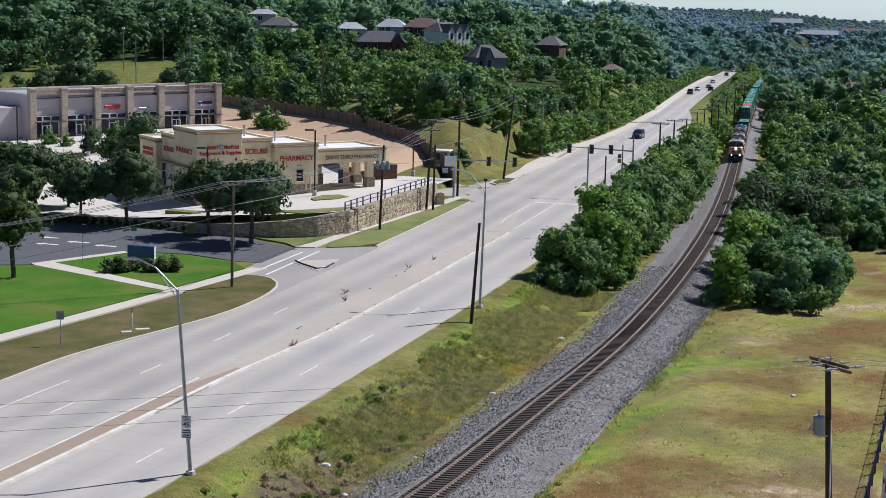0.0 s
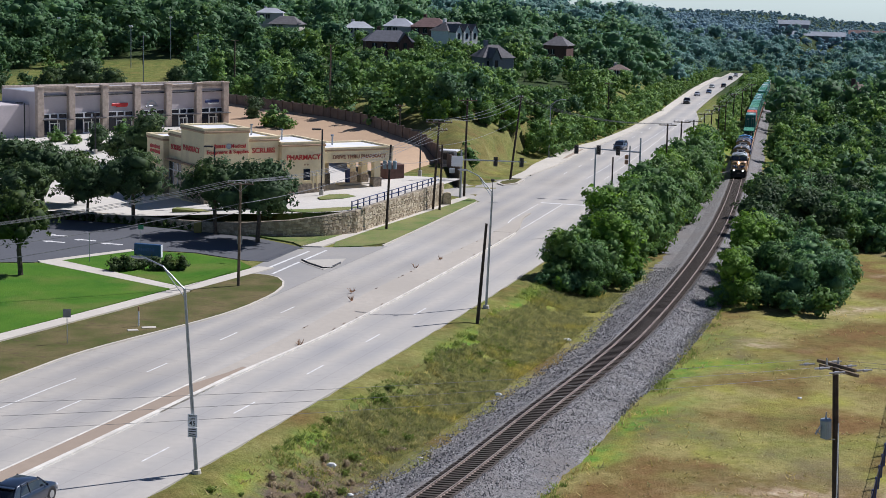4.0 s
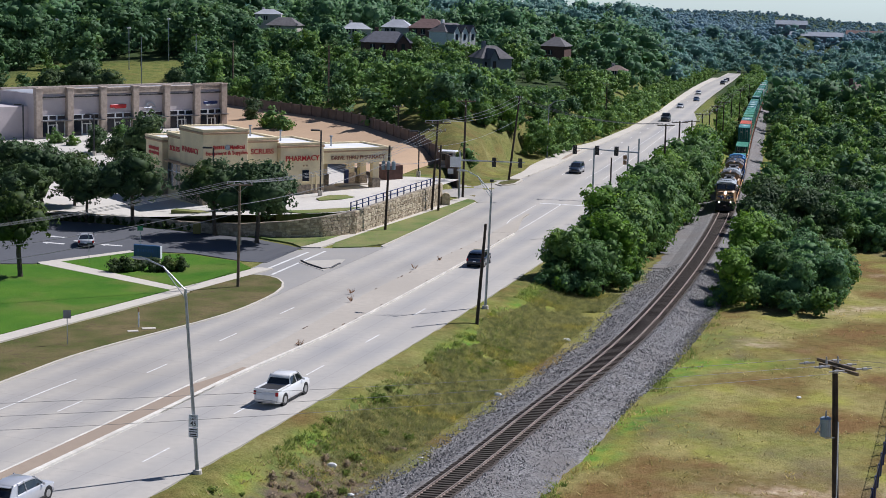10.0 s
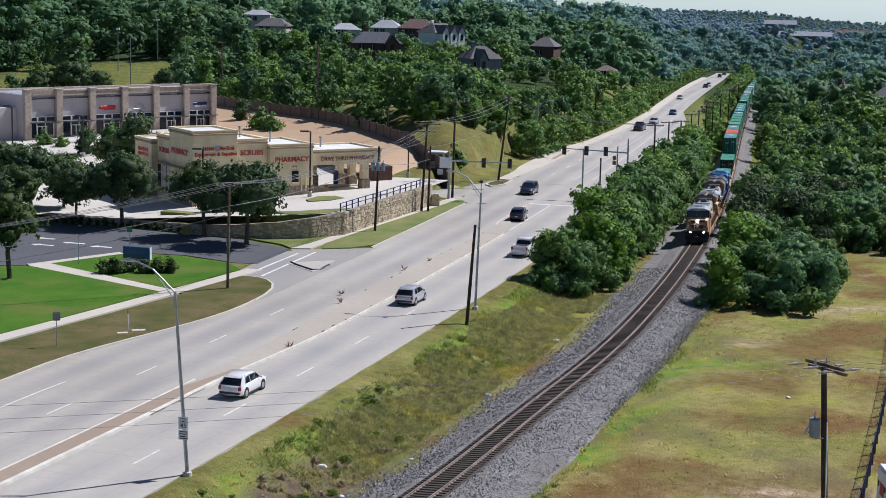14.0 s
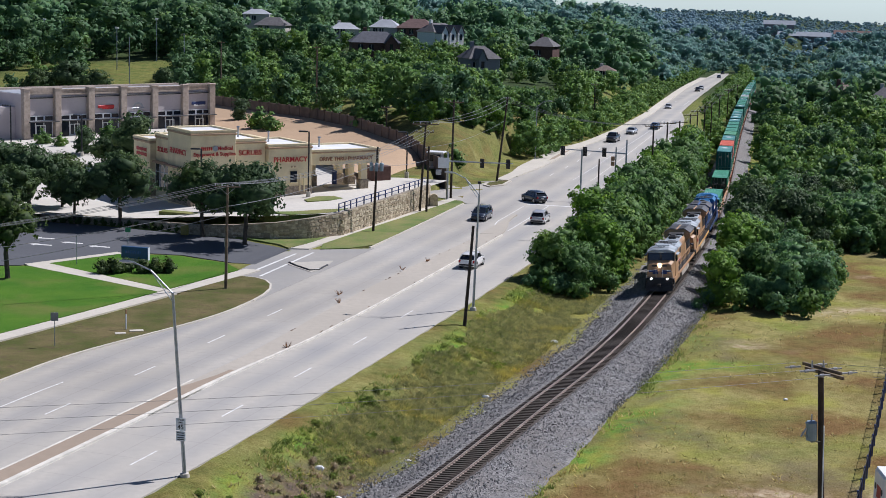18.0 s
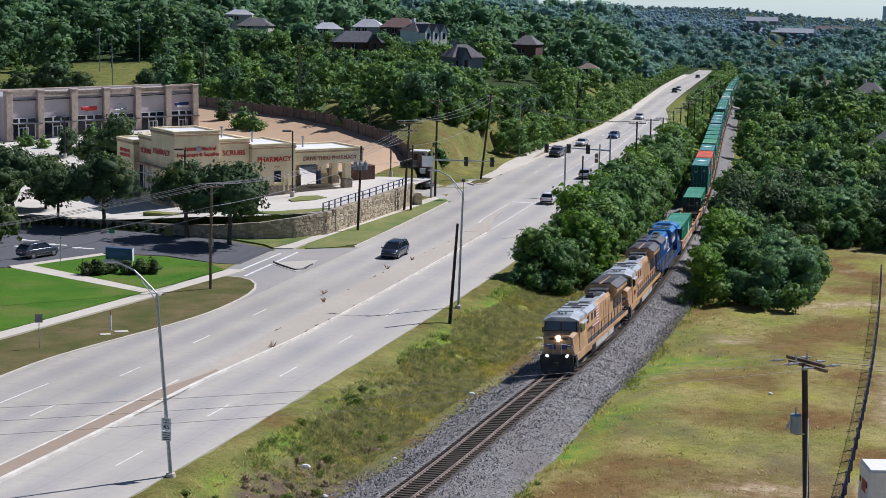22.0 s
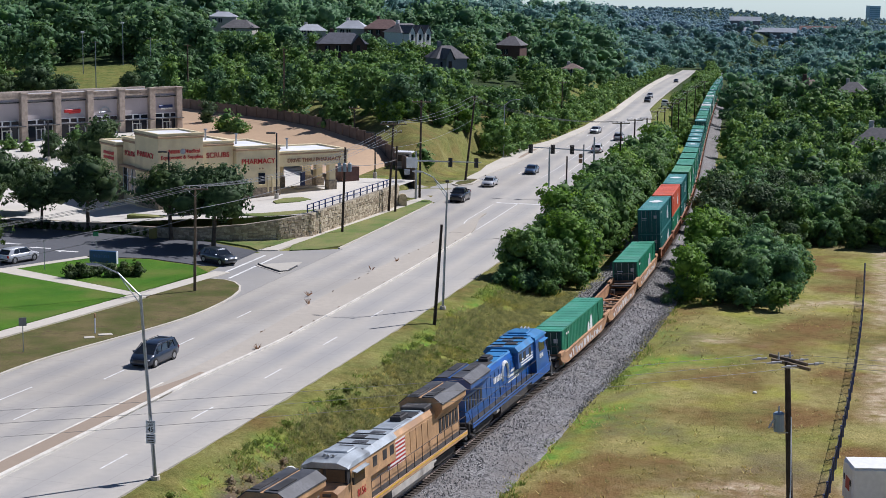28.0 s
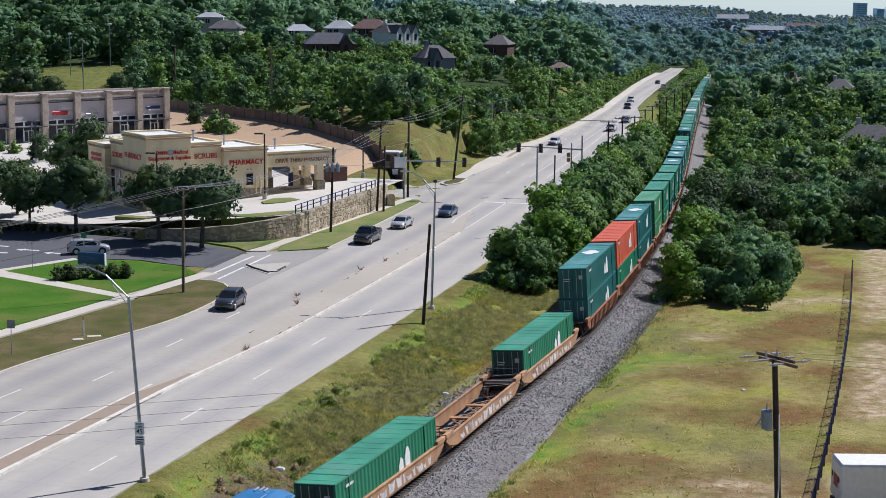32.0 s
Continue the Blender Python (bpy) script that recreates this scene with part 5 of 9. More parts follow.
def make_train():
    a = make_loco("weathered yellow-orange locomotive with lit headlights", M_TAN, M_ROOFGREY, M_TAN, {"lit": True, "wings": True, "flag": True})
    b = make_loco("weathered yellow-orange locomotive with a flag on its side", M_TAN, M_ROOFGREY, M_TAN, {"stripe": True, "wings": True, "flag": True, "number": True})
    c = make_loco("blue locomotive with white stripes, coupled backwards", M_BLUE, M_BLUEROOF, M_BLUE, {"swoosh": True})
    for k, (o, back) in enumerate(((a, False), (b, False), (c, True))):
        TRAIN.append((o, 11.15 + 22.3 * k, 6.7, 0.0, back))
    w53 = make_well(18.8, 16.4, M_WELL_TAN, "rusty tan well car with graffiti on its sides", "3")
    w53b = make_well(17.3, 16.3, M_WELL_RED, "oxide-brown ribbed well car", "")
    w40 = make_well(14.3, 12.4, M_WELL_RED, "short oxide-brown ribbed well car", "")
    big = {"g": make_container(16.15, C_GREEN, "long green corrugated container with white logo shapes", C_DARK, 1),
           "t": make_container(16.15, C_TEAL, "long dark teal container with a white roof mark", None, 2),
           "o": make_container(16.15, C_ORANGE, "long orange-red corrugated container", None, 1)}
    small = {"l": make_container(12.19, C_LIGHT, "light green corrugated steel container", None, 1),
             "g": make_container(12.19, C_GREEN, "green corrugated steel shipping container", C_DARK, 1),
             "t": make_container(12.19, C_TEAL, "dark teal container with a white roof mark", None, 2),
             "w": make_container(12.19, C_WHITE, "pale grey corrugated steel container", None, 0)}
    used = set()

    def put(proto, mid, lift, base, back=False):
        o = proto if proto.name not in used else copy_thing(proto, Matrix())
        used.add(proto.name)
        TRAIN.append((o, mid, base, lift, back))

    def unit(w, mid, base, low, up):
        put(w, mid, 0.0, base)
        if low:
            put(low, mid, 0.3, base)
        if up:
            put(up, mid, 0.3 + 2.89, base)
    unit(w53, 78.2, 8.4, big["g"], None)
    unit(w53, 97.0, 8.4, None, None)
    unit(w53, 115.8, 8.4, big["g"], None)
    unit(w53b, 138.2, 7.7, big["t"], big["t"])
    unit(w53b, 155.5, 7.7, big["g"], big["o"])
    unit(w53b, 172.8, 7.7, big["t"], big["t"])
    mid = 190.6
    rows = ("ll", "gg", "tg", "gg", "tt", "tt", "tt", "gt", "gg", "g-", "tt", "gg", "tg", "gg", "tt", "gg", "gw", "tt", "gg", "tt", "gg", "ww", "gg", "tt", "gg", "tt", "gg", "tg", "tt", "gg", "gg", "tt", "gt", "gg", "tt", "gg", "tt", "gg", "gw", "tt", "gg", "gw", "ww", "gw", "ww")
    for k, (lo, up) in enumerate(rows):
        unit(w40, mid, 6.2, small[lo], small[up] if up != "-" else None)
        mid += 14.3 + (2.6 if k % 5 == 4 else 0.0)


make_train()

# where the train's front stands on the line, second by second
FRONT = np.polyfit((0, 6, 9, 12, 14, 16.5, 19, 21, 23, 25.5, 28, 30, 32), (252.1, 194.2, 164.0, 133.4, 112.8, 87.6, 63.7, 42.5, 21.0, -7.1, -36.4, -58.5, -81.7), 5)


def train_pose(t, mid, base, lift, back):
    s = float(np.polyval(FRONT, t)) + mid
    p0, p1 = on_rail(s - base), on_rail(s + base)
    p = (p0 + p1) / 2
    d = p0 - p1                              # towards the front
    yaw = math.degrees(math.atan2(-d.x, d.y)) + (180 if back else 0)
    b = bank(s) * (1 if not back else -1)
    tilt = math.degrees(math.atan2(d.z, math.hypot(d.x, d.y))) * (-1 if back else 1)
    return Matrix.Translation(p) @ pose(0, 0, 0, tilt, b, yaw) @ Matrix.Translation((0, 0, lift))


# ---- the shops ----
M_STUCCO = plain("cream_stucco", (0.76, 0.645, 0.41), 0.9, var=0.07, scale=0.5, bump=0.2, dirt=(0.55, 0.43, 0.26))
M_TRIM = plain("tan_cornice", (0.42, 0.28, 0.17), 0.8, var=0.08)
M_ROOFWHITE = plain("white_roof_membrane", (0.72, 0.73, 0.74), 0.7, var=0.08, scale=0.3, dirt=(0.5, 0.5, 0.5))


def rubble(name, source, socket):
    """Limestone, each stone of its own shade."""
    def build(node, link, b, nt):
        pos = node("NewGeometry").outputs["Position"]
        c = mixc(node, link, node(source).outputs[socket], (0.30, 0.235, 0.155), (0.66, 0.57, 0.42))
        c = mixc(node, link, noise_fac(node, link, pos, 2.5, 0.45, 0.8), c, (0.30, 0.24, 0.17))
        c = mixc(node, link, noise_fac(node, link, pos, 11.0, 0.4, 0.7), c, (0.78, 0.76, 0.72), "MULTIPLY")
        link(c, b.inputs["Base Color"])
        b.inputs["Roughness"].default_value = 0.9
    return material(name, build)


M_STONE = rubble("rubble_limestone", "ObjectInfo", "Random")
M_STONE_LOOSE = rubble("rubble_limestone_far", "NewGeometry", "Random Per Island")
M_STONEBASE = plain("stone_veneer", (0.33, 0.27, 0.20), 0.9, var=0.4, scale=3.0, dirt=(0.18, 0.15, 0.12))
M_LETTERTAN = plain("red_brown_letter", (0.30, 0.12, 0.07), 0.6, var=0.08)
M_MORTAR = plain("stone_mortar", (0.30, 0.26, 0.2), 0.95, var=0.15)
M_MALL = plain("grey_lilac_stucco", (0.50, 0.45, 0.455), 0.9, var=0.07, scale=0.4)
M_PIER = plain("tan_brick_pier", (0.43, 0.355, 0.295), 0.9, var=0.18, scale=2.0)
M_PRECAST = plain("brown_precast_panel", (0.155, 0.115, 0.09), 0.9, var=0.18, scale=0.8, dirt=(0.1, 0.08, 0.06))
M_SIGNRED = plain("red_sign_letter", (0.50, 0.02, 0.02), 0.45, var=0.05)
M_BRICK = plain("red_brown_brick", (0.115, 0.062, 0.052), 0.9, var=0.2, scale=2.0)
M_SHINGLE = plain("grey_shingle", (0.13, 0.125, 0.13), 0.9, var=0.22, scale=1.2)
M_SHINGLE_BROWN = plain("brown_shingle", (0.17, 0.125, 0.105), 0.9, var=0.22, scale=1.2)
M_METALROOF = plain("pale_metal_roof", (0.45, 0.47, 0.5), 0.5, 0.3, var=0.12, scale=0.3)
M_GLASS = plain("shop_glass", (0.015, 0.02, 0.032), 0.12, var=0.15, spec=0.3)
M_FRAME = plain("white_window_frame", (0.70, 0.71, 0.72), 0.5, var=0.05)


def writing(parent, txt, size, mat, m, label=""):
    p = part("lettering", text_mesh(txt, size, mat, 0.03), None, parent, label)
    p.matrix_basis = m
    return p


def make_pharmacy():
    """Corner store: one front towards the street, one towards the lot, a tower where they meet."""
    o = thing("pharmacy", "cream stucco pharmacy with tan cornices and red lettering", "store", pose(-31.7, 208.6, 2.4, 0, 0, 32.5))
    face = Matrix(((1, 0, 0, 0), (0, 0, -1, 0), (0, 1, 0, 0), (0, 0, 0, 1)))
    side = Matrix(((0, 0, -1, 0), (-1, 0, 0, 0), (0, 1, 0, 0), (0, 0, 0, 1)))

    def block(name, x0, x1, y0, y1, h, base=True):
        b = part(name, Geo().box((x0 + x1) / 2, (y0 + y1) / 2, h / 2 - 0.75, x1 - x0, y1 - y0, h + 1.5, 0.04), M_STUCCO, o)
        part("cornice", Geo().box((x0 + x1) / 2, (y0 + y1) / 2, h - 0.25, x1 - x0 + 0.26, y1 - y0 + 0.26, 0.3, 0.08), M_TRIM, b)
        # raised parapet round a lower roof
        cap = Geo()
        for cx, cy, sx, sy in (((x0 + x1) / 2, y0 + 0.12, x1 - x0 + 0.3, 0.4), ((x0 + x1) / 2, y1 - 0.12, x1 - x0 + 0.3, 0.4), (x0 + 0.12, (y0 + y1) / 2, 0.4, y1 - y0 - 0.5), (x1 - 0.12, (y0 + y1) / 2, 0.4, y1 - y0 - 0.5)):
            cap.box(cx, cy, h + 0.12, sx, sy, 0.3, 0.03)
        part("parapet", cap, M_STUCCO, b)
        part("roof", Geo().box((x0 + x1) / 2, (y0 + y1) / 2, h + 0.02, x1 - x0 - 0.7, y1 - y0 - 0.7, 0.06), M_ROOFWHITE, b)
        if base:
            part("stone_base", Geo().box((x0 + x1) / 2, (y0 + y1) / 2, 0.1, x1 - x0 + 0.12, y1 - y0 + 0.12, 2.2, 0.03), M_STONEBASE, b)
        return b
    block("entrance_tower", 0.0, 6.3, 0.0, 7.4, 8.55)
    block("wall_block", 6.35, 10.85, 0.5, 8.0, 7.3)
    block("wall_block", 10.9, 17.3, -0.3, 9.0, 6.55)
    block("wall_block", 0.4, 8.0, 7.45, 12.4, 7.25, False)
    block("wall_block", -0.4, 7.0, 12.45, 18.2, 6.45)
    block("back_block", 7.05, 17.0, 9.05, 18.0, 6.1)
    for txt, x, z, s, y in (("PHARMACY", 14.1, 4.7, 0.95, -0.36), ("SCRUBS", 8.6, 5.7, 0.95, 0.44)):
        writing(o, txt, s, M_SIGNRED, Matrix.Translation((x, y, z)) @ face, "red raised lettering")
    for txt, y, z, s, x in (("PHARMACY", 4.0, 5.8, 1.0, -0.06), ("SCRUBS", 10.0, 5.4, 0.95, 0.34)):
        writing(o, txt, s, M_SIGNRED, Matrix.Translation((x, y, z)) @ side, "red raised lettering")
    for k in range(6):
        part("letter_bar", Geo().box(1.5 + 0.27 * k, -0.06, 6.45, 0.19, 0.06, 0.42 if k else 0.6, 0.02), M_SIGNRED, o)
    writing(o, "Medical", 0.72, M_SIGNRED, Matrix.Translation((4.75, -0.06, 6.45)) @ face, "red raised lettering")
    writing(o, "Equipment & Supplies", 0.68, M_SIGNRED, Matrix.Translation((3.3, -0.06, 5.72)) @ face, "red raised lettering")
    part("round_emblem", Geo().cyl((3.4, -0.02, 6.45), (3.4, -0.1, 6.45), 0.36, 0.36, 16), M_GALV, o)
    for y, z, w, h in ((15.3, 5.1, 3.6, 0.42), (15.3, 4.45, 3.6, 0.42)):
        n = int(w / 0.36)
        for k in range(n):
            part("letter_bar", Geo().box(-0.46, y - w / 2 + (k + 0.5) * w / n, z, 0.06, w / n * 0.7, h * (1.0 if k % 4 else 1.3), 0.02), M_SIGNRED, o)
    w = part("window", Geo().box(14.6, -0.33, 2.4, 0.95, 0.12, 1.5), M_GLASS, o)
    part("window_sill", Geo().box(14.6, -0.4, 1.6, 1.15, 0.2, 0.12, 0.02), M_STUCCO, w)
    for x in (15.5, 16.15):
        part("downspout", Geo().box(x, -0.4, 1.5, 0.2, 0.18, 2.2, 0.02), M_STUCCO, o)
    for x in (14.3, 14.75):
        part("wall_lamp", Geo().box(x, -0.38, 3.75, 0.2, 0.18, 0.2, 0.03), M_TRIM, o)
    # glass entrance on the lot side, under a ledge
    for y in (8.4, 9.9, 11.4):
        w = part("shop_window", Geo().box(0.36, y, 1.75, 0.14, 1.35, 3.3), M_GLASS, o)
        part("window_frame", Geo().box(0.31, y - 0.68, 1.75, 0.12, 0.1, 3.3).box(0.31, y + 0.68, 1.75, 0.12, 0.1, 3.3).box(0.31, y, 2.4, 0.12, 1.4, 0.1), M_FRAME, w)
    part("ledge", Geo().box(0.0, 7.0, 3.75, 0.9, 9.5, 0.22, 0.04), M_TRIM, o)
    # drive-through canopy on columns
    c = part("canopy", Geo().box(22.75, 4.4, 4.65, 10.8, 8.2, 1.8, 0.05), M_STUCCO, o, "cream drive-through canopy")
    part("cornice", Geo().box(22.75, 4.4, 5.42, 11.0, 8.4, 0.22, 0.05), M_TRIM, c)
    cap = Geo()
    for cx, cy, sx, sy in ((22.75, 0.4, 11.0, 0.4), (22.75, 8.4, 11.0, 0.4), (17.5, 4.4, 0.4, 7.6), (28.0, 4.4, 0.4, 7.6)):
        cap.box(cx, cy, 5.68, sx, sy, 0.3, 0.03)
    part("parapet", cap, M_STUCCO, c)
    part("roof", Geo().box(22.75, 4.4, 5.57, 10.2, 7.6, 0.06), M_ROOFWHITE, c)
    for x, y in ((25.9, 1.0), (25.9, 4.6), (25.9, 7.9), (21.6, 7.9)):
        k = part("column", Geo().box(x, y, 1.8, 1.0, 0.9, 4.2, 0.05), M_STUCCO, c)
        part("stone_foot", Geo().box(x, y, 0.7, 1.3, 1.2, 1.7, 0.06), M_STONEBASE, k)
    writing(o, "DRIVE THRU PHARMACY", 0.74, M_LETTERTAN, Matrix.Translation((22.9, 0.24, 4.5)) @ face, "red-brown raised lettering")
    part("brick_enclosure", Geo().box(33.0, 8.8, 1.0, 2.8, 2.4, 2.6, 0.05), M_BRICK, o, "red-brown brick enclosure")
    part("machine_cabinet", Geo().box(23.6, 4.8, 1.3, 0.6, 0.5, 2.2, 0.08), M_NAVY, o, "dark blue drive-through cabinet")
    part("kerbed_island", Geo().box(24.6, 4.4, 0.3, 5.4, 1.6, 0.3, 0.1), M_WALK, o)
    for x, y, z in ((9, 5, 7.35), (13.5, 5, 6.6), (21.5, 5.5, 5.6)):
        part("roof_vent", Geo().cyl((x, y, z), (x, y, z + 1.3), 0.12, 0.12, 10).cyl((x, y, z + 1.3), (x, y, z + 1.45), 0.24, 0.2, 10), M_GALV, o)


make_pharmacy()


def make_mall():
    ex, ey = 28.4, 28.7
    n = math.hypot(ex, ey)
    yaw = math.degrees(math.atan2(ey, ex))
    o = thing("strip_mall", "grey stucco row of shops with tan piers and glass fronts", "store", pose(-70.8, 277.5, 3.0, 0, 0, yaw))
    part("wall", Geo().box(n / 2, 5.5, 3.35, n, 11, 8.1, 0.05), M_MALL, o)
    part("side_wing", Geo().box(-9, 7.0, 2.1, 18, 10, 6.2, 0.05), M_MALL, o)
    part("roof", Geo().box(n / 2, 5.7, 7.43, n - 0.6, 10.2, 0.06), M_METALROOF, o)
    part("parapet", Geo().box(n / 2, 0.0, 7.75, n, 0.5, 0.8, 0.05).box(n / 2, 10.8, 7.6, n, 0.4, 0.5, 0.05), M_PIER, o)
    bays = 6
    bw = n / bays
    for k in range(bays + 1):
        x = k * bw
        p = part("pier", Geo().box(min(max(x, 0.6), n - 0.6), -0.35, 3.75, 1.25, 0.9, 9.0, 0.06), M_PIER, o)
        part("pier_cap", Geo().box(min(max(x, 0.6), n - 0.6), -0.35, 8.3, 1.45, 1.1, 0.2, 0.04), M_PIER, p)
    for k in range(bays):
        xc = (k + 0.5) * bw
        part("cornice", Geo().box(xc, -0.22, 6.75, bw - 1.4, 0.4, 0.25, 0.04), M_SOOT, o)
        part("fascia", Geo().box(xc, -0.1, 8.0 if k in (0, 5) else 7.6, bw - 1.3, 0.3, 1.0, 0.04), M_PIER, o)
        part("canopy_bar", Geo().box(xc + 0.4, -0.9, 2.7, bw - 1.0, 1.2, 0.14, 0.03), M_SOOT, o)
        s = part("shopfront", Geo().box(xc, -0.08, 1.3, bw - 1.7, 0.16, 2.5), M_GLASS, o)
        for j in range(4):
            part("mullion", Geo().box(xc - (bw - 1.8) / 2 + j * (bw - 1.8) / 3, -0.2, 1.3, 0.12, 0.1, 2.5), M_FRAME, s)
        part("door_frame", Geo().box(xc + 0.2, -0.2, 2.0, 1.9, 0.1, 0.12).box(xc - 0.7, -0.2, 1.0, 0.12, 0.1, 2.0).box(xc + 1.1, -0.2, 1.0, 0.12, 0.1, 2.0).box(xc + 0.2, -0.2, 1.0, 0.14, 0.1, 2.0).box(xc + 0.2, -0.2, 0.1, 1.9, 0.1, 0.3), M_FRAME, s)
        part("transom", Geo().box(xc, -0.14, 3.2, bw - 1.7, 0.14, 0.75), M_GLASS, o)
        part("transom_frame", Geo().box(xc, -0.22, 3.62, bw - 1.6, 0.1, 0.12).box(xc, -0.22, 2.82, bw - 1.6, 0.1, 0.12).box(xc - 0.7, -0.22, 3.2, 0.3, 0.1, 0.7).box(xc + 0.9, -0.22, 3.2, 0.3, 0.1, 0.7), M_FRAME, o)
    for k, mat, w in ((2, M_SIGNRED, 3.4), (5, M_NAVY, 3.2)):
        xc = (k + 0.5) * bw
        sg = part("shop_sign", Geo().box(xc, -0.14, 4.85, w, 0.16, 0.55, 0.1).box(xc + 0.4, -0.14, 4.55, w * 0.7, 0.16, 0.3, 0.08), mat, o, "unreadable sign shapes")
        if k == 5:
            part("sign_panel", Geo().box(xc + 0.2, -0.16, 4.45, w * 0.8, 0.12, 0.32, 0.03), M_WHITE, sg)
    xc = 3.5 * bw
    part("shop_sign", Geo().loft([[(xc + 1.1 * math.cos(a), -0.2, 4.5 + 0.9 * math.sin(a)) for a in np.linspace(0.1, math.pi - 0.1, 9)], [(xc + 0.8 * math.cos(a), -0.2, 4.5 + 0.6 * math.sin(a)) for a in np.linspace(0.1, math.pi - 0.1, 9)]], closed=False).box(xc, -0.16, 4.35, 2.6, 0.14, 0.2, 0.04), M_GALV, o, "arched pale sign")


make_mall()


def wall_run(pts, h, t, name):
    """Straight pieces of wall along points (x, y, z foot)."""
    g = Geo()
    for (xa, ya, za), (xb, yb, zb) in zip(pts[:-1], pts[1:]):
        a = math.atan2(yb - ya, xb - xa)
        nx, ny = -math.sin(a) * t / 2, math.cos(a) * t / 2
        ha, hb = (h, h) if not callable(h) else (h(xa, ya), h(xb, yb))
        vs = [(xa - nx, ya - ny, za), (xb - nx, yb - ny, zb), (xb + nx, yb + ny, zb), (xa + nx, ya + ny, za), (xa - nx, ya - ny, ha), (xb - nx, yb - ny, hb), (xb + nx, yb + ny, hb), (xa + nx, ya + ny, ha)]
        g.add(vs, [(0, 3, 2, 1), (4, 5, 6, 7), (0, 1, 5, 4), (1, 2, 6, 5), (2, 3, 7, 6), (3, 0, 4, 7)])
    return g


def make_retaining_wall():
    """Rubble-stone wall that holds the terrace, stone by stone, with a railing on the street side."""
    line = [(188, 100), (187.6, 72), (187.2, 56), (186.2, 42), (184.9, 36), (184.6, 31), (185.3, 26), (187.4, 22.6), (191.2, 20.0), (197, 19.6), (204, 19.0), (211, 18.5), (217, 18.0), (221.5, 17.8)]
    tops = [1.05, 1.05, 1.05, 1.1, 1.25, 1.6, 2.1, 2.55, 2.9, 2.95, 3.0, 3.05, 3.1, 3.1]
    pts = [rp(v, u) for v, u in line]
    o = thing("retaining_wall", "rubble limestone retaining wall below the shop terrace", "wall", kind="structure")
    g = Geo()
    for k in range(len(pts) - 1):
        (xa, ya, _), (xb, yb, _) = pts[k], pts[k + 1]
        a = math.atan2(yb - ya, xb - xa)
        nx, ny = -math.sin(a) * 0.25, math.cos(a) * 0.25
        g.add([(xa - nx, ya - ny, -0.2), (xb - nx, yb - ny, -0.2), (xb + nx, yb + ny, -0.2), (xa + nx, ya + ny, -0.2), (xa - nx, ya - ny, tops[k]), (xb - nx, yb - ny, tops[k + 1]), (xb + nx, yb + ny, tops[k + 1]), (xa + nx, ya + ny, tops[k])], [(0, 3, 2, 1), (4, 5, 6, 7), (0, 1, 5, 4), (1, 2, 6, 5), (2, 3, 7, 6), (3, 0, 4, 7)])
    part("wall_core", g, M_MORTAR, o)
    rnd = random.Random(8)
    kit = []
    for _ in range(5):
        q = Geo().box(0, 0, 0, 1, 1, 1, 0.14)
        q.v = [(x + rnd.uniform(-0.08, 0.08), y + rnd.uniform(-0.1, 0.1), z + rnd.uniform(-0.1, 0.1)) for x, y, z in q.v]
        kit.append(q.mesh("stone", M_STONE))
    rest, count = Geo(), 0
    for k in range(len(pts) - 2, 2, -1):
        (xa, ya, _), (xb, yb, _) = pts[k], pts[k + 1]
        L = math.hypot(xb - xa, yb - ya)
        a = math.atan2(yb - ya, xb - xa)
        z = 0.0
        while z + 0.12 < max(tops[k], tops[k + 1]):
            hh = rnd.uniform(0.24, 0.46)
            d = -rnd.uniform(0, 0.3)
            while d < L:
                w = rnd.uniform(0.3, 0.85)
                f = min(max((d + w / 2) / L, 0), 1)
                tz = tops[k] + (tops[k + 1] - tops[k]) * f
                if z + hh * 0.5 < tz:
                    zz = min(hh * rnd.uniform(0.82, 1.12), tz - z) * 0.95
                    m = Matrix.Translation((xa + (xb - xa) * f, ya + (yb - ya) * f, z + zz / 2 + rnd.uniform(-0.03, 0.03))) @ Matrix.Rotation(a, 4, "Z") @ Matrix.Translation((0, -0.26, 0)) @ Matrix.Rotation(rnd.uniform(-0.07, 0.07), 4, "Y") @ Matrix.Diagonal((w * 0.96, rnd.uniform(0.12, 0.24), zz, 1))
                    me = kit[rnd.randrange(5)]
                    if count < 300:
                        st = new("stone", me)
                        st.parent = o
                        st.matrix_basis = m
                    else:
                        rest.add([m @ v.co for v in me.vertices], [tuple(q.vertices) for q in me.polygons])
                    count += 1
                d += w
            z += hh
    tagged(part("stones", rest, M_STONE_LOOSE, o), kind="stuff")
    # railing
    r = thing("railing", "dark blue steel railing along the top of the stone wall", "railing")
    line2 = [(191.4, 20.35), (197, 20.0), (204, 19.4), (211, 18.9), (217, 18.4), (221.5, 18.2)]
    q = [rp(v, u, 2.95 + 0.1 * k / 5) for k, (v, u) in enumerate(line2)]
    for zz in (0.95, 0.45):
        part("rail", Geo().pipe([(x, y, z + zz) for x, y, z in q], 0.05), M_NAVY, r)
    for (xa, ya, za), (xb, yb, zb) in zip(q[:-1], q[1:]):
        for f in (0.0, 0.33, 0.66):
            x, y, z = xa + (xb - xa) * f, ya + (yb - ya) * f, za + (zb - za) * f
            part("post", Geo().box(x, y, z + 0.45, 0.16, 0.16, 1.1, 0.02), M_NAVY, r)


make_retaining_wall()


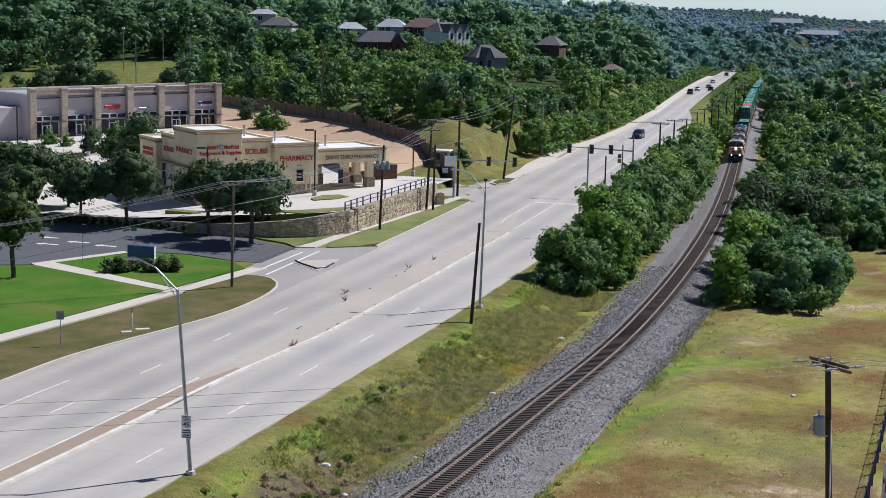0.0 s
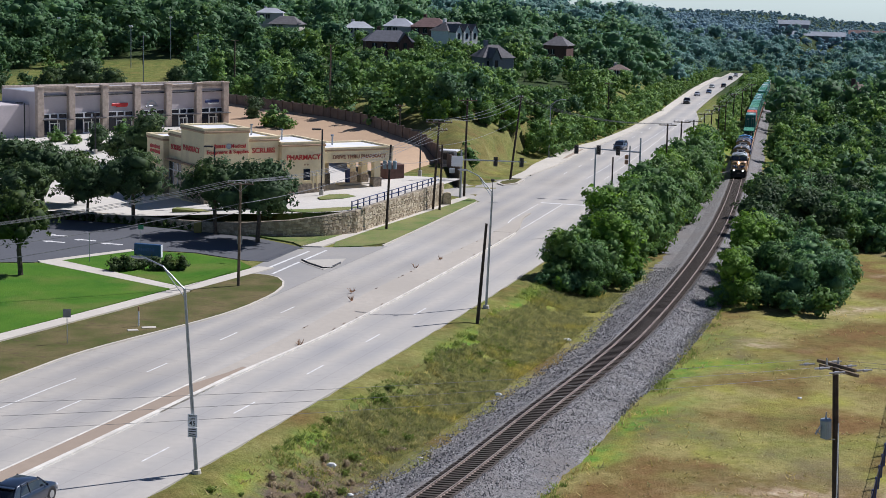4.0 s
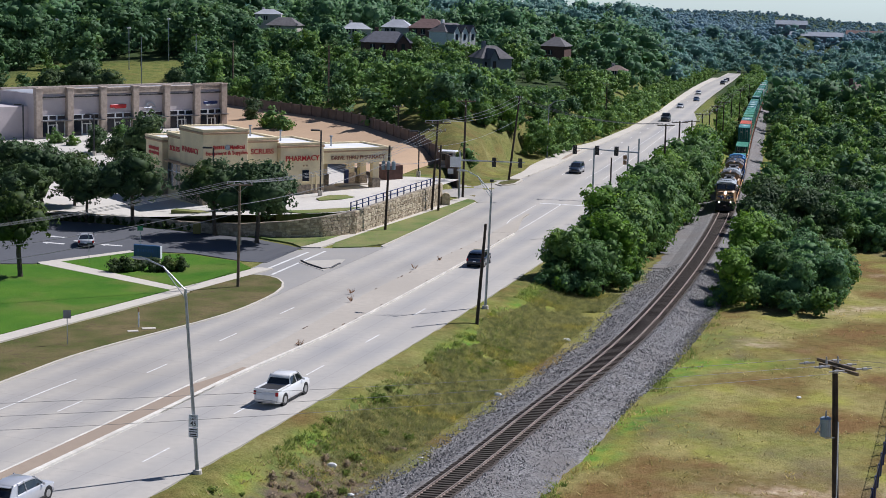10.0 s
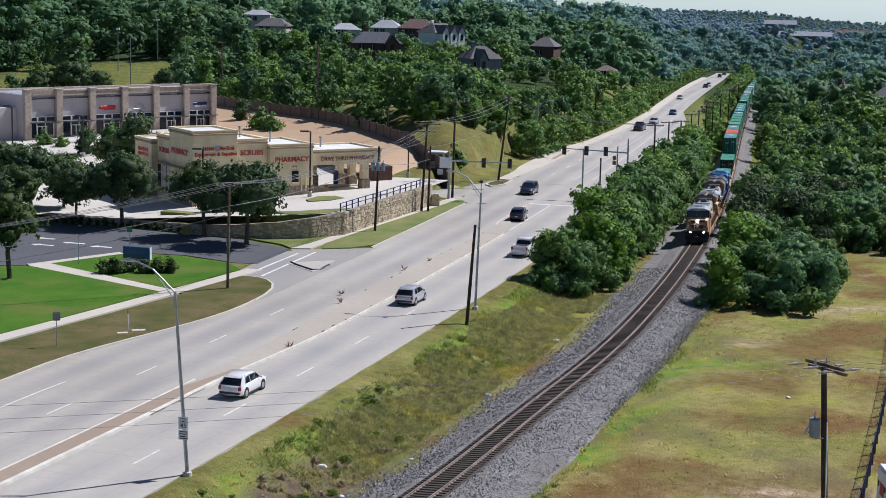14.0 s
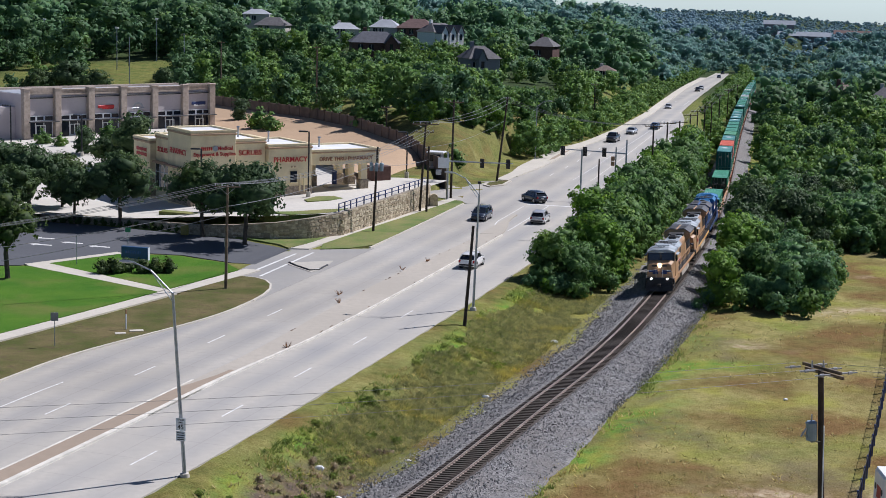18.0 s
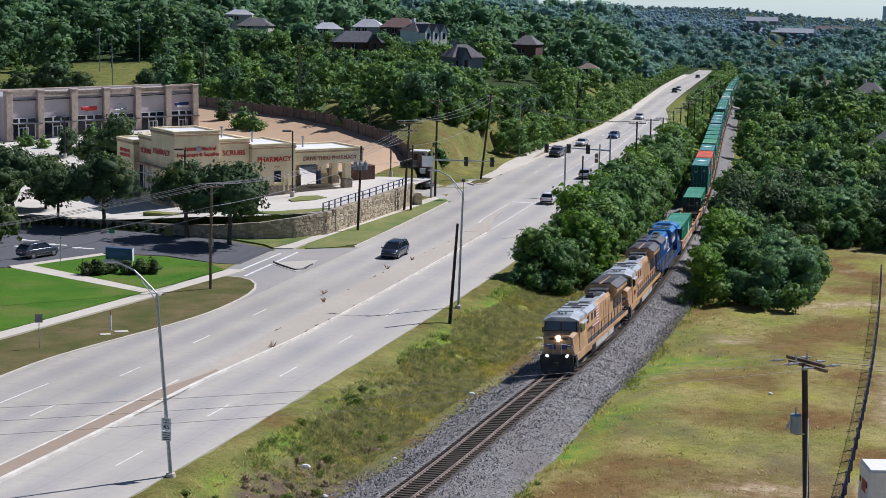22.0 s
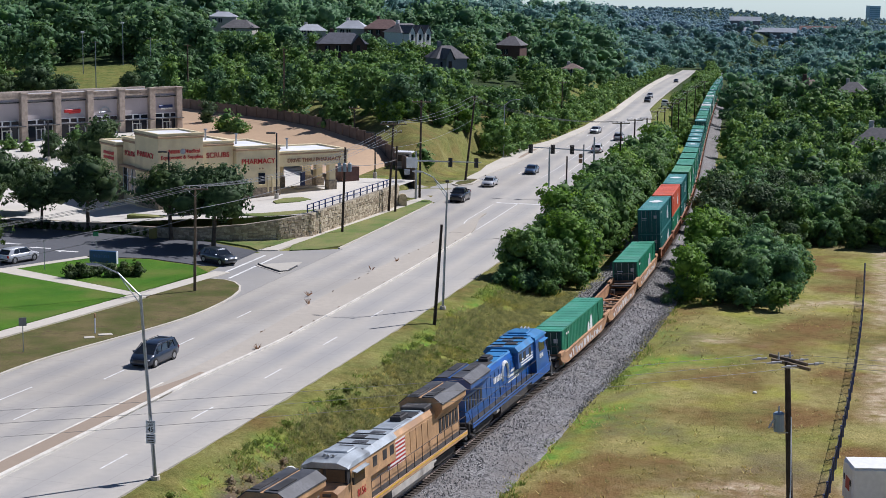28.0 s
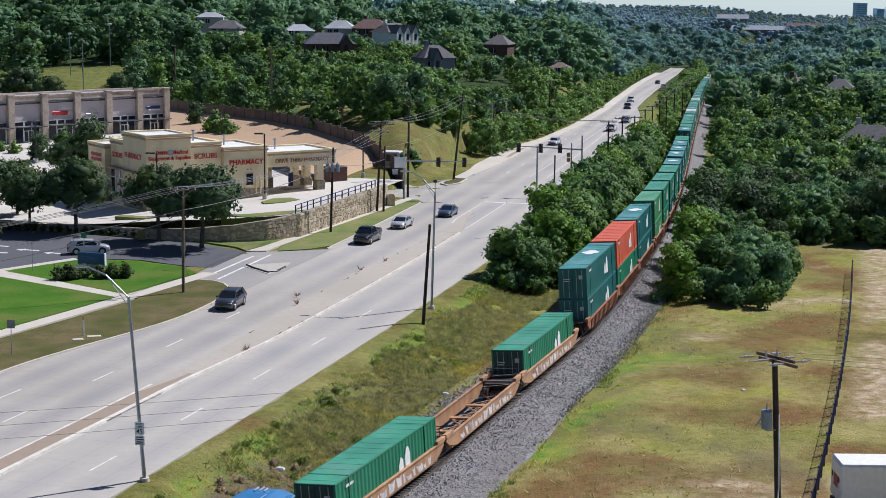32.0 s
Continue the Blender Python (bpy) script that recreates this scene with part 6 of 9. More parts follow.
def make_back_wall():
    """Precast panel wall along the foot of the hill."""
    pts = [(-49, 344), (-35.8, 325), (-24.5, 310.2), (-15, 291.8), (-8.4, 275), (-4.4, 266), (-1.2, 254), (1.2, 246)]
    zs = [3.7, 3.9, 4.0, 4.0, 3.6, 3.0, 1.8, 0.9]
    o = thing("panel_wall", "long brown precast panel wall at the foot of the hill", "wall", kind="structure")
    acc = 0.0
    for k in range(len(pts) - 1):
        (xa, ya), (xb, yb) = pts[k], pts[k + 1]
        L = math.hypot(xb - xa, yb - ya)
        n = max(1, round(L / 3.6))
        a = math.atan2(yb - ya, xb - xa)
        for j in range(n):
            f = (j + 0.5) / n
            x, y, z = xa + (xb - xa) * f, ya + (yb - ya) * f, zs[k] + (zs[k + 1] - zs[k]) * f
            part("panel", Geo().box(x, y, z + 0.9, L / n - 0.1, 0.14, 4.2, 0.02, a), M_PRECAST, o)
            x, y, z = xa + (xb - xa) * j / n, ya + (yb - ya) * j / n, zs[k] + (zs[k + 1] - zs[k]) * j / n
            part("post", Geo().box(x, y, z + 1.0, 0.4, 0.4, 4.4, 0.04, a), M_PRECAST, o)
    # bare earth bank before it
    line = list(zip(pts[:6], zs[:6]))
    rings = [[(xa, ya - 0.4, z + 1.1) for (xa, ya), z in line], [(xa - 1.0, ya - 9.0, max(3.75, z + 0.2)) for (xa, ya), z in line], [(xa - 4.0, ya - 19.0, 3.65) for (xa, ya), z in line], [(xa - 7.0, ya - 31.0, 3.35) for (xa, ya), z in line]]
    for r in rings:
        # the bank runs out down to the grass
        x, y, z = r[-1]
        r += [(x + 2.2, y - 0.6, z - 1.0), (x + 5.0, y - 1.4, z - 4.0)]
    tagged(part("earth_bank", Geo().loft(rings, closed=False), M_DIRT, None, "", True), "bare orange-brown earth bank below the wall", "bank", kind="structure")


make_back_wall()


HOUSE_XY = []


def u_of(x, y):
    return float(to_vu(np.array(float(x)), np.array(float(y)))[1])


def make_house(x, y, z, w, d, h, roof_h, yaw, wall, roof, label, wings=(), hide=0.6):
    # woods in front are later kept under the camera's sight line to this height
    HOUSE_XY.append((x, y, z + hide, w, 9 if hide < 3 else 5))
    o = thing("house", label, "house", pose(x, y, z, 0, 0, yaw), "houses on the hill")
    part("wall", Geo().box(0, 0, h / 2 - 2.5, w, d, h + 5, 0.04), wall, o)
    e = 0.5
    part("roof", Geo().loft([[(-w / 2 - e, -d / 2 - e, h), (w / 2 + e, -d / 2 - e, h), (w / 2 + e, d / 2 + e, h), (-w / 2 - e, d / 2 + e, h)], [(-w / 2 + d * 0.35, -0.1, h + roof_h), (w / 2 - d * 0.35, -0.1, h + roof_h), (w / 2 - d * 0.35, 0.1, h + roof_h), (-w / 2 + d * 0.35, 0.1, h + roof_h)]]), roof, o)
    for k in wings:
        # a gabled wing: walls up into the gable, a roof of two slopes, a tall window
        ww = w * 0.24
        g = part("wing", Geo().box(w * k, -d / 2 - 1.0, h / 2 - 0.5, ww, 3.0, h + 1, 0.04).slab([(w * k - ww / 2, h - 0.05), (w * k + ww / 2, h - 0.05), (w * k, h + roof_h * 0.72)], -d / 2 - 2.5, -d / 2 + 0.5), wall, o)
        for sx in (-1, 1):
            part("roof_slope", Geo().slab([(w * k + sx * (ww / 2 + 0.4), h - 0.35), (w * k, h + roof_h * 0.72 + 0.05), (w * k, h + roof_h * 0.72 + 0.3), (w * k + sx * (ww / 2 + 0.4), h - 0.1)], -d / 2 - 2.8, 0.0), roof, g)
        part("window", Geo().box(w * k, -d / 2 - 2.53, h * 0.6, 0.9, 0.1, 1.7), M_GLASS, g)
    for k in (-0.32, -0.1):
        wdw = part("window", Geo().box(w * k, -d / 2 - 0.03, h * 0.55, 1.3, 0.1, 1.5), M_GLASS, o)
        part("frame", Geo().box(w * k, -d / 2 - 0.06, h * 0.55, 0.1, 0.1, 1.5).box(w * k, -d / 2 - 0.06, h * 0.55 - 0.75, 1.4, 0.12, 0.1), M_FRAME, wdw)
    part("chimney", Geo().box(-w * 0.2, 1.0, h + roof_h * 0.7, 1.0, 0.8, roof_h * 1.3, 0.04), wall, o)
    return o


M_SLATE = plain("blue_grey_shingle", (0.075, 0.08, 0.10), 0.85, var=0.2, scale=1.2)
M_SHINGLE_RED = plain("reddish_shingle", (0.14, 0.085, 0.078), 0.9, var=0.2, scale=1.2)
M_SLATEWALL = plain("grey_siding", (0.20, 0.21, 0.235), 0.85, var=0.1)
M_HALLROOF = plain("dull_metal_roof", (0.22, 0.25, 0.29), 0.6, 0.2, var=0.12, scale=0.3)
M_SIDING = plain("pale_siding", (0.52, 0.50, 0.46), 0.8, var=0.08)
for a in ((-62.6, 560, 16.9, 9, 8, 2.9, 1.6, 5, M_SIDING, M_METALROOF, "tall white house with a pale roof among trees", ()),
          (-55.0, 540, 14.6, 10, 8, 2.0, 2.6, -10, M_SIDING, M_SHINGLE, "low house with a grey-brown roof", ()),
          (-30.5, 520, 14.8, 8.5, 7, 1.8, 1.9, 8, M_SIDING, M_METALROOF, "house with a pale grey roof", ()),
          (-17.5, 522, 15.0, 9, 8, 2.4, 2.4, -6, M_SIDING, M_METALROOF, "white house with a pale roof", ()),
          (-18.2, 450, 12.2, 13, 9, 2.8, 2.9, 8, M_BRICK, M_SLATE, "brick house with a dark roof and white trim", (0.3,)),
          (-7.5, 515, 15.0, 11, 9, 2.6, 2.8, -10, M_BRICK, M_SHINGLE_RED, "brick house with a reddish roof", ()),
          (-1.0, 490, 13.8, 10.5, 7, 3.4, 2.6, 46, M_WHITE, M_SHINGLE, "pale gabled house with tall white gables", (-0.3, 0.02, 0.34)),
          (10.0, 432, 8.6, 8.5, 8, 3.6, 3.2, 22, M_SLATEWALL, M_SHINGLE, "grey house with a steep shingle roof", (-0.2,)),
          (32.8, 522, 8.4, 7.5, 8, 4.4, 2.8, -20, M_BRICK, M_SHINGLE, "dark brick house with a grey roof", ()),
          (50.5, 505, 5.2, 6, 7, 1.2, 1.6, -8, M_SIDING, M_SHINGLE_BROWN, "low tan-roofed house among the trees", (), 0.8),
          (125.0, 858, -10.0, 12, 10, 2.8, 3.4, 12, M_SLATEWALL, M_SHINGLE, "distant house with grey gables beyond the road", (), 7.0),
          (118.3, 482, 1.0, 5.2, 6, 2.0, 2.8, 30, M_BRICK, M_SHINGLE_BROWN, "brown-roofed house among eastern trees", (), 5.0),
          (128, 470, 0.6, 8, 8, 2.0, 2.8, -20, M_SIDING, M_SHINGLE, "grey-roofed house among eastern trees", (), 4.6),
          (96.5, 330, -3.6, 12, 10, 3.4, 3.7, -20, M_SIDING, M_SHINGLE, "wide grey-roofed house behind the trees", (), 4.6)):
    make_house(*a)
# a small clearing, the trees before it kept under the camera's sight line
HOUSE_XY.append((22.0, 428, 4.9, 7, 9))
for x, y, w, d, h, mat, label in ((246, 1120, 34, 14, 5.0, M_HALLROOF, "distant long hall with a grey metal roof"), (234, 1145, 20, 12, 7.0, M_HALLROOF, "distant grey flat-roofed hall"), (282, 1132, 24, 10, 4.0, M_SHINGLE_RED, "distant building with a reddish roof"), (300, 1110, 16, 10, 2.5, M_HALLROOF, "distant shed with a brown roof")):
    z = float(ground_z(x, y))
    o = thing("warehouse", label, "building", pose(x, y, z, 0, 0, -12), "distant halls")
    part("wall", Geo().box(0, 0, h / 2 - 6, w, d, h + 12, 0.1), M_SLATEWALL, o)
    part("roof", Geo().loft([[(-w / 2 - 1, -d / 2 - 1, h), (w / 2 + 1, -d / 2 - 1, h), (w / 2 + 1, d / 2 + 1, h), (-w / 2 - 1, d / 2 + 1, h)], [(-w / 2 - 1, -0.5, h + 2.8), (w / 2 + 1, -0.5, h + 2.8), (w / 2 + 1, 0.5, h + 2.8), (-w / 2 - 1, 0.5, h + 2.8)]]), mat, o)
# towers on the skyline, with distance haze put into their pale blue colours
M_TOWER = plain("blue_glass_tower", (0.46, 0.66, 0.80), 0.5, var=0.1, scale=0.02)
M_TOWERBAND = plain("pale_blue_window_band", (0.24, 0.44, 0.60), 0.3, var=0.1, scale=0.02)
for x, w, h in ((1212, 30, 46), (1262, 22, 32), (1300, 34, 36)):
    o = thing("office_tower", "office tower on the skyline, paled blue for haze", "tower", pose(x, 4300, -42, 0, 0, 8), "skyline towers")
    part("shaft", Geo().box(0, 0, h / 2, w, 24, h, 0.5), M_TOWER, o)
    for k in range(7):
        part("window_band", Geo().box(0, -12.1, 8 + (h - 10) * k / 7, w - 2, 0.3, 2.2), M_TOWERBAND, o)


# ---- vehicles ----
M_TYRE = plain("tyre_rubber", (0.018, 0.018, 0.018), 0.85, var=0.2)
M_RIM = plain("alloy_rim", (0.45, 0.46, 0.47), 0.3, 0.8, var=0.1)
M_CARGLASS = plain("tinted_car_glass", (0.012, 0.015, 0.019), 0.05, var=0.1, coat=0.6)
M_TAIL = plain("red_tail_light", (0.35, 0.012, 0.012), 0.25, var=0.05)
M_LAMPGLASS = plain("clear_lamp_glass", (0.65, 0.67, 0.7), 0.15, var=0.05)
M_PLASTIC = plain("black_plastic_trim", (0.022, 0.022, 0.024), 0.6, var=0.1)


def car_paint(name, col, metal=0.3):
    return plain(name, col, 0.28, metal, var=0.04, coat=0.8)


P_NAVY, P_WHITE, P_SILVER, P_GREY, P_BLACK, P_BLUE = car_paint("navy_car_paint", (0.022, 0.035, 0.06)), car_paint("white_car_paint", (0.78, 0.78, 0.77), 0.0), car_paint("silver_car_paint", (0.52, 0.53, 0.55), 0.25), car_paint("grey_car_paint", (0.055, 0.065, 0.08), 0.4), car_paint("black_car_paint", (0.018, 0.019, 0.022)), car_paint("blue_car_paint", (0.06, 0.11, 0.2), 0.4)
# length, width, height; beltline; along the car from the rear: roof from/to, screen feet; bonnet height
SORTS = {"suv": (4.7, 1.9, 1.68, 1.06, -1.62, 0.42, -2.22, 1.25, 1.04), "sedan": (4.8, 1.84, 1.45, 0.95, -0.95, 0.35, -1.85, 1.25, 0.9),
         "van": (5.15, 1.98, 1.76, 1.08, -2.05, 0.75, -2.45, 1.8, 1.02), "pickup": (5.9, 2.04, 1.95, 1.24, -0.5, 0.95, -0.75, 1.65, 1.2)}


def make_car(sort, paint, label, name=None):
    L, W, H, belt, r0, r1, f0, f1, bon = SORTS[sort]
    o = thing(name or {"suv": "suv", "sedan": "car", "van": "minivan", "pickup": "pickup_truck"}[sort], label, {"suv": "car", "sedan": "car", "van": "van", "pickup": "pickup"}[sort], group="vehicles")
    hl, hw = L / 2, W / 2
    # lower body: rounded sections from rear to front
    rings = []
    for y, zt, wf, zb in ((-hl, belt - 0.22, 0.86, 0.42), (-hl + 0.12, belt - 0.03, 0.94, 0.32), (-hl + 0.5, belt, 0.99, 0.24), (-0.6, belt + 0.0, 1.0, 0.22), (f1 - 0.25, belt + 0.0, 1.0, 0.22), (f1 + 0.1, bon + 0.02, 0.99, 0.22), (hl - 0.45, bon - 0.08, 0.96, 0.24), (hl - 0.12, bon - 0.2, 0.88, 0.28), (hl, bon - 0.36, 0.78, 0.36)):
        w = hw * wf
        rings.append([(-w * 0.9, y, zb), (w * 0.9, y, zb), (w * 0.99, y, zb + 0.15), (w, y, (zb + zt) / 2 + 0.05), (w * 0.97, y, zt - 0.1), (w * 0.88, y, zt), (-w * 0.88, y, zt), (-w * 0.97, y, zt - 0.1), (-w, y, (zb + zt) / 2 + 0.05), (-w * 0.99, y, zb + 0.15)])
    body = part("body", Geo().loft(rings), paint, o, "", True)
    # cabin: rounded sections of glass under a curved painted roof
    b, t = hw * 0.9, hw * 0.72
    zt = H - 0.03

    def section(y, zz, w1, zlo, w0):
        return [(-w0, y, zlo), (w0, y, zlo), (w1 + (w0 - w1) * 0.12, y, zz - (zz - zlo) * 0.2), (w1 * 0.9, y, zz), (-w1 * 0.9, y, zz), (-w1 - (w0 - w1) * 0.12, y, zz - (zz - zlo) * 0.2)]
    ym = (r0 + r1) / 2
    part("cabin", Geo().loft([section(f0, belt + 0.02, b * 0.96, belt - 0.08, b), section(r0, zt - 0.06, t * 0.97, belt - 0.06, b), section(ym, zt, t, belt - 0.06, b), section(r1, zt - 0.04, t, belt - 0.06, b), section(f1, belt + 0.01, b * 0.94, belt - 0.08, b)]), M_CARGLASS, o, "dark tinted glass cabin")
    part("roof", Geo().loft([[(-t - 0.05, y, z - 0.13), (t + 0.05, y, z - 0.13), (t * 0.97, y, z - 0.03), (t * 0.8, y, z + 0.02), (-t * 0.8, y, z + 0.02), (-t * 0.97, y, z - 0.03)] for y, z in ((r0 - 0.12, zt - 0.12), (r0 + 0.1, zt - 0.03), (ym, zt + 0.02), (r1 - 0.1, zt - 0.01), (r1 + 0.1, zt - 0.1))]), paint, o, "", True)
    if sort in ("suv", "van"):
        for s in (-1, 1):
            part("rear_quarter", Geo().loft([[(s * (b - 0.03), f0 + 0.02, belt - 0.06), (s * (b + 0.02), f0 + 0.02, belt - 0.06), (s * (b + 0.02), f0 + 0.62, belt - 0.06), (s * (b - 0.03), f0 + 0.62, belt - 0.06)], [(s * (t - 0.02), r0 - 0.1, zt - 0.12), (s * (t + 0.04), r0 - 0.1, zt - 0.12), (s * (t + 0.04), r0 + 0.32, zt - 0.1), (s * (t - 0.02), r0 + 0.32, zt - 0.1)]]), paint, o)
        part("spoiler", Geo().box(0, r0 - 0.16, zt - 0.1, W * 0.66, 0.3, 0.05, 0.02), paint, o)
    ys = {"suv": (0.0, 0.52, 0.8), "van": (0.0, 0.3, 0.62), "sedan": (0.0, 0.5), "pickup": (0.0, 0.5)}[sort]
    for s in (-1, 1):
        for f in (*ys, 1.0):
            ya, yb = f0 + (f1 - f0) * (1 - f), r0 + (r1 - r0) * (1 - f)
            part("pillar", Geo().cyl((s * (b - 0.0), ya, belt - 0.04), (s * (t + 0.0), yb, zt - 0.02), 0.045, 0.045, 6), paint, o)
        for wy in (-hl * 0.60, hl * 0.62):
            r = 0.42 if sort == "pickup" else 0.37 if sort != "sedan" else 0.34
            wh = part("wheel", Geo().cyl((s * (hw - 0.23), wy, r), (s * (hw + 0.005), wy, r), r, r, 18), M_TYRE, o)
            part("rim", Geo().cyl((s * (hw - 0.02), wy, r), (s * (hw + 0.015), wy, r), r * 0.66, r * 0.6, 12), M_RIM, wh)
            part("wheel_arch", Geo().cyl((s * (hw - 0.30), wy, r + 0.02), (s * (hw - 0.004), wy, r + 0.02), r * 1.16, r * 1.16, 18), M_PLASTIC, o)
        part("headlight", Geo().box(s * hw * 0.66, hl - 0.16, bon - 0.3, 0.42, 0.2, 0.15, 0.05), M_LAMPGLASS, o)
        part("tail_light", Geo().box(s * hw * 0.83, -hl + 0.06, belt - 0.22, 0.22, 0.16, 0.3, 0.04), M_TAIL, o)
        part("mirror", Geo().box(s * (hw + 0.06), f1 - 0.35, belt + 0.06, 0.2, 0.1, 0.15, 0.03), paint, o)
        part("sill", Geo().box(s * hw * 0.96, 0, 0.27, 0.08, L * 0.5, 0.12, 0.02), M_PLASTIC, o)
    part("grille", Geo().box(0, hl - 0.03, bon - 0.42, W * 0.5, 0.1, 0.22, 0.03), M_PLASTIC, o)
    part("bumper", Geo().box(0, -hl + 0.05, 0.5, W * 0.86, 0.16, 0.2, 0.05), M_PLASTIC if sort != "pickup" else M_RIM, o)
    part("plate_bar", Geo().box(0, -hl - 0.0, belt - 0.35, 0.34, 0.06, 0.13, 0.01), M_WHITE, o)
    if sort == "pickup":
        part("bed", Geo().box(0, -1.9, belt + 0.006, W * 0.76, 1.9, 0.012), M_PLASTIC, o, "dark open bed")
        for s in (-1, 1):
            part("bed_side", Geo().box(s * hw * 0.86, -1.85, belt + 0.03, 0.14, 2.1, 0.14, 0.03), paint, o)
        part("tailgate", Geo().box(0, -hl + 0.1, belt - 0.05, W * 0.84, 0.1, 0.34, 0.03), paint, o)
    if sort == "van":
        for s in (-1, 1):
            part("roof_rail", Geo().pipe([(s * t * 0.86, r0 + 0.15, H + 0.05), (s * t * 0.86, r1 - 0.3, H + 0.05)], 0.02), M_PLASTIC, o)
    return o


def drive(rows, w=0.0):
    """Poses from (seconds, v, u) rows: smooth along the way, heading with it."""
    T = np.array([r[0] for r in rows], float)
    V, U = np.array([r[1] for r in rows], float), np.array([r[2] for r in rows], float)
    at = sorted(set([0.0, 32.0] + [float(t) for t in np.arange(0, 32.01, 1.0)] + [float(t) for t in T if 0 < t < 32 and round(t * 2) == t * 2]))

    def ip(A, t):
        if t <= T[0]:
            return A[0] + (A[1] - A[0]) / (T[1] - T[0]) * (t - T[0])
        if t >= T[-1]:
            return A[-1] + (A[-1] - A[-2]) / (T[-1] - T[-2]) * (t - T[-1])
        i = int(np.searchsorted(T, t) - 1)
        i = min(max(i, 0), len(T) - 2)
        h = T[i + 1] - T[i]
        m = [(A[min(k + 1, len(T) - 1)] - A[max(k - 1, 0)]) / (T[min(k + 1, len(T) - 1)] - T[max(k - 1, 0)]) for k in (i, i + 1)]
        f = (t - T[i]) / h
        return (2 * f ** 3 - 3 * f ** 2 + 1) * A[i] + (f ** 3 - 2 * f ** 2 + f) * h * m[0] + (3 * f ** 2 - 2 * f ** 3) * A[i + 1] + (f ** 3 - f ** 2) * h * m[1]
    out, last = [], None
    for t in at:
        p = Vector(rp(ip(V, t), ip(U, t)))
        q = Vector(rp(ip(V, t + 0.25), ip(U, t + 0.25))) - Vector(rp(ip(V, t - 0.25), ip(U, t - 0.25)))
        yaw = math.atan2(-q.x, q.y) if q.length > 0.25 or last is None else last
        last = yaw
        out.append((t, Matrix.Translation((p.x, p.y, w + p.z)) @ Matrix.Rotation(yaw, 4, "Z")))
    return out


DRIVES = []


def road_user(sort, paint, label, rows, z=0.004, name=None):
    DRIVES.append((make_car(sort, paint, label, name), rows, z))


road_user("suv", P_NAVY, "dark navy sport utility car on the road", [(0, 20, -0.2), (4, 90, -0.2), (5.5, 114.4, -0.2), (7, 136.7, -0.3), (8, 151.2, -0.3), (9, 165, -0.2), (10, 177.1, 0.2), (11.5, 193, 1.2), (13, 206.3, 2.6), (14.5, 216.9, 3.5), (16.5, 228, 3.7), (17.5, 231.8, 4.3), (18.5, 234, 6.2), (19, 235, 7.8), (20, 236.9, 12), (21, 238.2, 16.5), (22, 240.5, 22), (24, 248, 36), (26, 256, 52), (32, 280, 95)])
road_user("pickup", P_WHITE, "white crew-cab pickup with an open bed", [(0, -50, -3.0), (8.5, 92.3, -3.0), (9, 100.3, -3.0), (10, 117.1, -3.2), (11, 134.4, -3.3), (12, 151.8, -3.6), (13, 169.5, -3.7), (14, 187.1, -3.7), (17, 239, -3.6), (20, 290, -3.4), (26, 400, -2.6), (32, 505, 1.0)])
road_user("suv", P_SILVER, "silver crossover car on the road", [(0, -72, 0), (10, 90.1, 0.2), (11, 105.9, 0), (12, 122.1, -0.1), (13, 138.7, -0.3), (14, 155.2, -0.4), (16.5, 191.9, -0.2), (18, 213, 0), (19, 226, 0), (23, 275, 0), (28, 333, 0), (32, 375, 0)])
road_user("suv", P_WHITE, "white crossover car on the road", [(0, -85, 0), (12.1, 90.8, 0), (13, 103.6, 0), (14, 118.2, -0.3), (14.5, 125.9, -0.2), (17, 163, -0.3), (19, 191.4, -0.3), (20, 205.5, 0), (24, 256, 0.4), (25, 269.3, 0.8), (28, 307.0, 1.3), (32, 352, 1.0)])
road_user("van", P_NAVY, "dark navy minivan coming down the road", [(0, 338, 4.6), (3, 317.7, 5.9), (6, 301.5, 7.0), (9, 278.3, 7.4), (11, 263.5, 7.5), (13, 249, 7.7), (14.5, 237.3, 7.8), (16.5, 222.5, 7.8), (18, 212.5, 7.8), (20, 196.6, 7.6), (22, 179.9, 7.6), (24, 162.6, 7.9), (25.5, 148.7, 8.0), (27.5, 130.7, 8.4), (29, 116.9, 8.7), (30, 107.6, 8.9), (32, 89, 9.0)])
road_user("sedan", P_SILVER, "silver saloon car in the shop lot", [(0, 118, 74), (6, 146, 51.5), (7.5, 155.4, 46.4), (8.5, 162.2, 44.2), (9, 164.8, 43.6), (9.5, 168.1, 43.8), (10, 170.6, 44.5), (11, 173.8, 47.4), (12, 175.8, 51), (14, 177, 58), (18, 177, 72), (32, 177, 120)], 0.065)
road_user("suv", P_GREY, "dark grey sport utility car leaving the lot", [(0, 120, 72), (17, 146, 53), (20.5, 159.4, 45.6), (21, 160.7, 45), (22, 164.8, 43.7), (23, 168.5, 42.1), (24, 171.4, 39.6), (25, 172.9, 36.6), (25.5, 173.3, 35.0), (27, 172.6, 28.4), (28, 170.2, 22.9), (29, 167.4, 18.9), (30, 162.6, 14.6), (31, 156.8, 12.0), (32, 149.2, 11.2)], 0.065)
road_user("suv", P_SILVER, "silver sport utility car in the shop lot", [(0, 118, 76), (24, 146, 53), (27, 161.5, 44.6), (28, 163.8, 43.5), (29, 165.8, 43.2), (30, 167.8, 42.6), (31, 171, 41.2), (32, 172.7, 38.3)], 0.065)
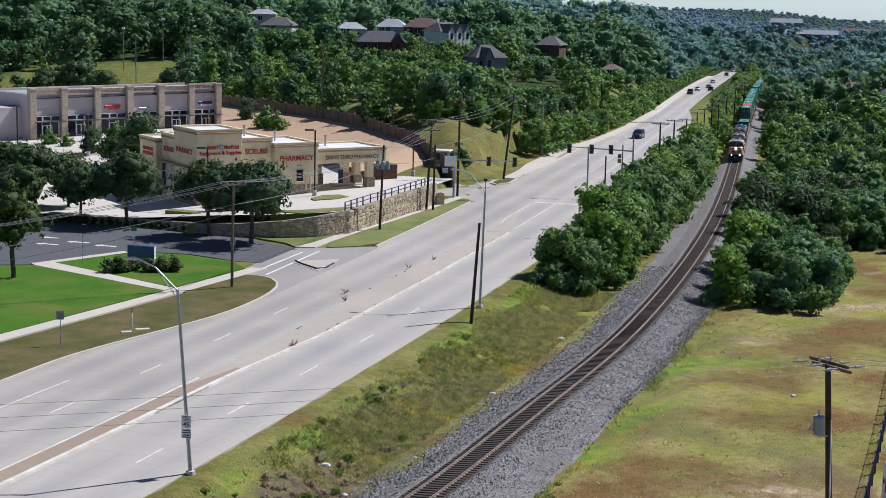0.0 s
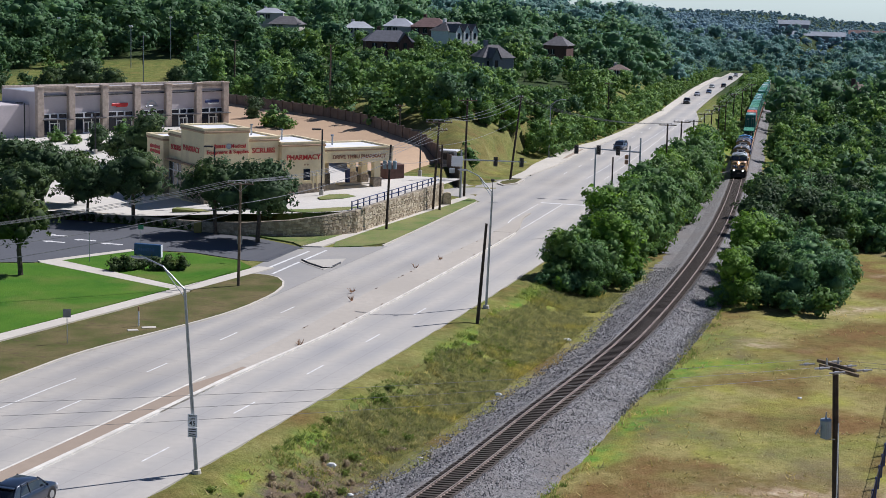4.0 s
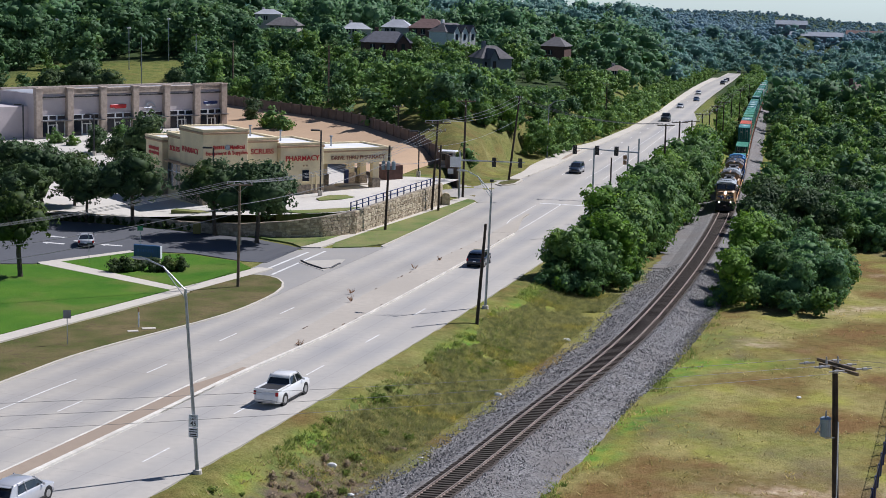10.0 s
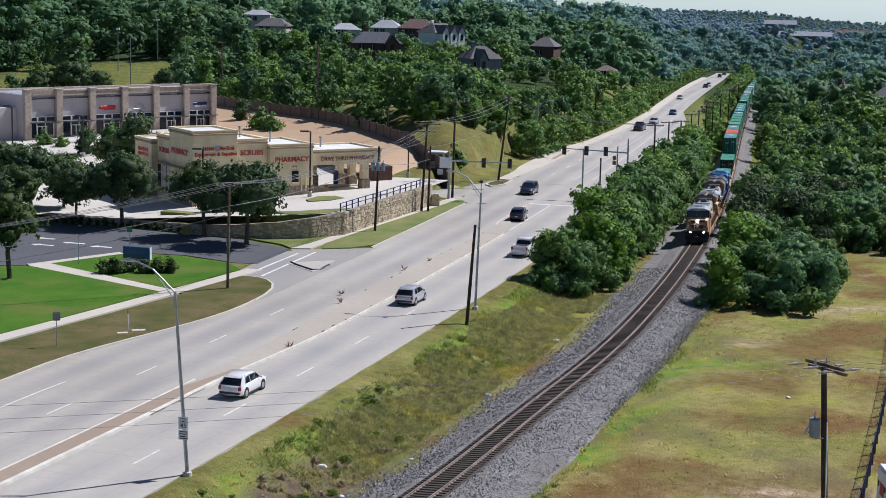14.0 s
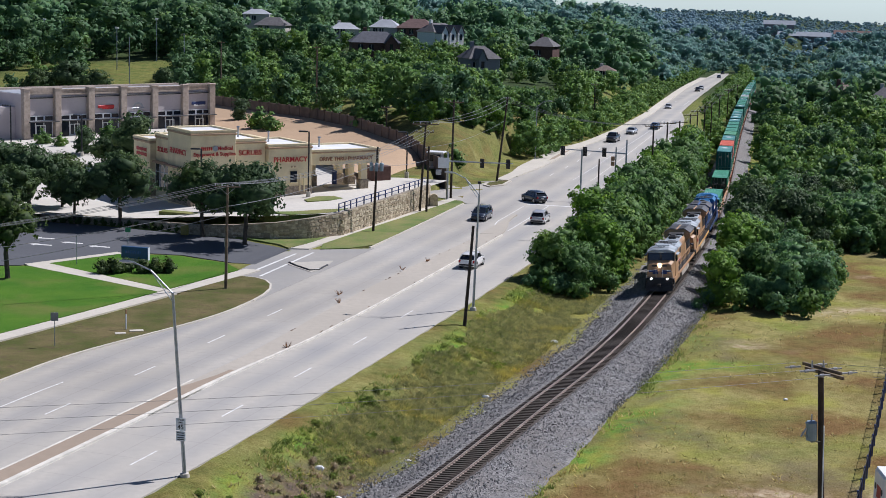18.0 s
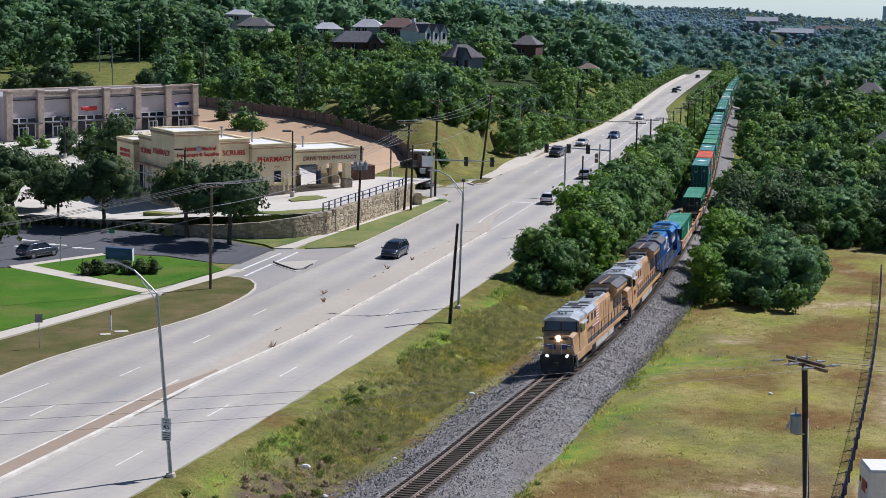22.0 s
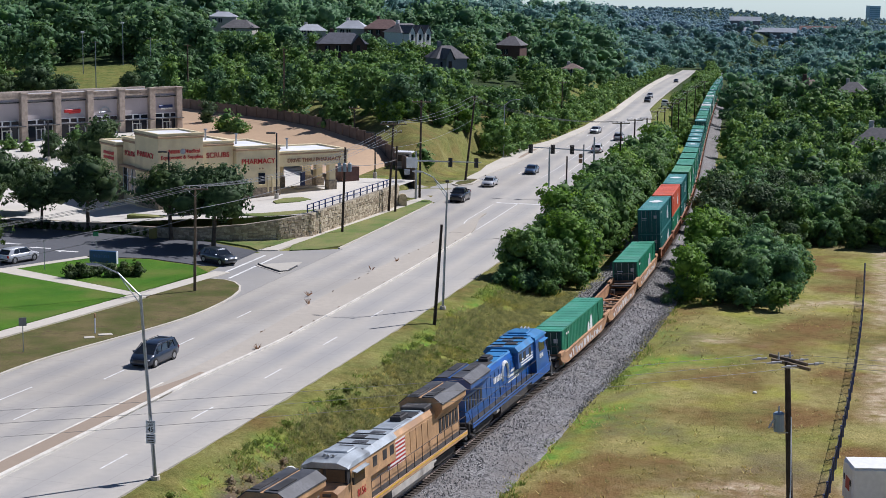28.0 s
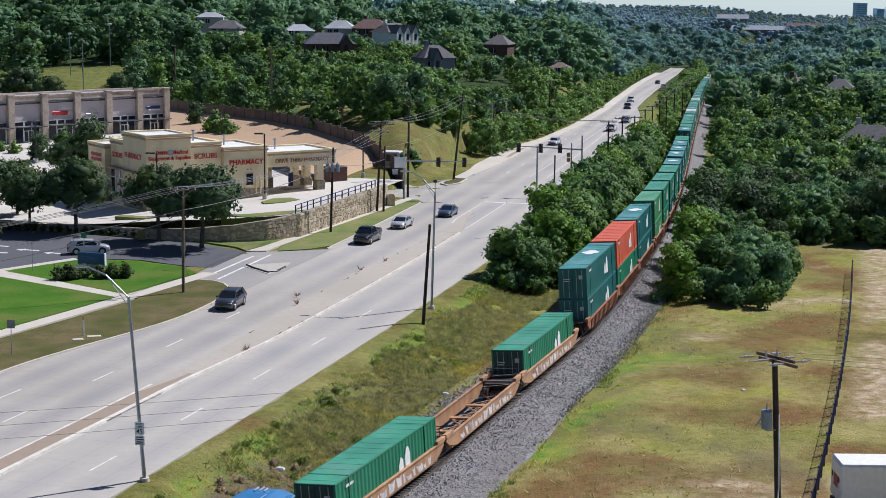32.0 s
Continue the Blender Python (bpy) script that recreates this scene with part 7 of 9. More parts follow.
road_user("pickup", P_BLACK, "black pickup coming down the road", [(0, 491, 7.4), (1, 481.4, 7.3), (7, 421, 5.6), (9, 399, 5.3), (12, 373.7, 5.2), (14, 361.5, 5.8), (17, 341.5, 7.2), (20, 313.6, 8.9), (22, 295.5, 10.1), (23, 286.5, 10.4), (25, 263.5, 10.8), (27.5, 235.5, 10.8), (29, 220.7, 10.8), (30, 211.1, 11), (31, 200.7, 11), (32, 190.6, 11)])
road_user("sedan", P_SILVER, "silver saloon car coming down the road", [(0, 511, 7.2), (1, 503.5, 7.0), (7, 472, 7.2), (9, 449.4, 6.6), (12, 406.1, 5.1), (14, 381.5, 4.7), (17, 360.3, 5.8), (20, 337.4, 7.4), (23, 306.2, 9.2), (25, 283.2, 10.0), (28, 249, 10.4), (29, 237.5, 10.3), (30, 225.3, 10.2), (31, 213.7, 10.1), (32, 203.1, 10.3)])
road_user("sedan", P_BLUE, "blue saloon car coming down the road", [(0, 525, 5.2), (1, 519, 5.2), (7, 488, 5.0), (9, 477, 4.9), (12, 441.9, 3.9), (14, 411.5, 3.0), (17, 377, 2.6), (20, 353.6, 3.6), (23, 326.9, 5.2), (25, 306.5, 6.9), (28, 268, 7.2), (30, 240.5, 7), (31, 227.6, 7), (32, 215, 7.2)])
road_user("sedan", P_SILVER, "pale saloon car far up the road", [(0, 556, 7.2), (1, 550, 7.2), (12, 487, 7.1), (14, 473.5, 7.0), (18, 434.2, 6.0), (20, 407.5, 5.0), (22, 387.9, 4.6), (25, 365, 5.3), (28, 348.5, 6.6), (30, 333.9, 7.6), (32, 317.5, 8.6)])
road_user("suv", P_NAVY, "dark sport utility car driving away", [(0, 512, 3.2), (1, 518, 3.4), (6, 552, 4.6), (16, 620, 9.0), (32, 720, 12)])
road_user("suv", P_BLACK, "dark sport utility car far up the road", [(0, 607, 8), (12, 549, 5.4), (14, 536, 5.4), (18, 516, 5.5), (22, 494, 5.2), (28, 449.5, 4.3), (32, 417, 3.4)])
road_user("suv", P_SILVER, "silver car far up the road", [(0, 640, 9), (14, 546, 5.4), (18, 526, 5.4), (22, 504, 5.0), (28, 469, 5.4), (32, 444, 5.0)])
road_user("sedan", P_BLACK, "dark car far up the road", [(0, 700, 11), (22, 582, 7.0), (28, 552, 5.6), (32, 531, 5.4)])
# cars that stand in the lot
for x, y, yaw, sort, paint, label in ((-27.5, 201.0, 75, "suv", P_SILVER, "parked silver car behind the oaks"), (-23.5, 200.2, 78, "sedan", P_WHITE, "parked white car behind the oaks")):
    c = make_car(sort, paint, label)
    v, u = to_vu(np.array(x), np.array(y))
    c.matrix_basis = pose(x, y, float(lot_z(v, u)) + 0.01, 0, 0, yaw)


# ---- poles, wires, lamps, signals, signs ----
M_INSUL = plain("grey_porcelain", (0.42, 0.42, 0.43), 0.3, var=0.05)
M_CAN = plain("grey_blue_transformer", (0.24, 0.31, 0.36), 0.45, 0.1, var=0.08)
M_SIGN_WHITE = plain("white_sign_face", (0.72, 0.75, 0.78), 0.5, var=0.05)
M_SIGN_BACK = plain("bare_aluminium", (0.22, 0.23, 0.24), 0.5, 0.5, var=0.1)
M_BLUESIGN = plain("blue_sign_face", (0.02, 0.085, 0.22), 0.4, var=0.06)
M_GREENSIGN = plain("green_sign_face", (0.03, 0.2, 0.12), 0.5, var=0.05)
M_YELLOWHEAD = plain("black_signal_housing", (0.02, 0.02, 0.02), 0.5, var=0.1)
M_REDLAMP, M_GREENLAMP = lamp_material("lit_red_signal", (0.9, 0.05, 0.03), 1.5), lamp_material("lit_green_signal", (0.2, 0.9, 0.6), 2.5)
M_LENS = plain("dark_signal_lens", (0.03, 0.03, 0.03), 0.2, var=0.05)
POLE_TOPS = {}


def utility_pole(key, x, y, h, lean=(0.0, 0.0), r=0.16, arms=(), mat=None, label="dark wooden utility pole beside the road", cans=0, z=None, yaw=0.0):
    """A wooden pole; arms: (height below the top, length)."""
    z0 = float(ground_z(x, y)) if z is None else z
    o = thing("utility_pole", label, "utility pole", Matrix.Translation((x, y, z0)), "utility poles")
    top = Vector((lean[0], lean[1], h))
    part("shaft", Geo().cyl((0, 0, -0.3), top, r, r * 0.72, 12), mat or M_WOOD, o)
    c, s = math.cos(yaw), math.sin(yaw)
    tips = []
    for dz, ln in arms:
        f = (h - dz) / h
        b = Vector((lean[0] * f, lean[1] * f, h - dz))
        a = part("crossarm", Geo().box(0, 0, 0, ln, 0.12, 0.14, 0.015).move(Matrix.Translation(b + Vector((0.0, -r, 0))) @ Matrix.Rotation(yaw, 4, "Z")), M_WOOD_PALE, o)
        for k in (-0.46, -0.2, 0.2, 0.46):
            p = b + Vector((c * ln * k, s * ln * k - r, 0.08))
            part("insulator", Geo().cyl(p, p + Vector((0, 0, 0.22)), 0.06, 0.04, 8), M_INSUL, a)
            tips.append(Vector((x, y, z0)) + p + Vector((0, 0, 0.22)))
        part("brace", Geo().pipe([b + Vector((c * ln * 0.3, s * ln * 0.3 - r, -0.05)), b + Vector((0, -r, -0.75)), b + Vector((-c * ln * 0.3, -s * ln * 0.3 - r, -0.05))], 0.02), M_GALV, o)
    for k in range(cans):
        a = (k - (cans - 1) / 2) * 0.62
        p = Vector((lean[0] * 0.75 + a, lean[1] * 0.75 - 0.32 + abs(a) * 0.3, h * 0.72))
        cn = part("transformer", Geo().cyl(p, p + Vector((0, 0, 0.95)), 0.24, 0.24, 14).cyl(p + Vector((0, 0, 0.95)), p + Vector((0, 0, 1.02)), 0.26, 0.2, 14), M_CAN, o, "grey transformer can")
        part("bushing", Geo().cyl(p + Vector((0, 0, 1.0)), p + Vector((0.05, 0, 1.3)), 0.05, 0.03, 8), M_INSUL, cn)
    POLE_TOPS[key] = tips if tips else [Vector((x, y, z0)) + top]
    POLE_TOPS[key + "_top"] = [Vector((x, y, z0)) + top * f for f in (0.98, 0.8, 0.72, 0.66)]
    return o


def wire(a, b, sag, r=0.022, n=14):
    g = Geo()
    pts = []
    for k in range(n + 1):
        f = k / n
        p = Vector(a).lerp(Vector(b), f)
        p.z -= 4 * sag * f * (1 - f)
        pts.append(p)
    g.pipe(pts, r, 5)
    return tagged(part("power_line", g, M_WIRE), "sagging overhead wire between poles", "power line", "power lines")


utility_pole("B", 2.7, 146.5, 9.2, (0.55, 0.1), 0.17, label="bare black wooden pole beside the road")
utility_pole("C", -20.8, 159.5, 10.4, (0.12, 0), 0.16, ((0.12, 2.6),), M_WOOD_PALE, "brown wooden utility pole with a crossarm")
utility_pole("E", -7.9, 200.6, 10.6, (0.35, 0), 0.17, (), None, "dark wooden pole with three transformers", 3)
utility_pole("P", -2.4, 219.9, 12.2, (0.55, 0), 0.18, ((0.25, 3.6), (1.3, 2.4)), None, "tall wooden pole with two crossarms")
utility_pole("Q", -1.5, 219.7, 9.0, (0.15, 0), 0.17)
utility_pole("F", 1.9, 236.0, 14.2, (0.1, 0), 0.19, ((0.3, 2.8),), None, "tall wooden pole with a crossarm")
utility_pole("G", 9.3, 258.6, 13.4, (1.35, 0), 0.19, ((0.3, 0.9),), None, "tall leaning wooden pole on the grass")
for k, (v, h) in enumerate(((262.9, 11.2), (283.2, 10.8), (305.1, 10), (329.5, 10.2), (348.3, 10.1), (369.9, 10.2), (395, 10.2), (425, 10.2), (460, 10.2), (500, 10.2))):
    x, y, _ = rp(v, -8.0)
    utility_pole("R%d" % k, x, y, h + 0.3, (0.05 * (k % 3 - 1), 0), 0.17, ((0.2, 2.8),), None, "dark wooden utility pole in the thicket")
# the transformer pole beside the field
utility_pole("D", 18.46, 76.3, 14.1, (0, 0), 0.19, (), M_WOOD, "dark wooden pole with angled crossarms and a transformer", 0, z=-1.55)


def dress_field_pole(o):
    """Doubled, slanting crossarms, long insulators, a can on a bracket."""
    for k, (dy, dz) in enumerate(((-0.25, 0.0), (0.25, 0.12))):
        part("crossarm", Geo().box(0, 0, 0, 2.7, 0.14, 0.16, 0.02).move(Matrix.Translation((0.1, dy, 14.0 + dz)) @ Matrix.Rotation(radians(-62), 4, "Z")), M_WOOD_PALE, o)
    for k, (x, y) in enumerate(((-0.5, 0.95), (0.0, 0.0), (0.5, -0.95))):
        for s in (-1, 1):
            p = Vector((x + 0.3 * s, y + 0.1 * s, 14.1))
            part("strain_insulator", Geo().cyl(p, p + Vector((s * 0.75, s * 0.1, 0.0)), 0.05, 0.035, 8).cyl(p + Vector((s * 0.3, 0, 0)), p + Vector((s * 0.5, s * 0.05, 0)), 0.075, 0.075, 8), M_INSUL, o)
    for x in (-0.35, 0.2):
        part("insulator", Geo().cyl((x, 0.3, 14.15), (x, 0.3, 14.5), 0.06, 0.03, 8), M_INSUL, o)
    cn = part("transformer", Geo().cyl((-0.48, -0.1, 10.7), (-0.48, -0.1, 11.55), 0.27, 0.27, 16).cyl((-0.48, -0.1, 11.55), (-0.48, -0.1, 11.62), 0.29, 0.22, 16), M_CAN, o, "blue-grey transformer can")
    part("bushing", Geo().cyl((-0.48, -0.1, 11.6), (-0.45, -0.1, 11.95), 0.05, 0.03, 8), M_INSUL, cn)
    part("bracket", Geo().pipe([(0, -0.1, 10.6), (-0.5, -0.15, 10.6), (-0.95, -0.2, 11.1)], 0.035), M_GALV, o)
    part("cutout", Geo().cyl((-1.0, -0.2, 10.9), (-0.75, -0.2, 11.3), 0.05, 0.05, 8), M_INSUL, o)
    part("guy_guard", Geo().pipe([(0.1, -0.2, 11.4), (-0.15, -0.9, 8.0), (-0.6, -1.8, 5.0)], 0.03), M_FRAME, o, "pale guy wire guard")


for ob in bpy.data.objects:
    if ob.get("label") == "dark wooden pole with angled crossarms and a transformer":
        dress_field_pole(ob)
        ob.matrix_basis = pose(19.36, 76.3, -1.55, 0, -3.65, 0)
        break
# lines along the street
left = [Vector((-58.0, 138.0, 6.3 + 0.12 * k)) for k in range(4)]
for k in range(4):
    wire(POLE_TOPS["C"][k], left[k] + Vector((0.5 * k, -0.6 * k, 0)), 0.8)
    wire(POLE_TOPS["C"][k], POLE_TOPS["P"][k + 4], 1.6)
for k in range(3):
    wire(POLE_TOPS["P"][k], POLE_TOPS["G"][min(k, 3)] - Vector((0, 0, 0.5 * k)), 1.0)
    wire(POLE_TOPS["G"][k] - Vector((0, 0, 0.4 * k)), POLE_TOPS["R0"][k], 1.2)
    for a in range(9):
        wire(POLE_TOPS["R%d" % a][k], POLE_TOPS["R%d" % (a + 1)][k], 0.5, 0.018)
wire(POLE_TOPS["C_top"][1], (-58, 138, 4.6), 0.9, 0.03)
wire(POLE_TOPS["C_top"][1], POLE_TOPS["E_top"][1], 0.6, 0.03)
wire(POLE_TOPS["E_top"][1], POLE_TOPS["Q_top"][1], 0.4, 0.03)
wire(POLE_TOPS["C_top"][2], (-58, 138, 2.9), 0.9, 0.03)
wire(POLE_TOPS["E_top"][0], POLE_TOPS["P_top"][1], 0.5)
wire(POLE_TOPS["P_top"][2], POLE_TOPS["G_top"][2], 0.8)
# near lines that cross the railway from the field pole
dp = Vector((18.46, 76.3, 12.55))
for k, (dx, dz) in enumerate(((-1.0, 0.1), (-0.2, 0.0), (0.6, -0.1))):
    wire(dp + Vector((dx, 0.9 - 0.9 * k, dz)), (-46.0 + dx, 67.0 - 2.4 * k, 10.5 + dz), 0.55, 0.009)
    wire(dp + Vector((dx + 1.6, 0.9 - 0.9 * k, dz)), (70.0, 79.0 - 2.0 * k, 11.6), 0.7, 0.009)


def street_lamp(x, y, h, arm, lean, label, signs=False, device=False):
    o = thing("street_lamp", label, "street lamp", Matrix.Translation((x, y, 0.02)), "street lamps")
    top = Vector((lean, 0, h))
    part("pole", Geo().cyl((0, 0, 0), top, 0.125, 0.085, 14), M_GALV, o)
    part("base_plate", Geo().cyl((0, 0, -0.15), (0, 0, 0.16), 0.32, 0.28, 14), M_WALK, o)
    ax, ay, az = arm
    end = top + Vector((ax, ay, az))
    a1 = top + Vector((ax * 0.55, ay * 0.55, az * 0.75))
    part("arm", Geo().pipe([top + Vector((0, 0, -0.05)), a1, end], 0.05, 8), M_GALV, o)
    part("arm_brace", Geo().pipe([top + Vector((0, 0, -0.55)), top + Vector((ax * 0.4, ay * 0.4, az * 0.42)), a1], 0.035, 6), M_GALV, o)
    d = Vector((ax, ay, 0)).normalized()
    s = Vector((-d.y, d.x, 0))
    rings = []
    for f, w, hh in ((0.0, 0.07, 0.06), (0.25, 0.15, 0.1), (0.7, 0.17, 0.1), (0.95, 0.1, 0.05)):
        c = end + d * f
        rings.append([c - s * w, c - Vector((0, 0, hh)), c + s * w, c + Vector((0, 0, hh))])
    part("luminaire", Geo().loft(rings), M_GALV, o, "grey cobra-head lamp")
    if device:
        part("detector", Geo().cyl((lean, 0, h), (lean, 0, h + 1.1), 0.03, 0.03, 6).box(lean, 0, h + 1.1, 0.35, 0.25, 0.25, 0.04), M_SOOT, o)
    return o


lamp = street_lamp(-15.2, 97.2, 11.45, (-2.55, 0.9, 1.65), -0.75, "galvanised street lamp with a speed sign on it", True)
sg = thing("speed_sign", "white speed limit sign with a smaller plate below", "road sign", pose(-15.36, 97.0, 2.95, 0, 0, -12))
part("plate", Geo().box(0, -0.16, 0.42, 0.62, 0.02, 0.78, 0.008), M_SIGN_WHITE, sg)
part("lower_plate", Geo().box(0, -0.16, -0.32, 0.62, 0.02, 0.62, 0.008), M_SIGN_WHITE, sg)
fm = Matrix(((1, 0, 0, 0), (0, 0, -1, -0.175), (0, 1, 0, 0), (0, 0, 0, 1)))
for txt, z, s in (("SPEED", 0.70, 0.15), ("LIMIT", 0.53, 0.15), ("45", 0.24, 0.40)):
    p = part("lettering", text_mesh(txt, s, M_BLACK, 0.003), None, sg)
    p.matrix_basis = Matrix.Translation((0, 0, z)) @ fm
for z, w in ((-0.12, 0.46), (-0.26, 0.5), (-0.42, 0.4), (-0.54, 0.46)):
    part("text_bar", Geo().box(0, -0.175, z, w, 0.01, 0.06), M_BLACK, sg)
street_lamp(3.6, 152.8, 11.0, (-2.4, 0.8, 1.9), 0.25, "galvanised street lamp with a detector on top", False, True)
for v, u, h in ((292, 16.5, 9.5),):
    x, y, _ = rp(v, u)
    street_lamp(x, y, h, (1.8, -0.6, 1.0), 0.0, "galvanised street lamp by the far kerb")


def lot_lamp(x, y, h, z, twin=False):
    o = thing("lot_lamp", "dark steel lamp post with a box head in the lot", "lamp post", Matrix.Translation((x, y, z)), "lot lamps")
    part("base", Geo().cyl((0, 0, -0.3), (0, 0, 0.7), 0.32, 0.3, 12), M_WALK, o)
    part("post", Geo().box(0, 0, h / 2, 0.2, 0.2, h, 0.03), M_BLACK, o)
    part("head", Geo().box(-0.75, 0, h, 1.2, 0.45, 0.2, 0.05), M_BLACK, o)


for v, u, h in ((205.6, 29.6, 8.6), (206, 47, 8.6), (196, 40.5, 7.5), (232, 88, 9), (240, 80, 6.5), (232, 24, 6.5)):
    x, y, _ = rp(v, u)
    lot_lamp(x, y, h, float(lot_z(v, u)))
for x, y, z, h in ((-135, 563, 4, 9), (-92, 468, 3.8, 11), (-82.7, 437, 2, 11), (-65, 418, 4, 9.5), (-47, 352, 4, 12.5), (-23.7, 316, 4.2, 13.5), (-9.0, 278, 3.5, 6.5), (34.4, 365, 0.5, 9.5)):
    utility_pole("H%d" % int(y), x, y, h, (0, 0), 0.15, ((0.2, 1.8),) if h < 10 else (), None, "distant wooden utility pole on the hillside", z=z)


def signal_head(parent, p, yaw, lit=0, back=False):
    """A three-lamp traffic signal."""
    m = Matrix.Translation(p) @ Matrix.Rotation(yaw, 4, "Z")
    h = part("signal_head", Geo().box(0, 0, 0, 0.42, 0.26, 1.15, 0.04).box(0, 0.02, 0, 0.62, 0.03, 1.35, 0.01).move(m), M_YELLOWHEAD, parent)
    for k in range(3):
        mt = M_LENS
        if not back and k == lit:
            mt = M_GREENLAMP if lit == 2 else M_REDLAMP
        part("lens", Geo().cyl((0, -0.15, 0.36 - 0.36 * k), (0, -0.12, 0.36 - 0.36 * k), 0.13, 0.13, 12).move(m), mt, h)
        part("visor", Geo().cyl((0, -0.32, 0.36 - 0.36 * k), (0, -0.12, 0.36 - 0.36 * k), 0.16, 0.16, 12, False).move(m), M_YELLOWHEAD, h)


def make_signals():
    # west mast, heads seen from behind
    x, y, _ = rp(228.9, 17.0)
    o = thing("traffic_signal", "galvanised mast arm with two black signal heads", "traffic light", Matrix.Translation((x, y, 0.1)), "traffic signals")
    part("mast", Geo().cyl((0, 0, -0.3), (0, 0, 6.9), 0.17, 0.12, 14), M_GALV, o)
    part("arm", Geo().cyl((0, 0, 5.55), (9.3, -0.6, 5.5), 0.12, 0.06, 10), M_GALV, o)
    for d in (4.9, 8.6):
        signal_head(o, (d, -0.06 * d, 5.4), radians(160), 0, True)
    part("street_plate", Geo().box(-0.6, -0.2, 5.3, 1.6, 0.05, 1.5, 0.03), M_SIGN_WHITE, o, "white street sign panel")
    part("cabinet", Geo().box(-1.3, 0.2, 3.9, 0.8, 0.4, 0.7, 0.04), M_GALV, o)
    # east masts behind the thicket
    x, y, _ = rp(239.6, -7.0)
    o = thing("traffic_signal", "mast arm with signal heads above the thicket", "traffic light", Matrix.Translation((x, y, -0.1)), "traffic signals")
    part("mast", Geo().cyl((0, 0, -0.3), (0, 0, 9.1), 0.17, 0.11, 14), M_GALV, o)
    part("arm", Geo().cyl((0, 0, 7.05), (-9.6, 1.4, 7.4), 0.12, 0.06, 10), M_GALV, o)
    for d, l in ((3.2, 0), (6.0, 2), (9.2, 0)):
        signal_head(o, (-d, 0.14 * d - 0.15, 7.15), radians(-12), l, True)
    for v, h, name in ((229.6, 8.9, "signal_post"), (203.2, 11.0, "signal_post"), (215.8, 8.6, "signal_post")):
        x, y, _ = rp(v, -7.0)
        p = thing(name, "grey steel post rising from the thicket" if v != 215.8 else "black wooden post rising from the thicket", "post", Matrix.Translation((x, y, -0.1)), "posts")
        part("shaft", Geo().cyl((0, 0, -0.3), (0, 0, h), 0.12, 0.1, 10), M_GALV if v != 215.8 else M_WOOD, p)
        if v == 229.6:
            part("walk_signal", Geo().box(-0.42, -0.1, 6.6, 0.5, 0.3, 0.6, 0.05).box(-0.42, -0.1, 7.3, 0.5, 0.3, 0.6, 0.05), M_WELL_TAN, p)


make_signals()


def roadside_sign(x, y, h, w, ph, face, label, z=0.1, yaw=0.0, post=None, back=False):
    o = thing("road_sign", label, "road sign", pose(x, y, z, 0, 0, yaw), "road signs")
    part("post", Geo().cyl((0, 0, -0.2), (0, 0, h), 0.035, 0.035, 8), post or M_GALV, o)
    part("plate", Geo().box(0, -0.05, h - ph / 2, w, 0.02, ph, 0.01), face, o)


def ground_spot(v, u):
    x, y, _ = rp(v, u)
    return x, y


roadside_sign(*ground_spot(125.5, 20.0), 2.85, 0.62, 0.7, M_SIGN_BACK, "road sign seen from its grey back", 0.12, 10)
roadside_sign(*ground_spot(166.4, 23.9), 2.9, 0.55, 0.9, M_SIGN_BACK, "stop sign seen from behind on a post", 0.12, 12)
roadside_sign(*ground_spot(168.0, 36.4), 3.0, 0.6, 0.5, M_GREENSIGN, "small blue-green sign on a post", 0.12)
roadside_sign(*ground_spot(160.0, 38.2), 3.2, 0.1, 0.3, M_SIGN_BACK, "thin sign post beside the drive", 0.12)
o = thing("marker_post", "white utility marker post with a dark top", "marker post", Matrix.Translation((*ground_spot(133.6, 18.0), 0.12)))
part("post", Geo().cyl((0, 0, -0.1), (0, 0, 1.35), 0.06, 0.06, 10), M_SIGN_WHITE, o)
part("cap", Geo().cyl((0, 0, 1.35), (0, 0, 1.75), 0.065, 0.065, 10), M_WELL_TAN, o)
for v, u, w in ((131.9, 17.6, 0.9), (133.4, 16.9, 1.2)):
    x, y = ground_spot(v, u)
    tagged(part("utility_cover", Geo().box(x, y, 0.15, w, 0.6, 0.08, 0.02, 0.3), M_WALK), "pale concrete utility cover in the verge", "utility cover", "utility covers")


def make_monument():
    x, y = ground_spot(162.4, 32.6)
    o = thing("monument_sign", "long dark blue monument sign among clipped bushes", "sign", pose(x, y, 0.1, 0, 0, -16))
    part("panel", Geo().box(0, 0, 1.35, 3.1, 0.4, 1.25, 0.03), M_BLUESIGN, o)
    part("plinth", Geo().box(0, 0, 0.35, 2.9, 0.36, 0.8, 0.03), M_STONE, o)
    part("end_cap", Geo().box(1.57, 0, 1.3, 0.06, 0.44, 1.35, 0.02), M_SIGN_WHITE, o)
    for k in range(7):
        part("letter_bar", Geo().box(-1.0 + 0.28 * k, -0.21, 1.4, 0.16, 0.03, 0.3), M_BLUE, o)


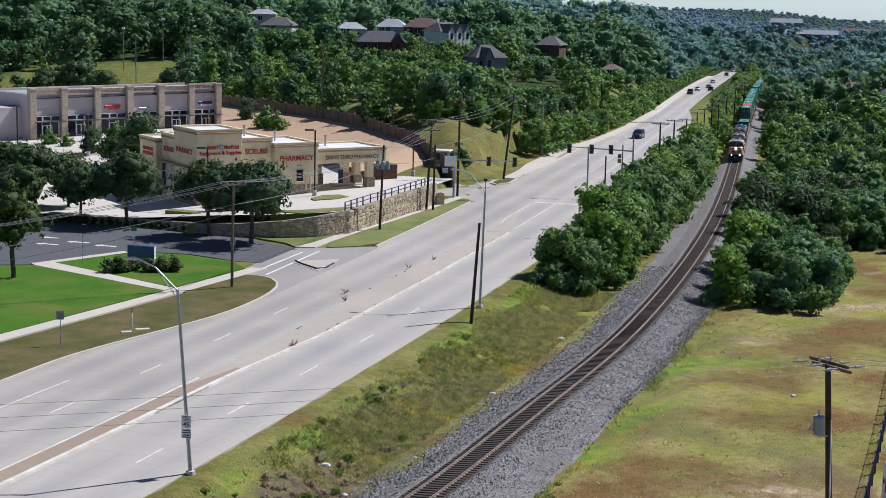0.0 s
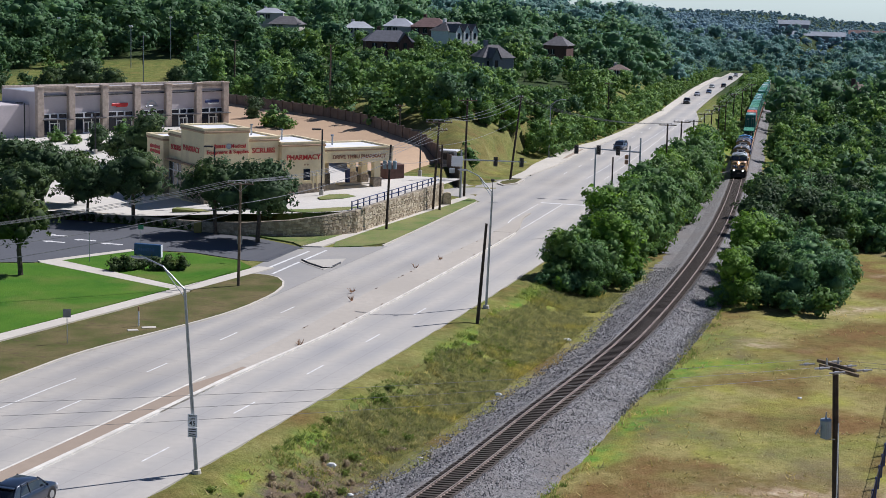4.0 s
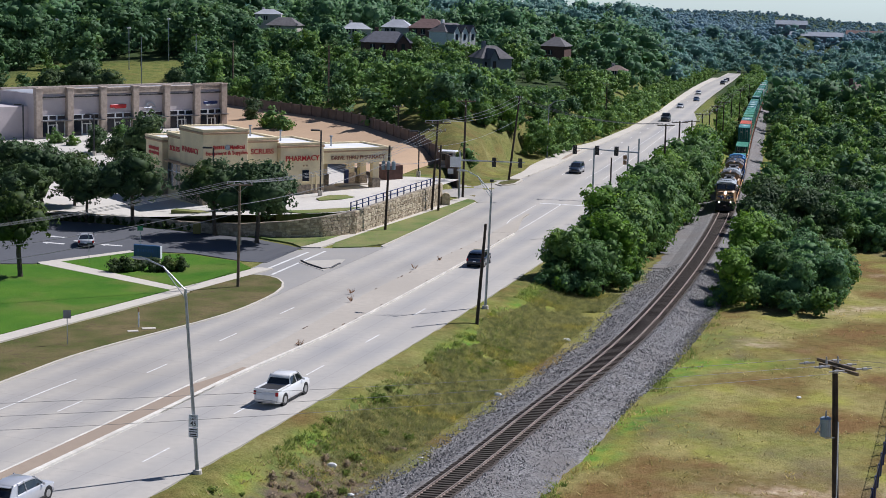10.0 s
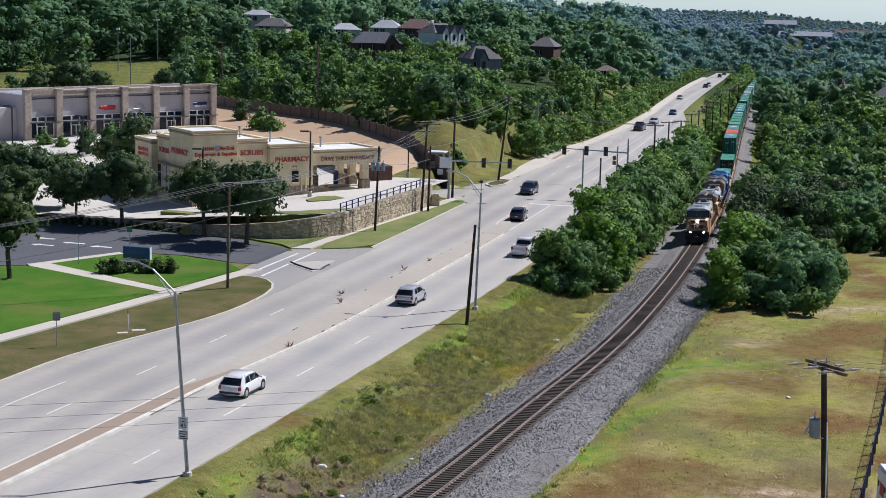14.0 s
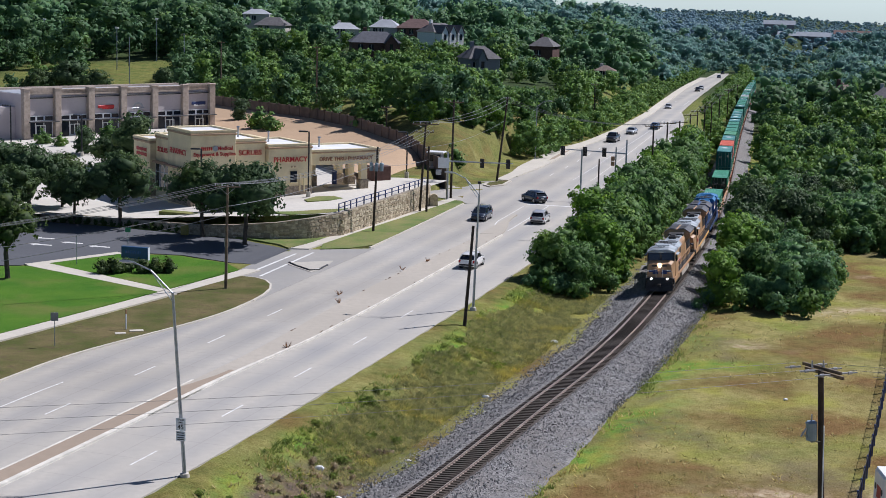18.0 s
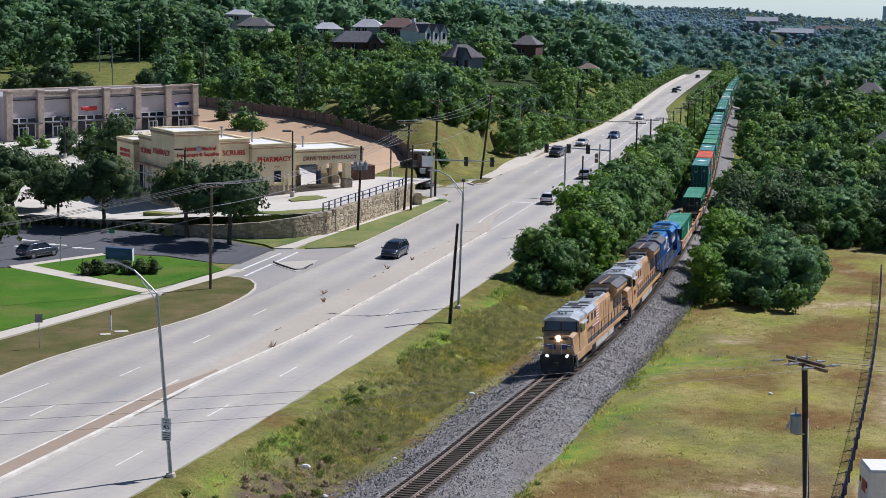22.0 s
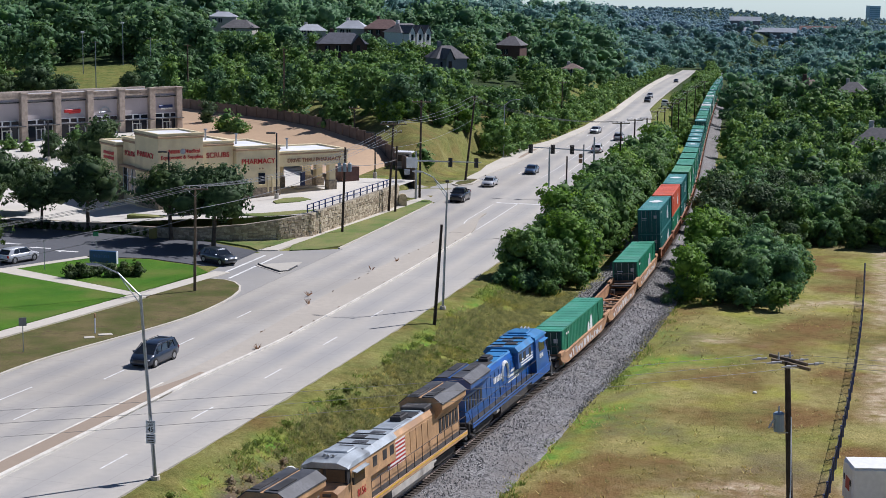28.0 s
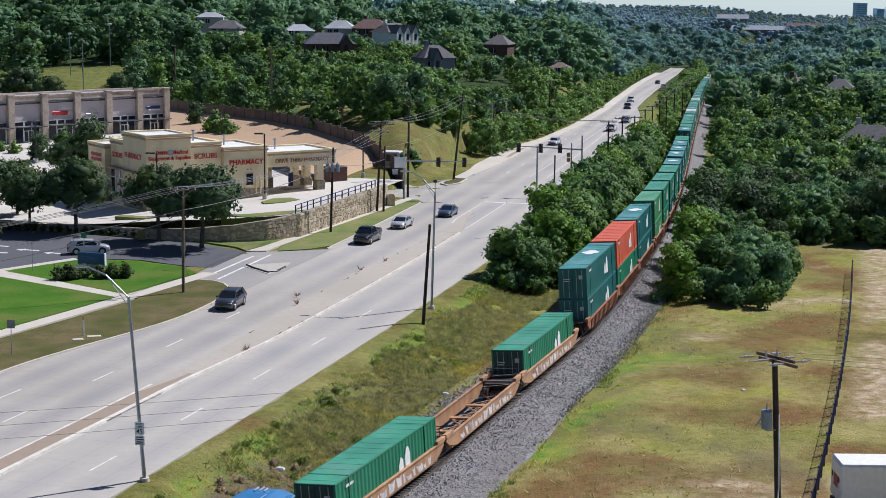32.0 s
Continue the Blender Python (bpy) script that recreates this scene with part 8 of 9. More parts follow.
make_monument()
o = thing("meter_cabinet", "yellow-green utility cabinet below the oaks", "cabinet", Matrix.Translation((*ground_spot(183.2, 36.8), 0.15)))
part("body", Geo().box(0, 0, 0.65, 0.9, 0.6, 1.3, 0.05), plain("olive_cabinet", (0.28, 0.24, 0.05), 0.6), o)
part("door", Geo().box(0.0, -0.31, 0.65, 0.7, 0.03, 1.1, 0.02), plain("olive_door", (0.24, 0.2, 0.05), 0.6), o)
o = thing("stone_marker", "rounded pale stone marker at the corner", "marker", Matrix.Translation((*ground_spot(221.5, 16.9), 0.12)))
part("body", Geo().slab([(-0.55, 0), (0.55, 0), (0.55, 1.3), (0.42, 1.6), (0.0, 1.72), (-0.42, 1.6), (-0.55, 1.3)], -0.35, 0.35), M_STONE, o)


def make_shelter():
    x, y = ground_spot(247.4, 23.7)
    o = thing("kiosk", "grey roadside kiosk with a flat white roof", "kiosk", pose(x, y, float(ground_z(x, y)), 0, 0, -14))
    part("cabin", Geo().box(0, 0, 1.3, 2.0, 1.7, 2.2, 0.06), M_SIGN_BACK, o)
    part("roof", Geo().box(0.1, -0.2, 2.5, 2.7, 2.3, 0.22, 0.05), M_FRAME, o)
    for s in (-1, 1):
        part("window", Geo().box(s * 0.48, -0.86, 1.6, 0.75, 0.06, 1.0), M_GLASS, o)
    part("plinth", Geo().box(0, 0, 0.1, 2.4, 2.1, 0.5, 0.04), M_WALK, o)


make_shelter()
for v, u in ((238.5, 33.0), (236, 30)):
    x, y = ground_spot(v, u)
    tagged(part("equipment_box", Geo().box(x, y, 3.2, 1.3, 0.8, 1.1, 0.06), M_GALV), "grey equipment box on the grass", "equipment box", "equipment boxes")


def make_fence():
    """Dark chain fence beside the field."""
    o = thing("field_fence", "dark steel fence along the field", "fence", kind="structure")
    prev = None
    for v in np.arange(60, 197, 2.6):
        x, y, _ = rp(v, -45.4)
        z = float(ground_z(x, y))
        part("post", Geo().box(x, y, z + 0.75, 0.14, 0.14, 1.7, 0.02), M_NAVY, o)
        if prev:
            part("fence_rail", Geo().cyl((prev[0], prev[1], prev[2] + 1.5), (x, y, z + 1.5), 0.02, 0.02, 5), M_BLACK, o)
            # woven wire between the posts
            a, b, wires = Vector(prev), Vector((x, y, z)), Geo()
            for k in range(-6, 14):
                for sg in (1, -1):
                    f0, f1 = k / 14, (k + 7) / 14
                    lo, hi = max(f0, 0.0), min(f1, 1.0)
                    if hi > lo:
                        h0, h1 = (lo - f0) / (f1 - f0), (hi - f0) / (f1 - f0)
                        if sg < 0:
                            h0, h1 = 1 - h0, 1 - h1
                        wires.cyl(a.lerp(b, lo) + Vector((0, 0, 0.1 + 1.4 * h0)), a.lerp(b, hi) + Vector((0, 0, 0.1 + 1.4 * h1)), 0.006, 0.006, 3)
            part("wire_mesh", wires, M_BLACK, o)
        prev = (x, y, z)


make_fence()


def make_trailer():
    x, y, _ = rp(112, -49.6)
    o = thing("box_trailer", "white box trailer with dark and red markings", "trailer", pose(x, y, float(ground_z(x, y)), 0, 0, -road_dir(112) + 160))
    part("box", Geo().box(0, 0, 1.9, 2.5, 6.2, 2.5, 0.12), M_WHITE, o)
    part("roof", Geo().box(0, 0, 3.17, 2.4, 6.0, 0.06, 0.02), M_WHITE, o)
    part("chassis", Geo().box(0, 0, 0.55, 1.6, 6.4, 0.2, 0.02), M_SOOT, o)
    for sx in (-1, 1):
        for y_ in (-0.6, 0.4):
            w = part("wheel", Geo().cyl((sx * 0.95, y_, 0.4), (sx * 1.2, y_, 0.4), 0.4, 0.4, 16), M_TYRE, o)
            part("rim", Geo().cyl((sx * 1.18, y_, 0.4), (sx * 1.22, y_, 0.4), 0.22, 0.2, 10), M_RIM, w)
    for sy in (-1, 1):
        part("marking", Geo().box(-0.1, sy * 3.1, 1.9, 1.0, 0.03, 0.8, 0.1), M_RED, o)
        for sx in (-0.8, 0.75):
            part("roundel", Geo().cyl((sx, sy * 3.09, 2.1), (sx, sy * 3.12, 2.1), 0.2, 0.2, 14), M_SOOT, o)


make_trailer()
# litter
rnd = random.Random(3)
for v, u, z, s in ((107.8, -11.2, -1.2, 0.35), (104, -14.2, -1.7, 0.22), (152, -15.6, -1.7, 0.4), (131, -15.3, -1.75, 0.3), (113, -15.5, -1.75, 0.16), (120, -12, -1.5, 0.15), (138, -38, -1.5, 0.22)):
    x, y, _ = rp(v, u)
    z = float(ground_z(x, y))
    g = Geo().loft([[(x + s * math.cos(a) * f * rnd.uniform(0.7, 1.2), y + s * math.sin(a) * f * 0.7 * rnd.uniform(0.7, 1.2), z + h * s) for a in np.linspace(0, 5.5, 7)] for f, h in ((0.9, -0.2), (1.0, 0.25), (0.6, 0.6))])
    tagged(part("plastic_bag", g, M_WHITE), "crumpled white plastic litter on the bank", "litter", "litter")
o = thing("track_marker", "thin dark marker post beside the ballast", "marker post", Matrix.Translation((*[float(c) for c in on_rail(90, -7.5)[:2]], -1.9)))
part("post", Geo().box(0, 0, 0.8, 0.1, 0.1, 1.9, 0.01), M_BLACK, o)
for x, y in ((-9.5, 157.9), (-9.2, 153.6), (-12.3, 133.6), (-3.6, 173), (-1.0, 179)):
    o = thing("median_weed", "dry brown weed growing in the median", "weed", pose(x, y, 0.12), "median weeds")
    for k in range(16):
        a, t = rnd.uniform(0, 6.28), rnd.uniform(0.1, 0.4)
        part("stalk", Geo().cyl((math.cos(a) * 0.09, math.sin(a) * 0.09, -0.02), (math.cos(a) * rnd.uniform(0.18, 0.48), math.sin(a) * rnd.uniform(0.18, 0.48), 0.03 + t * 1.2), 0.03, 0.012, 4), M_WELL_TAN, o)

# thin poles of the playing field and along the hill behind the shops
for x, y, h in ((-112.4, 468, 8.0), (-84.5, 430, 9.0), (-73.7, 390, 10.3), (-76.9, 446, 9.5), (-62, 398, 10.3), (-47.2, 354, 12.2), (-23.6, 313, 12.6)):
    z = float(ground_z(x, y))
    o = thing("field_light_pole", "thin grey pole rising from the trees", "pole", pose(x, y, z - 0.2), "poles behind the shops")
    part("shaft", Geo().cyl((0, 0, 0), (0, 0, h + 2.0), 0.13, 0.09, 8), M_GALV if x < -60 else M_WOOD_PALE, o)
    if x in (-112.4, -84.5, -76.9):
        part("lamp_head", Geo().box(0, -0.1, h + 2.0, 0.9, 0.5, 0.5, 0.08), M_FRAME, o)
    else:
        part("crossarm", Geo().box(0, 0, h + 1.7, 1.6, 0.12, 0.12, 0.02), M_WOOD_PALE, o)


# ---- trees and bushes ----
def quads_mesh(name, verts, quads, mat, tint=None, tris=None, normals=None):
    me = bpy.data.meshes.new(name)
    nv, nq = len(verts), len(quads)
    nt = 0 if tris is None else len(tris)
    me.vertices.add(nv)
    me.vertices.foreach_set("co", np.asarray(verts, np.float32).ravel())
    loops = np.concatenate([np.asarray(quads, np.int32).ravel()] + ([np.asarray(tris, np.int32).ravel()] if nt else []))
    me.loops.add(len(loops))
    me.loops.foreach_set("vertex_index", loops)
    me.polygons.add(nq + nt)
    start = np.concatenate([np.arange(nq) * 4, nq * 4 + np.arange(nt) * 3]).astype(np.int32)
    me.polygons.foreach_set("loop_start", start)
    if tint is not None:
        me.attributes.new("tint", "FLOAT", "POINT").data.foreach_set("value", np.asarray(tint, np.float32))
    if normals is not None:
        # leaves shade with the clump that they belong to
        me.attributes.new("custom_normal", "FLOAT_VECTOR", "POINT").data.foreach_set("vector", np.asarray(normals, np.float32).ravel())
    me.materials.append(mat)
    me.update(calc_edges=True)
    return me


PHI = (1 + 5 ** 0.5) / 2
ICO = np.array([(-1, PHI, 0), (1, PHI, 0), (-1, -PHI, 0), (1, -PHI, 0), (0, -1, PHI), (0, 1, PHI), (0, -1, -PHI), (0, 1, -PHI), (PHI, 0, -1), (PHI, 0, 1), (-PHI, 0, -1), (-PHI, 0, 1)]) / math.hypot(1, PHI)
ICO_F = np.array([(0, 11, 5), (0, 5, 1), (0, 1, 7), (0, 7, 10), (0, 10, 11), (1, 5, 9), (5, 11, 4), (11, 10, 2), (10, 7, 6), (7, 1, 8), (3, 9, 4), (3, 4, 2), (3, 2, 6), (3, 6, 8), (3, 8, 9), (4, 9, 5), (2, 4, 11), (6, 2, 10), (8, 6, 7), (9, 8, 1)])


def foliage(seed, r, z0, z1, n, leaf, lobes, core=0.72, loose=0.42, per=16, spread=1.5, lump=(0.30, 0.52)):
    """A crown of leaves gathered in clumps over uneven lobes: vertices, quads, triangles of darker solid inner lobes,
    tint, normals.
    """
    g = np.random.default_rng(seed)
    h = z1 - z0
    cen, rad = [], []
    for k in range(lobes):
        t = g.uniform(0.18, 0.95) if z0 > 1 else g.uniform(-0.05, 0.95)
        a = g.uniform(0, 2 * math.pi)
        wide = r * (1 - 0.62 * abs(t - 0.42) ** 1.3 * 2) * 0.62
        d = g.uniform(0.25, 1.0) * wide
        cen.append((d * math.cos(a), d * math.sin(a), z0 + h * (0.12 + 0.74 * t)))
        q = r * g.uniform(*lump)
        rad.append((q, q * g.uniform(0.85, 1.15), min(q * g.uniform(0.7, 0.95), h * 0.3)))
    cen, rad = np.array(cen), np.array(rad)
    # clumps on the lobes, leaves about each clump
    nc = max(lobes, n // per)
    lob = g.integers(0, lobes, nc)
    d = g.normal(size=(nc, 3))
    d[:, 2] += 0.45
    d /= np.linalg.norm(d, axis=1)[:, None]
    cc = cen[lob] + d * rad[lob] * g.uniform(0.8, 1.1, nc)[:, None]
    cr = leaf * spread * g.uniform(0.7, 1.5, nc)
    pick = g.integers(0, nc, n)
    off = g.normal(size=(n, 3))
    off /= np.linalg.norm(off, axis=1)[:, None]
    off[:, 2] = off[:, 2] * 0.75
    p = cc[pick] + off * (cr[pick] * g.uniform(0.35, 1.0, n))[:, None]
    nrm = d[pick] * 0.7 + off * 0.6 + np.array((0, 0, 0.35)) + g.normal(size=(n, 3)) * loose
    nrm /= np.linalg.norm(nrm, axis=1)[:, None]
    soft = d[pick] * 0.7 + off * 0.45 + nrm * 0.42 + np.array((0, 0, 0.12))
    soft /= np.linalg.norm(soft, axis=1)[:, None]
    nrm = np.where((nrm * soft).sum(1)[:, None] < 0, -nrm, nrm)
    a = np.cross(nrm, g.normal(size=(n, 3)))
    a /= np.linalg.norm(a, axis=1)[:, None]
    b = np.cross(nrm, a)
    s = leaf * g.uniform(0.6, 1.35, n)[:, None]
    a, b = a * s, b * s * g.uniform(0.55, 0.95, n)[:, None]
    vs = np.stack([p - a * 0.5, p - b * 0.46 + a * 0.05, p + a * 0.6, p + b * 0.46 - a * 0.06], 1).reshape(-1, 3)
    tint = np.repeat(np.clip(0.35 + 0.2 * g.normal(size=lobes)[lob][pick] + 0.2 * g.normal(size=nc)[pick] + 0.1 * g.normal(size=n), 0, 1), 4)
    qs = np.arange(4 * n).reshape(-1, 4)
    # inner lobes get a low tint, which puts crown shade into their colour
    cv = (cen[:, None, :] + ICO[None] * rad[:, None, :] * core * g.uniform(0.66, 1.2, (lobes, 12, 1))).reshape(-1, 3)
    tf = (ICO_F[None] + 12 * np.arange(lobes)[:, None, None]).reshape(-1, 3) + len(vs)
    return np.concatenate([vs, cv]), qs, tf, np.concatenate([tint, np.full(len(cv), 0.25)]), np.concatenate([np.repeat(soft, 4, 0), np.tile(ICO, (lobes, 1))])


def trunk_geo(seed, h, r, crown_r):
    """The stem, and its limbs."""
    rnd = random.Random(seed)
    top = Vector((rnd.uniform(-0.3, 0.3), rnd.uniform(-0.3, 0.3), h * 0.62))
    mid = Vector((rnd.uniform(-0.15, 0.15), rnd.uniform(-0.15, 0.15), h * 0.28))
    limbs = []
    for k in range(6):
        a = k * 1.05 + rnd.uniform(-0.4, 0.4)
        st = mid.lerp(top, rnd.uniform(0.0, 0.8))
        en = Vector((math.cos(a) * crown_r * 0.6, math.sin(a) * crown_r * 0.6, st.z + h * rnd.uniform(0.18, 0.32)))
        limbs.append(Geo().cyl(st, en, r * 0.5, r * 0.16, 6))
    n = 8
    rings = [[(c.x + math.cos(2 * math.pi * i / n) * q, c.y + math.sin(2 * math.pi * i / n) * q, c.z) for i in range(n)] for c, q in ((Vector((0, 0, -0.15)), r * 1.3), (Vector((0, 0, 0.4)), r * 1.05), (mid, r), (top, r * 0.5))]
    return Geo().loft(rings), limbs


def tree_kit(name, seed, r, h, clear, n, leaf, lobes, mat, trunk=True, split=False, core=0.7, loose=0.55):
    """Meshes of one sort of tree: crown, trunk and, where they show, the limbs."""
    vs, qs, tf, ti, nn = foliage(seed, r, clear, h, n, leaf, lobes, core, loose)
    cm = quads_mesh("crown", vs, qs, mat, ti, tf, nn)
    if not trunk:
        return cm, None, []
    stem, limbs = trunk_geo(seed, h, 0.05 + 0.02 * h, r)
    return cm, stem.mesh("trunk", M_BARK), [q.mesh("limb", M_BARK) for q in limbs] if split else []


def plant(name, kit, x, y, s, rz, label, category, group, z=None):
    o = thing(name, label, category, Matrix.Translation((x, y, (float(ground_z(x, y)) - 0.05) if z is None else z)) @ Matrix.Rotation(rz, 4, "Z") @ Matrix.Diagonal((s, s, s, 1)), group)
    part("crown", kit[0], None, o)
    if kit[1]:
        stem = part("trunk", kit[1], None, o)
        for q in kit[2]:
            part("limb", q, None, stem)
    return o


KIT_BUSH = [tree_kit("b", 10 + k, 2.9, 6.0 + 0.4 * k, 0.2, 3000, 0.31, 19, (M_LEAF, M_LEAF, M_LEAF_LIME, M_LEAF)[k]) for k in range(4)]
KIT_VINE = [tree_kit("v", 30 + k, 3.3, 5.6, 0.0, 3000, 0.31, 18, M_VINE if k < 2 else M_LEAF_DARK) for k in range(3)]
KIT_OAK = [tree_kit("o", 50 + k, 5.0, 7.6, 2.5, 5200, 0.33, 28, M_LEAF_DARK, True, True) for k in range(3)]
KIT_SHRUB = [tree_kit("s", 70 + k, 0.95, 1.25, 0.0, 700, 0.16, 9, (M_LEAF_OLIVE, M_LEAF)[k], False) for k in range(2)]
KIT_LOW = [tree_kit("l", 80 + k, 1.0, 1.5, 0.0, 420, 0.24, 8, (M_LEAF, M_VINE, M_LEAF_LIME)[k], False) for k in range(3)]


for x, y, s in ((-45.9, 246, 1.4), (-57, 262, 0.75), (-38.5, 316, 0.8)):
    plant("lot_tree", KIT_VINE[2], x, y, s, x, "leafy green tree beside the shops", "tree", "lot trees", z=2.3 if y < 300 else 3.6)


def rail_u(v):
    """Offset of the railway from the road at v."""
    x, y, _ = rp(v, -20)
    tx, k = rail_x(y)
    return -20 - (float(tx) - x) / math.hypot(1, float(k)) * 1.02 / float(unreach(x, y))


def make_belt():
    """The thicket between road and railway, and the woods east of the line, tree by tree where near."""
    rnd = random.Random(11)
    for v in np.arange(173.6, 330, 3.2):
        ru = rail_u(v)
        # a strip of bare ground is left beside the line
        lo, hi = ru + 7.6 - 1.6 * float(ss(215, 250, v)) + (0 if v > 190 else (190 - v) * 0.07), -7.9
        if v > 290:
            hi = -8.6
        u = lo
        while u < hi + 0.5:
            vv, uu = v + rnd.uniform(-1.3, 1.3), min(hi, u + rnd.uniform(-0.5, 0.5))
            x, y, _ = rp(vv, uu)
            k = rnd.choice((0, 0, 1, 1, 2, 3, 3)) if vv > 180 else rnd.choice((0, 1, 3))
            s = rnd.uniform(0.75, 1.22) * (0.92 if uu > hi - 1.5 else 1.0) * (0.86 if v < 178 else 1)
            s *= (1 + 0.34 * float(ss(176, 205, v))) * (1 - 0.28 * float(ss(11, 15, -uu)) * float(ss(215, 250, v)))
            plant("thicket_tree", KIT_BUSH[k], x, y, s, rnd.uniform(0, 6.28), "bushy green tree of the thicket between road and railway", "tree", "thicket trees")
            u += rnd.uniform(2.9, 3.8)
    # the bushes in vines at the field's end, then a grassy gap, then the wood
    for v in np.arange(174.5, 262, 4.0):
        ru = rail_u(v)
        end = -39.0 if v < 204 else -37.0 if v < 217 else -66
        if v < 178:
            end = -37
        u = ru - 6.6
        while u > end:
            vv, uu = v + rnd.uniform(-1.4, 1.4), u + rnd.uniform(-0.5, 0.5)
            x, y, _ = rp(vv, uu)
            near = vv < 200
            kit = rnd.choice(KIT_VINE[:2] + KIT_BUSH[:1]) if near else rnd.choice(KIT_VINE[1:] + KIT_VINE[2:] + KIT_BUSH[:2])
            if near and uu > ru - 9:
                kit = rnd.choice((KIT_BUSH[2], KIT_BUSH[0]))
            s = rnd.choice((rnd.uniform(0.6, 0.85), rnd.uniform(0.85, 1.2))) * (0.8 if vv < 180 else 1.0) * (1.3 if vv > 222 else 1.0)
            if 196 < vv < 217 and uu < -33:
                s *= 0.7
            plant("vine_covered_tree" if near else "woodland_tree", kit, x, y, s, rnd.uniform(0, 6.28), "tree smothered in grey-green vines beside the railway" if near else "dense green woodland tree east of the railway", "tree", "woodland trees")
            u -= rnd.uniform(2.7, 3.9) * (1.3 if vv > 222 else 1)

    # ragged skirts of low growth round the thickets
    for k in range(70):
        if k % 2:
            v, kit = rnd.uniform(171.2, 174.5), rnd.choice(KIT_LOW[:2])
            u = rnd.uniform(-38.0, rail_u(v) - 5.8)
        else:
            v, kit = rnd.uniform(170.5, 174.0), rnd.choice(KIT_LOW)
            u = rnd.uniform(rail_u(v) + 9.0, -8.4)
        if k % 8 in (3, 7):
            v = rnd.uniform(172, 215)
            u = rail_u(v) - rnd.uniform(4.6, 5.8)
        elif k % 8 in (2, 6):
            v = rnd.uniform(178, 240)
            u = rail_u(v) + rnd.uniform(5.6, 7.4)
        elif k % 8 == 5:
            v = rnd.uniform(176, 214)
            u = -38.0 - rnd.uniform(0.0, 1.2)
        x, y, _ = rp(v, u)
        plant("thicket_shrub", kit, x, y, rnd.uniform(0.7, 1.7), k, "low leafy shrub at the edge of the thicket", "shrub", "thicket shrubs")


# small trees on the grassy slope, placed to fit the wood's edge in view
make_belt()
# young trees creeping down the grassy slope
rnd = random.Random(17)
for k in range(42):
    f = rnd.random() * 4
    v, u = np.interp(f, range(5), (278.4, 273.8, 281.3, 284.8, 299.7)), np.interp(f, range(5), (36.5, 30.7, 26.1, 23.2, 22.5))
    back = 1.0 + 17 * (k % 6) / 5 + rnd.uniform(-1, 1)
    x, y, _ = rp(v + back, u + back * 0.28)
    plant("hillside_tree", KIT_BUSH[k % 4], x, y, rnd.uniform(0.42, 0.75), k * 1.9, "young leafy tree on the grassy slope", "tree", "hillside trees")
# trees before the eastern houses, sized to hide their walls from the camera
for x, y, s in ((114.2, 468, 1.77), (117.4, 471, 1.85), (120.4, 472, 1.77), (124.5, 458, 1.77), (128.0, 460, 1.85), (131.5, 459, 1.70), (115.8, 474, 1.70), (122.3, 476, 1.70)):
    plant("woodland_tree", KIT_BUSH[int(x) % 2], x, y, s, x, "dense green woodland tree east of the railway", "tree", "woodland trees")
KIT_TALL = tree_kit("t", 58, 3.7, 9.3, 2.2, 4200, 0.33, 24, M_LEAF_OLIVE, True, True)
_x, _y, _ = rp(150.1, 40.3)
plant("lawn_tree", KIT_TALL, _x, _y, 1.0, 2.0, "upright olive-green tree on the lawn", "tree", "", z=0.1)
for v, u, s, k in ((193, 58.5, 0.95, 0), (186.6, 53.3, 0.85, 1), (186.4, 46.9, 1.1, 2), (183.4, 34.6, 1.12, 0), (180.2, 27.8, 1.2, 1), (183.0, 60.0, 0.9, 2), (189, 61, 1.1, 0), (193, 66, 1.1, 1), (222, 58, 1.0, 1), (196, 72, 1.1, 2), (232, 72, 0.7, 0), (186, 68, 1.0, 2)):
    x, y, _ = rp(v, u)
    plant("live_oak", KIT_OAK[k], x, y, s, v * 1.7, "dark green live oak with a dense round crown", "tree", "live oaks", z=float(lot_z(v, u)) - 0.7 if v > 186 else 0.1)


for x, y, s, k in ((-90, 368, 1.15, 0), (-83, 371, 1.2, 1), (-76.5, 366, 1.0, 2), (-104, 372, 1.0, 1), (-62, 372, 0.8, 2)):
    plant("park_tree", KIT_OAK[k], x, y, s, x * 2.1, "broad dark green tree at the edge of the playing field", "tree", "park trees")
FAR_LOD = {}


def forest(name, mats, label):
    """Woods that nobody could count: one mesh a stretch."""
    for key, (mat, sel) in mats.items():
        VS, QS, TS, TI, NN, k = [], [], [], [], [], 0
        g = np.random.default_rng(5)
        for x, y, z, s, lod, tint in sel:
            vs, qs, tf, ti, nn = FAR_LOD[lod][int(g.integers(0, len(FAR_LOD[lod])))]
            a = g.uniform(0, 2 * math.pi)
            c, sn = math.cos(a), math.sin(a)
            sx = s * g.uniform(0.85, 1.2)
            w = np.stack([(vs[:, 0] * c - vs[:, 1] * sn) * sx + x, (vs[:, 0] * sn + vs[:, 1] * c) * sx + y, vs[:, 2] * s + z], 1)
            VS.append(w)
            NN.append(np.stack([nn[:, 0] * c - nn[:, 1] * sn, nn[:, 0] * sn + nn[:, 1] * c, nn[:, 2]], 1))
            QS.append(qs + k)
            TS.append(tf + k)
            TI.append(np.clip(ti * 0.6 + tint, 0, 1))
            k += len(vs)
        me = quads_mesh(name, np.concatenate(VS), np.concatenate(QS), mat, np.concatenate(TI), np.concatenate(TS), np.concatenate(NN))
        tagged(new(name, me), label, "woods", kind="stuff")


